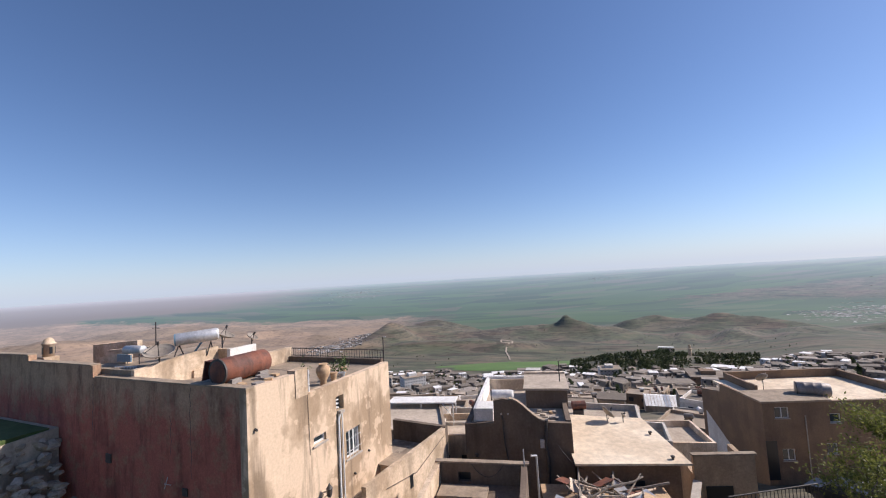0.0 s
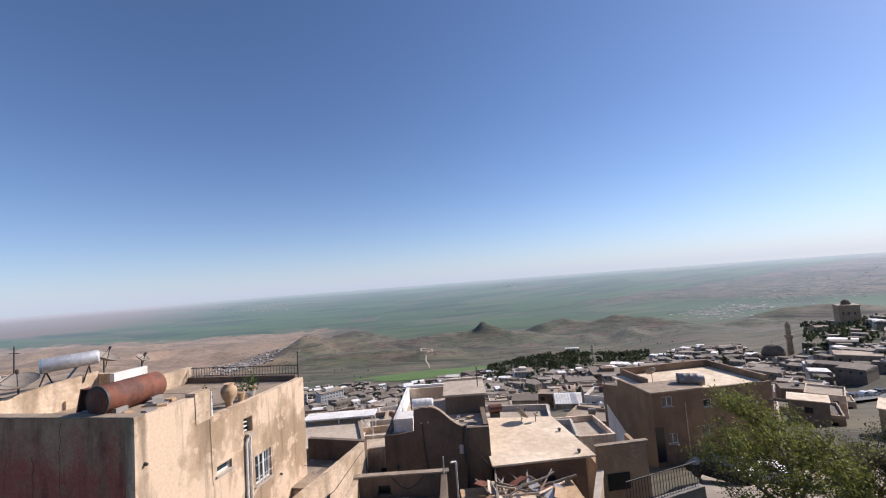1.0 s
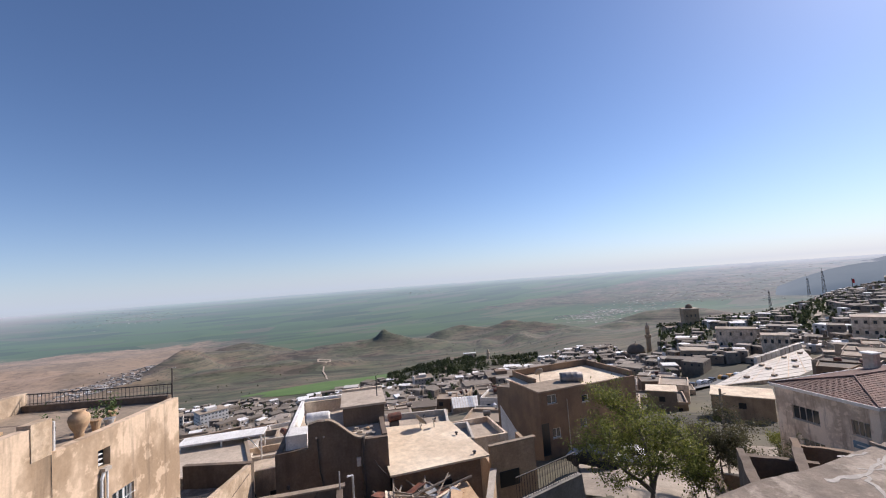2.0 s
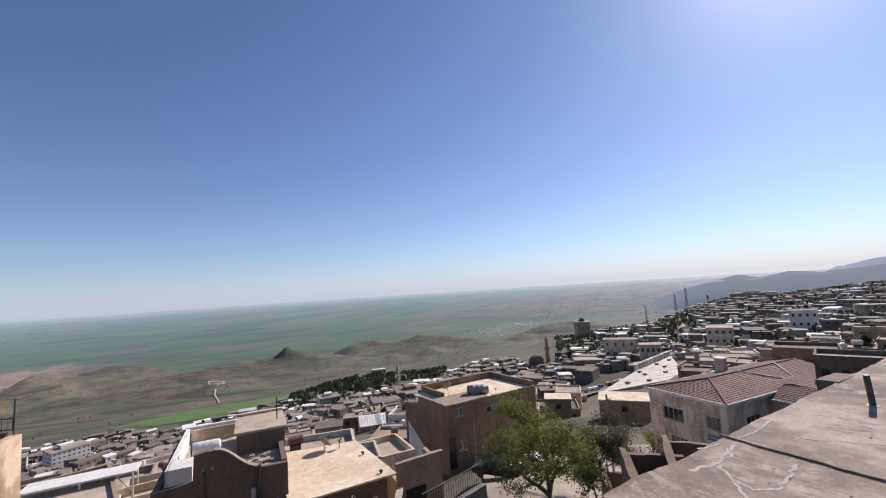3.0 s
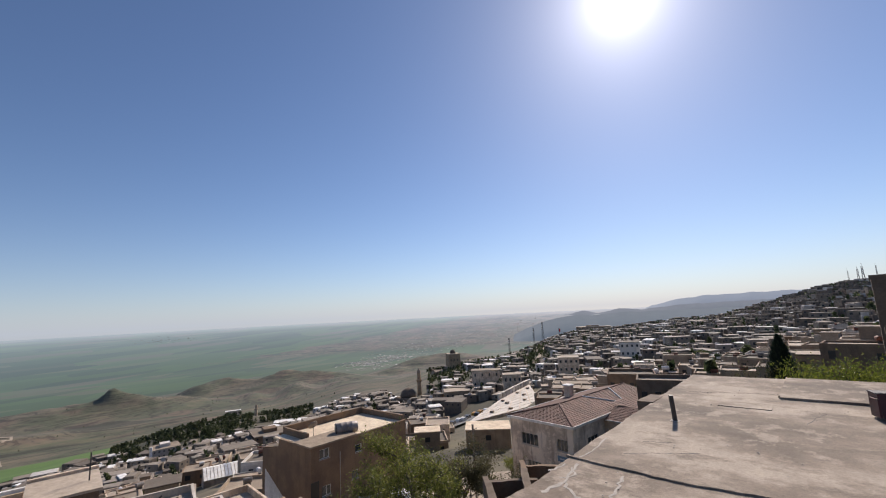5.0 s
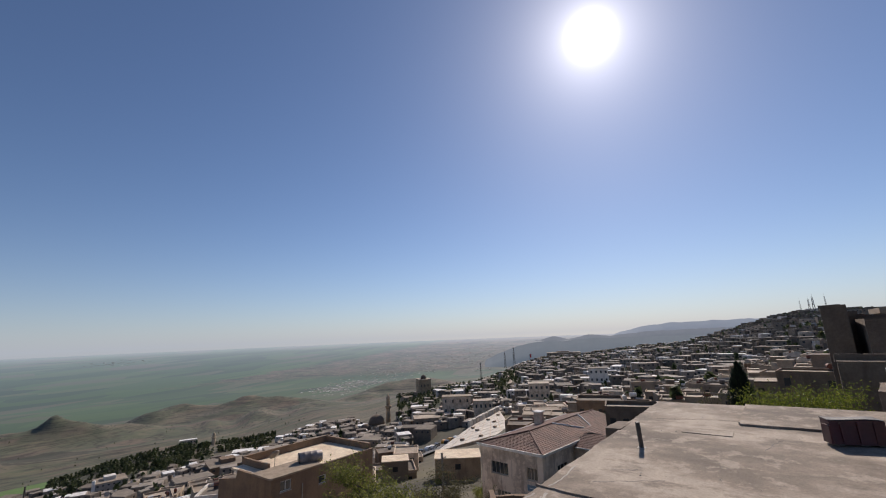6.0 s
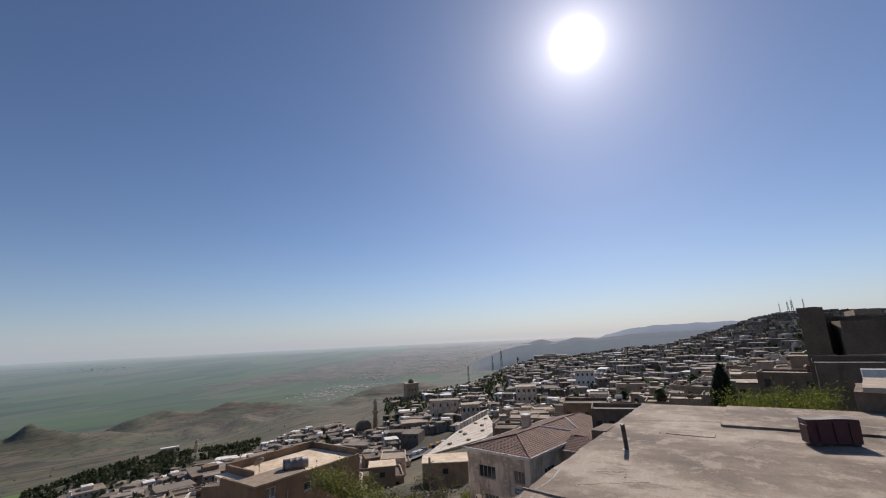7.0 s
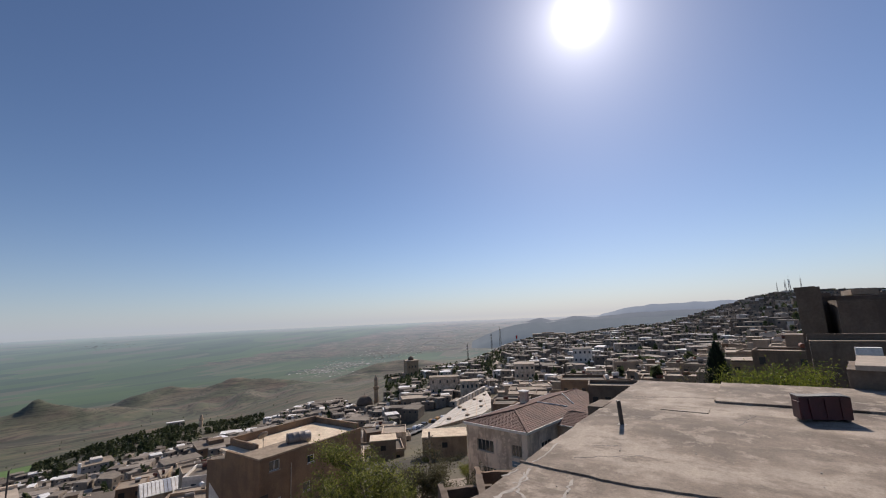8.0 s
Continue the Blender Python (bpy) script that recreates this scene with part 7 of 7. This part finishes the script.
def tree(name, m, height, spread, leaves, leaf, leaf_mat, label, seed, trunk=0.16, fork=0.3, droop=0.0):
    """Tapered trunk, three levels of limbs and many small leaves about the outer twigs."""
    rr = random.Random(seed)
    t = thing(name, m, label, "tree")
    wood, tips = bmesh.new(), []

    def limb(a, d, length, r, level):
        pts, p, v = [a], a.copy(), d.normalized()
        n = 4
        for k in range(n):
            v = (v + Vector((rr.gauss(0, 0.16), rr.gauss(0, 0.16), rr.gauss(0.05, 0.1) - droop * level * 0.1))).normalized()
            p = p + v * length / n
            pts.append(p.copy())
        for k, (q, w) in enumerate(zip(pts, pts[1:])):
            tube(wood, q, w, r * (1 - 0.17 * k), r * (1 - 0.17 * (k + 1)), 7 if level < 2 else 4, False)
        if level < 3:
            for k in range((5, 5, 4)[level]):
                q = pts[rr.randrange(2, 5)] if level else pts[rr.randrange(3, 5)]
                az = rr.uniform(0, 6.283)
                side = Vector((math.cos(az), math.sin(az), rr.uniform(0.1, 0.9) if level == 0 else rr.uniform(-0.3, 0.8)))
                limb(q.copy(), v * 0.45 + side, length * rr.uniform(0.55, 0.8) * (spread if level == 0 else 1), r * 0.5, level + 1)
        if level >= 2:
            tips.extend(pts[1:])
    limb(Vector((0, 0, -0.6)), Vector((rr.gauss(0, 0.06), rr.gauss(0, 0.06), 1)), height * fork, trunk, 0)
    part("trunk", wood, M_BARK, t)
    verts, faces = [], []
    for _ in range(leaves):
        c = rr.choice(tips) + Vector((rr.gauss(0, 0.17), rr.gauss(0, 0.17), rr.gauss(0, 0.17)))
        u = Vector((rr.gauss(0, 1), rr.gauss(0, 1), rr.gauss(-0.3, 1))).normalized()
        w = u.cross(Vector((rr.gauss(0, 1), rr.gauss(0, 1), rr.gauss(0, 1)))).normalized()
        s = leaf * rr.uniform(0.6, 1.3)
        o = len(verts)
        verts += [c - u * s, c + w * s * 0.45, c + u * s, c - w * s * 0.45]
        faces.append((o, o + 1, o + 2, o + 3))
    me = bpy.data.meshes.new("crown")
    me.from_pydata(verts, [], faces)
    me.materials.append(leaf_mat)
    ob = new("crown", me)
    ob.parent = t
    return t


def rooted(az, r, top):
    x, y, g = polar(az, r)
    return Matrix.Translation((x, y, g)), top - g


m, h = rooted(48.6, 19.5, -4.0)
tree("tree", m, h * 1.4, 0.74, 19000, 0.055, M_LEAF, "spring green broadleaf tree with open crown", 12, 0.17, 0.42)
m, h = rooted(58.3, 29, -7.4)
tree("tree", m, h * 1.35, 0.9, 18000, 0.06, M_DRYLEAF, "greyish budding tree beside the yard", 3, 0.16, 0.36)
m, h = rooted(61.2, 36, -11.0)
tree("tree", m, h * 1.35, 0.8, 7000, 0.07, M_DRYLEAF, "small dark tree against the pale house", 5, 0.12, 0.36)
m, h = rooted(55.0, 27, -8.6)
tree("tree", m, h * 1.35, 0.8, 6000, 0.07, M_LEAF, "young green tree behind the large one", 9, 0.1, 0.36)


def shrub(m, w, d, h, count, leaf, mat, label, seed):
    rr = random.Random(seed)
    t = thing("shrub", m, label, "shrub")
    ends = []
    for k in range(26):
        a = Vector((rr.uniform(-w, w) * 0.7, rr.uniform(-d, d) * 0.6, -1.0))
        b = a + Vector((rr.gauss(0, 0.35), rr.gauss(0, 0.3), h * rr.uniform(0.65, 1.1) + 1.0))
        stem = bmesh.new()
        tube(stem, a, b, 0.02, 0.006, 4, False)
        part("stem", stem, M_BARK, t)
        ends += [a.lerp(b, f) for f in (0.45, 0.55, 0.65, 0.75, 0.85, 0.95, 1.0)]
    verts, faces = [], []
    for _ in range(count):
        c = rr.choice(ends) + Vector((rr.gauss(0, 0.2), rr.gauss(0, 0.2), rr.gauss(0, 0.14)))
        u = Vector((rr.gauss(0, 0.6), rr.gauss(0, 0.6), rr.gauss(0.4, 0.7))).normalized()
        v = u.cross(Vector((rr.gauss(0, 1), rr.gauss(0, 1), 0.2))).normalized()
        s = leaf * rr.uniform(0.6, 1.3)
        o = len(verts)
        verts += [c - u * s, c + v * s * 0.3, c + u * s, c - v * s * 0.3]
        faces.append((o, o + 1, o + 2, o + 3))
    me = bpy.data.meshes.new("foliage")
    me.from_pydata(verts, [], faces)
    me.materials.append(mat)
    ob = new("foliage", me)
    ob.parent = t
    return t


shrub(heading(*az_at(97.0, 15.2, -4.2), 186), 0.5, 1.35, 2.15, 24000, 0.038, M_WILLOW, "yellow green shrub behind the roof edge", 2)
shrub(heading(*az_at(90.3, 16.5, -4.2), 186), 0.5, 1.0, 2.0, 1800, 0.05, M_DRYLEAF, "thin budding shrub behind the roof edge", 6)

for k, (az, r, top) in enumerate([(55.5, 62, -19), (58, 75, -24), (61.5, 66, -20.5), (50.5, 60, -19.5), (56.5, 95, -29)]):
    m, h = rooted(az, r, top)
    tree("tree", m, h * 1.3, 0.9, 3200, 0.12, M_DRYLEAF if k % 2 else M_LEAF, "scrubby tree among walls below the square", 60 + k, 0.14, 0.36)

cy = thing("cypress", Matrix.Translation(az_at(92.2, 17.5, -7.2)), "narrow dark green cypress tree", "tree")
part("trunk", tubes([((0, 0, -1), (0, 0, 4.5), 0.09)]), M_BARK, cy)
rr = random.Random(15)
verts, faces = [], []
for _ in range(7000):
    f = rr.random()
    rad = 0.5 * (math.sin(min(1, f * 1.25 + 0.25) * math.pi * 0.5)) * (1 - f ** 7) * (1 + 0.25 * noise.noise((f * 9, 0, 0)))
    a = rr.uniform(0, 6.283)
    q = rad * math.sqrt(rr.uniform(0.3, 1.15))
    c = Vector((q * math.cos(a), q * math.sin(a), 0.6 + 5.3 * f))
    u = Vector((0.35 * math.cos(a), 0.35 * math.sin(a), 1)).normalized() * rr.uniform(0.06, 0.14)
    w = Vector((-math.sin(a), math.cos(a), 0)) * 0.03
    o = len(verts)
    verts += [c - u, c + w, c + u, c - w]
    faces.append((o, o + 1, o + 2, o + 3))
me = bpy.data.meshes.new("crown")
me.from_pydata(verts, [], faces)
me.materials.append(M_CYPRESS)
new("crown", me).parent = cy


def ragged_trees(name, places, mat, label):
    """A wood of small conifers and bushes: ragged stacked whorls of needles."""
    rr = random.Random(41)
    verts, faces = [], []
    for x, y, z, h, slim in places:
        for _ in range(34):
            f = rr.random() ** 0.8
            a = rr.uniform(0, 6.283)
            rad = h * slim * (1 - f * 0.85) * rr.uniform(0.3, 1.0)
            c = Vector((x + rad * math.cos(a), y + rad * math.sin(a), z + h * (0.12 + 0.88 * f)))
            s = h * 0.17 * rr.uniform(0.6, 1.3)
            u = Vector((rr.gauss(0, 1), rr.gauss(0, 1), rr.gauss(0, 0.8))).normalized() * s
            w = u.cross(Vector((rr.gauss(0, 1), rr.gauss(0, 1), rr.gauss(0, 1)))).normalized() * s * 0.7
            o = len(verts)
            verts += [c - u, c + w, c + u, c - w]
            faces.append((o, o + 1, o + 2, o + 3))
    me = bpy.data.meshes.new(name)
    me.from_pydata(verts, [], faces)
    me.materials.append(mat)
    return tagged(new(name, me), label, "trees", kind="stuff")


rng = random.Random(55)
wood = []
while len(wood) < 1050:
    az, r = rng.uniform(16, 36.5), K * rng.uniform(205, 345)
    x, y, z = polar(az, r)
    u = ((x - 234) * 0.883 + (y - 477) * 0.469) / 215
    v = (-(x - 234) * 0.469 + (y - 477) * 0.883) / 108
    if u * u + v * v > 1 or noise.noise((x / 32, y / 32, 2)) < 0.0:
        continue
    wood.append((x, y, z - 0.4, rng.uniform(3.2, 7.0), rng.uniform(0.24, 0.4)))
ragged_trees("pine_wood", wood, M_PINE, "dark pine wood on the knoll")
spread = []
for _ in range(3000):
    az, r = rng.uniform(-12, 108), math.sqrt(rng.uniform(60 ** 2, 756 ** 2))
    if town_spot(az, r) and rng.random() < 0.75:
        x, y, z = polar(az, r)
        if not any((x - bx) ** 2 + (y - by) ** 2 < (br + 2) ** 2 for bx, by, br in BUSY):
            spread.append((x, y, z - 0.3, rng.uniform(3, 7), rng.choice((0.18, 0.3, 0.45))))
for k in range(16):
    x, y, z = polar(51.3 + k * 0.17, K * 326 + k)
    spread.append((x, y, max(z, -79.5) - 0.3, rng.uniform(4.5, 6.5), 0.26))
for k in range(1500):
    az = rng.uniform(60, 104) if k < 700 else rng.uniform(51.5, 69)
    r = K * (rng.uniform(330, 560) if k < 700 else rng.uniform(180, 470))
    x, y, z = polar(az, r)
    spread.append((x, y, z - 0.3, rng.uniform(3, 6.5), rng.choice((0.3, 0.45))))
ragged_trees("town_trees", spread, M_PINE, "dark trees scattered among the houses")
bushes = []
for _ in range(500):
    az, r = rng.uniform(-48, 40), K * rng.uniform(330, 900)
    x, y, z = polar(az, r)
    if noise.noise((x / 110, y / 110, 8)) > 0.0:
        bushes.append((x, y, z - 0.3, rng.uniform(1.6, 3.6), 0.5))
ragged_trees("hill_bushes", bushes, M_PINE, "dark scrub dotted over the hills")
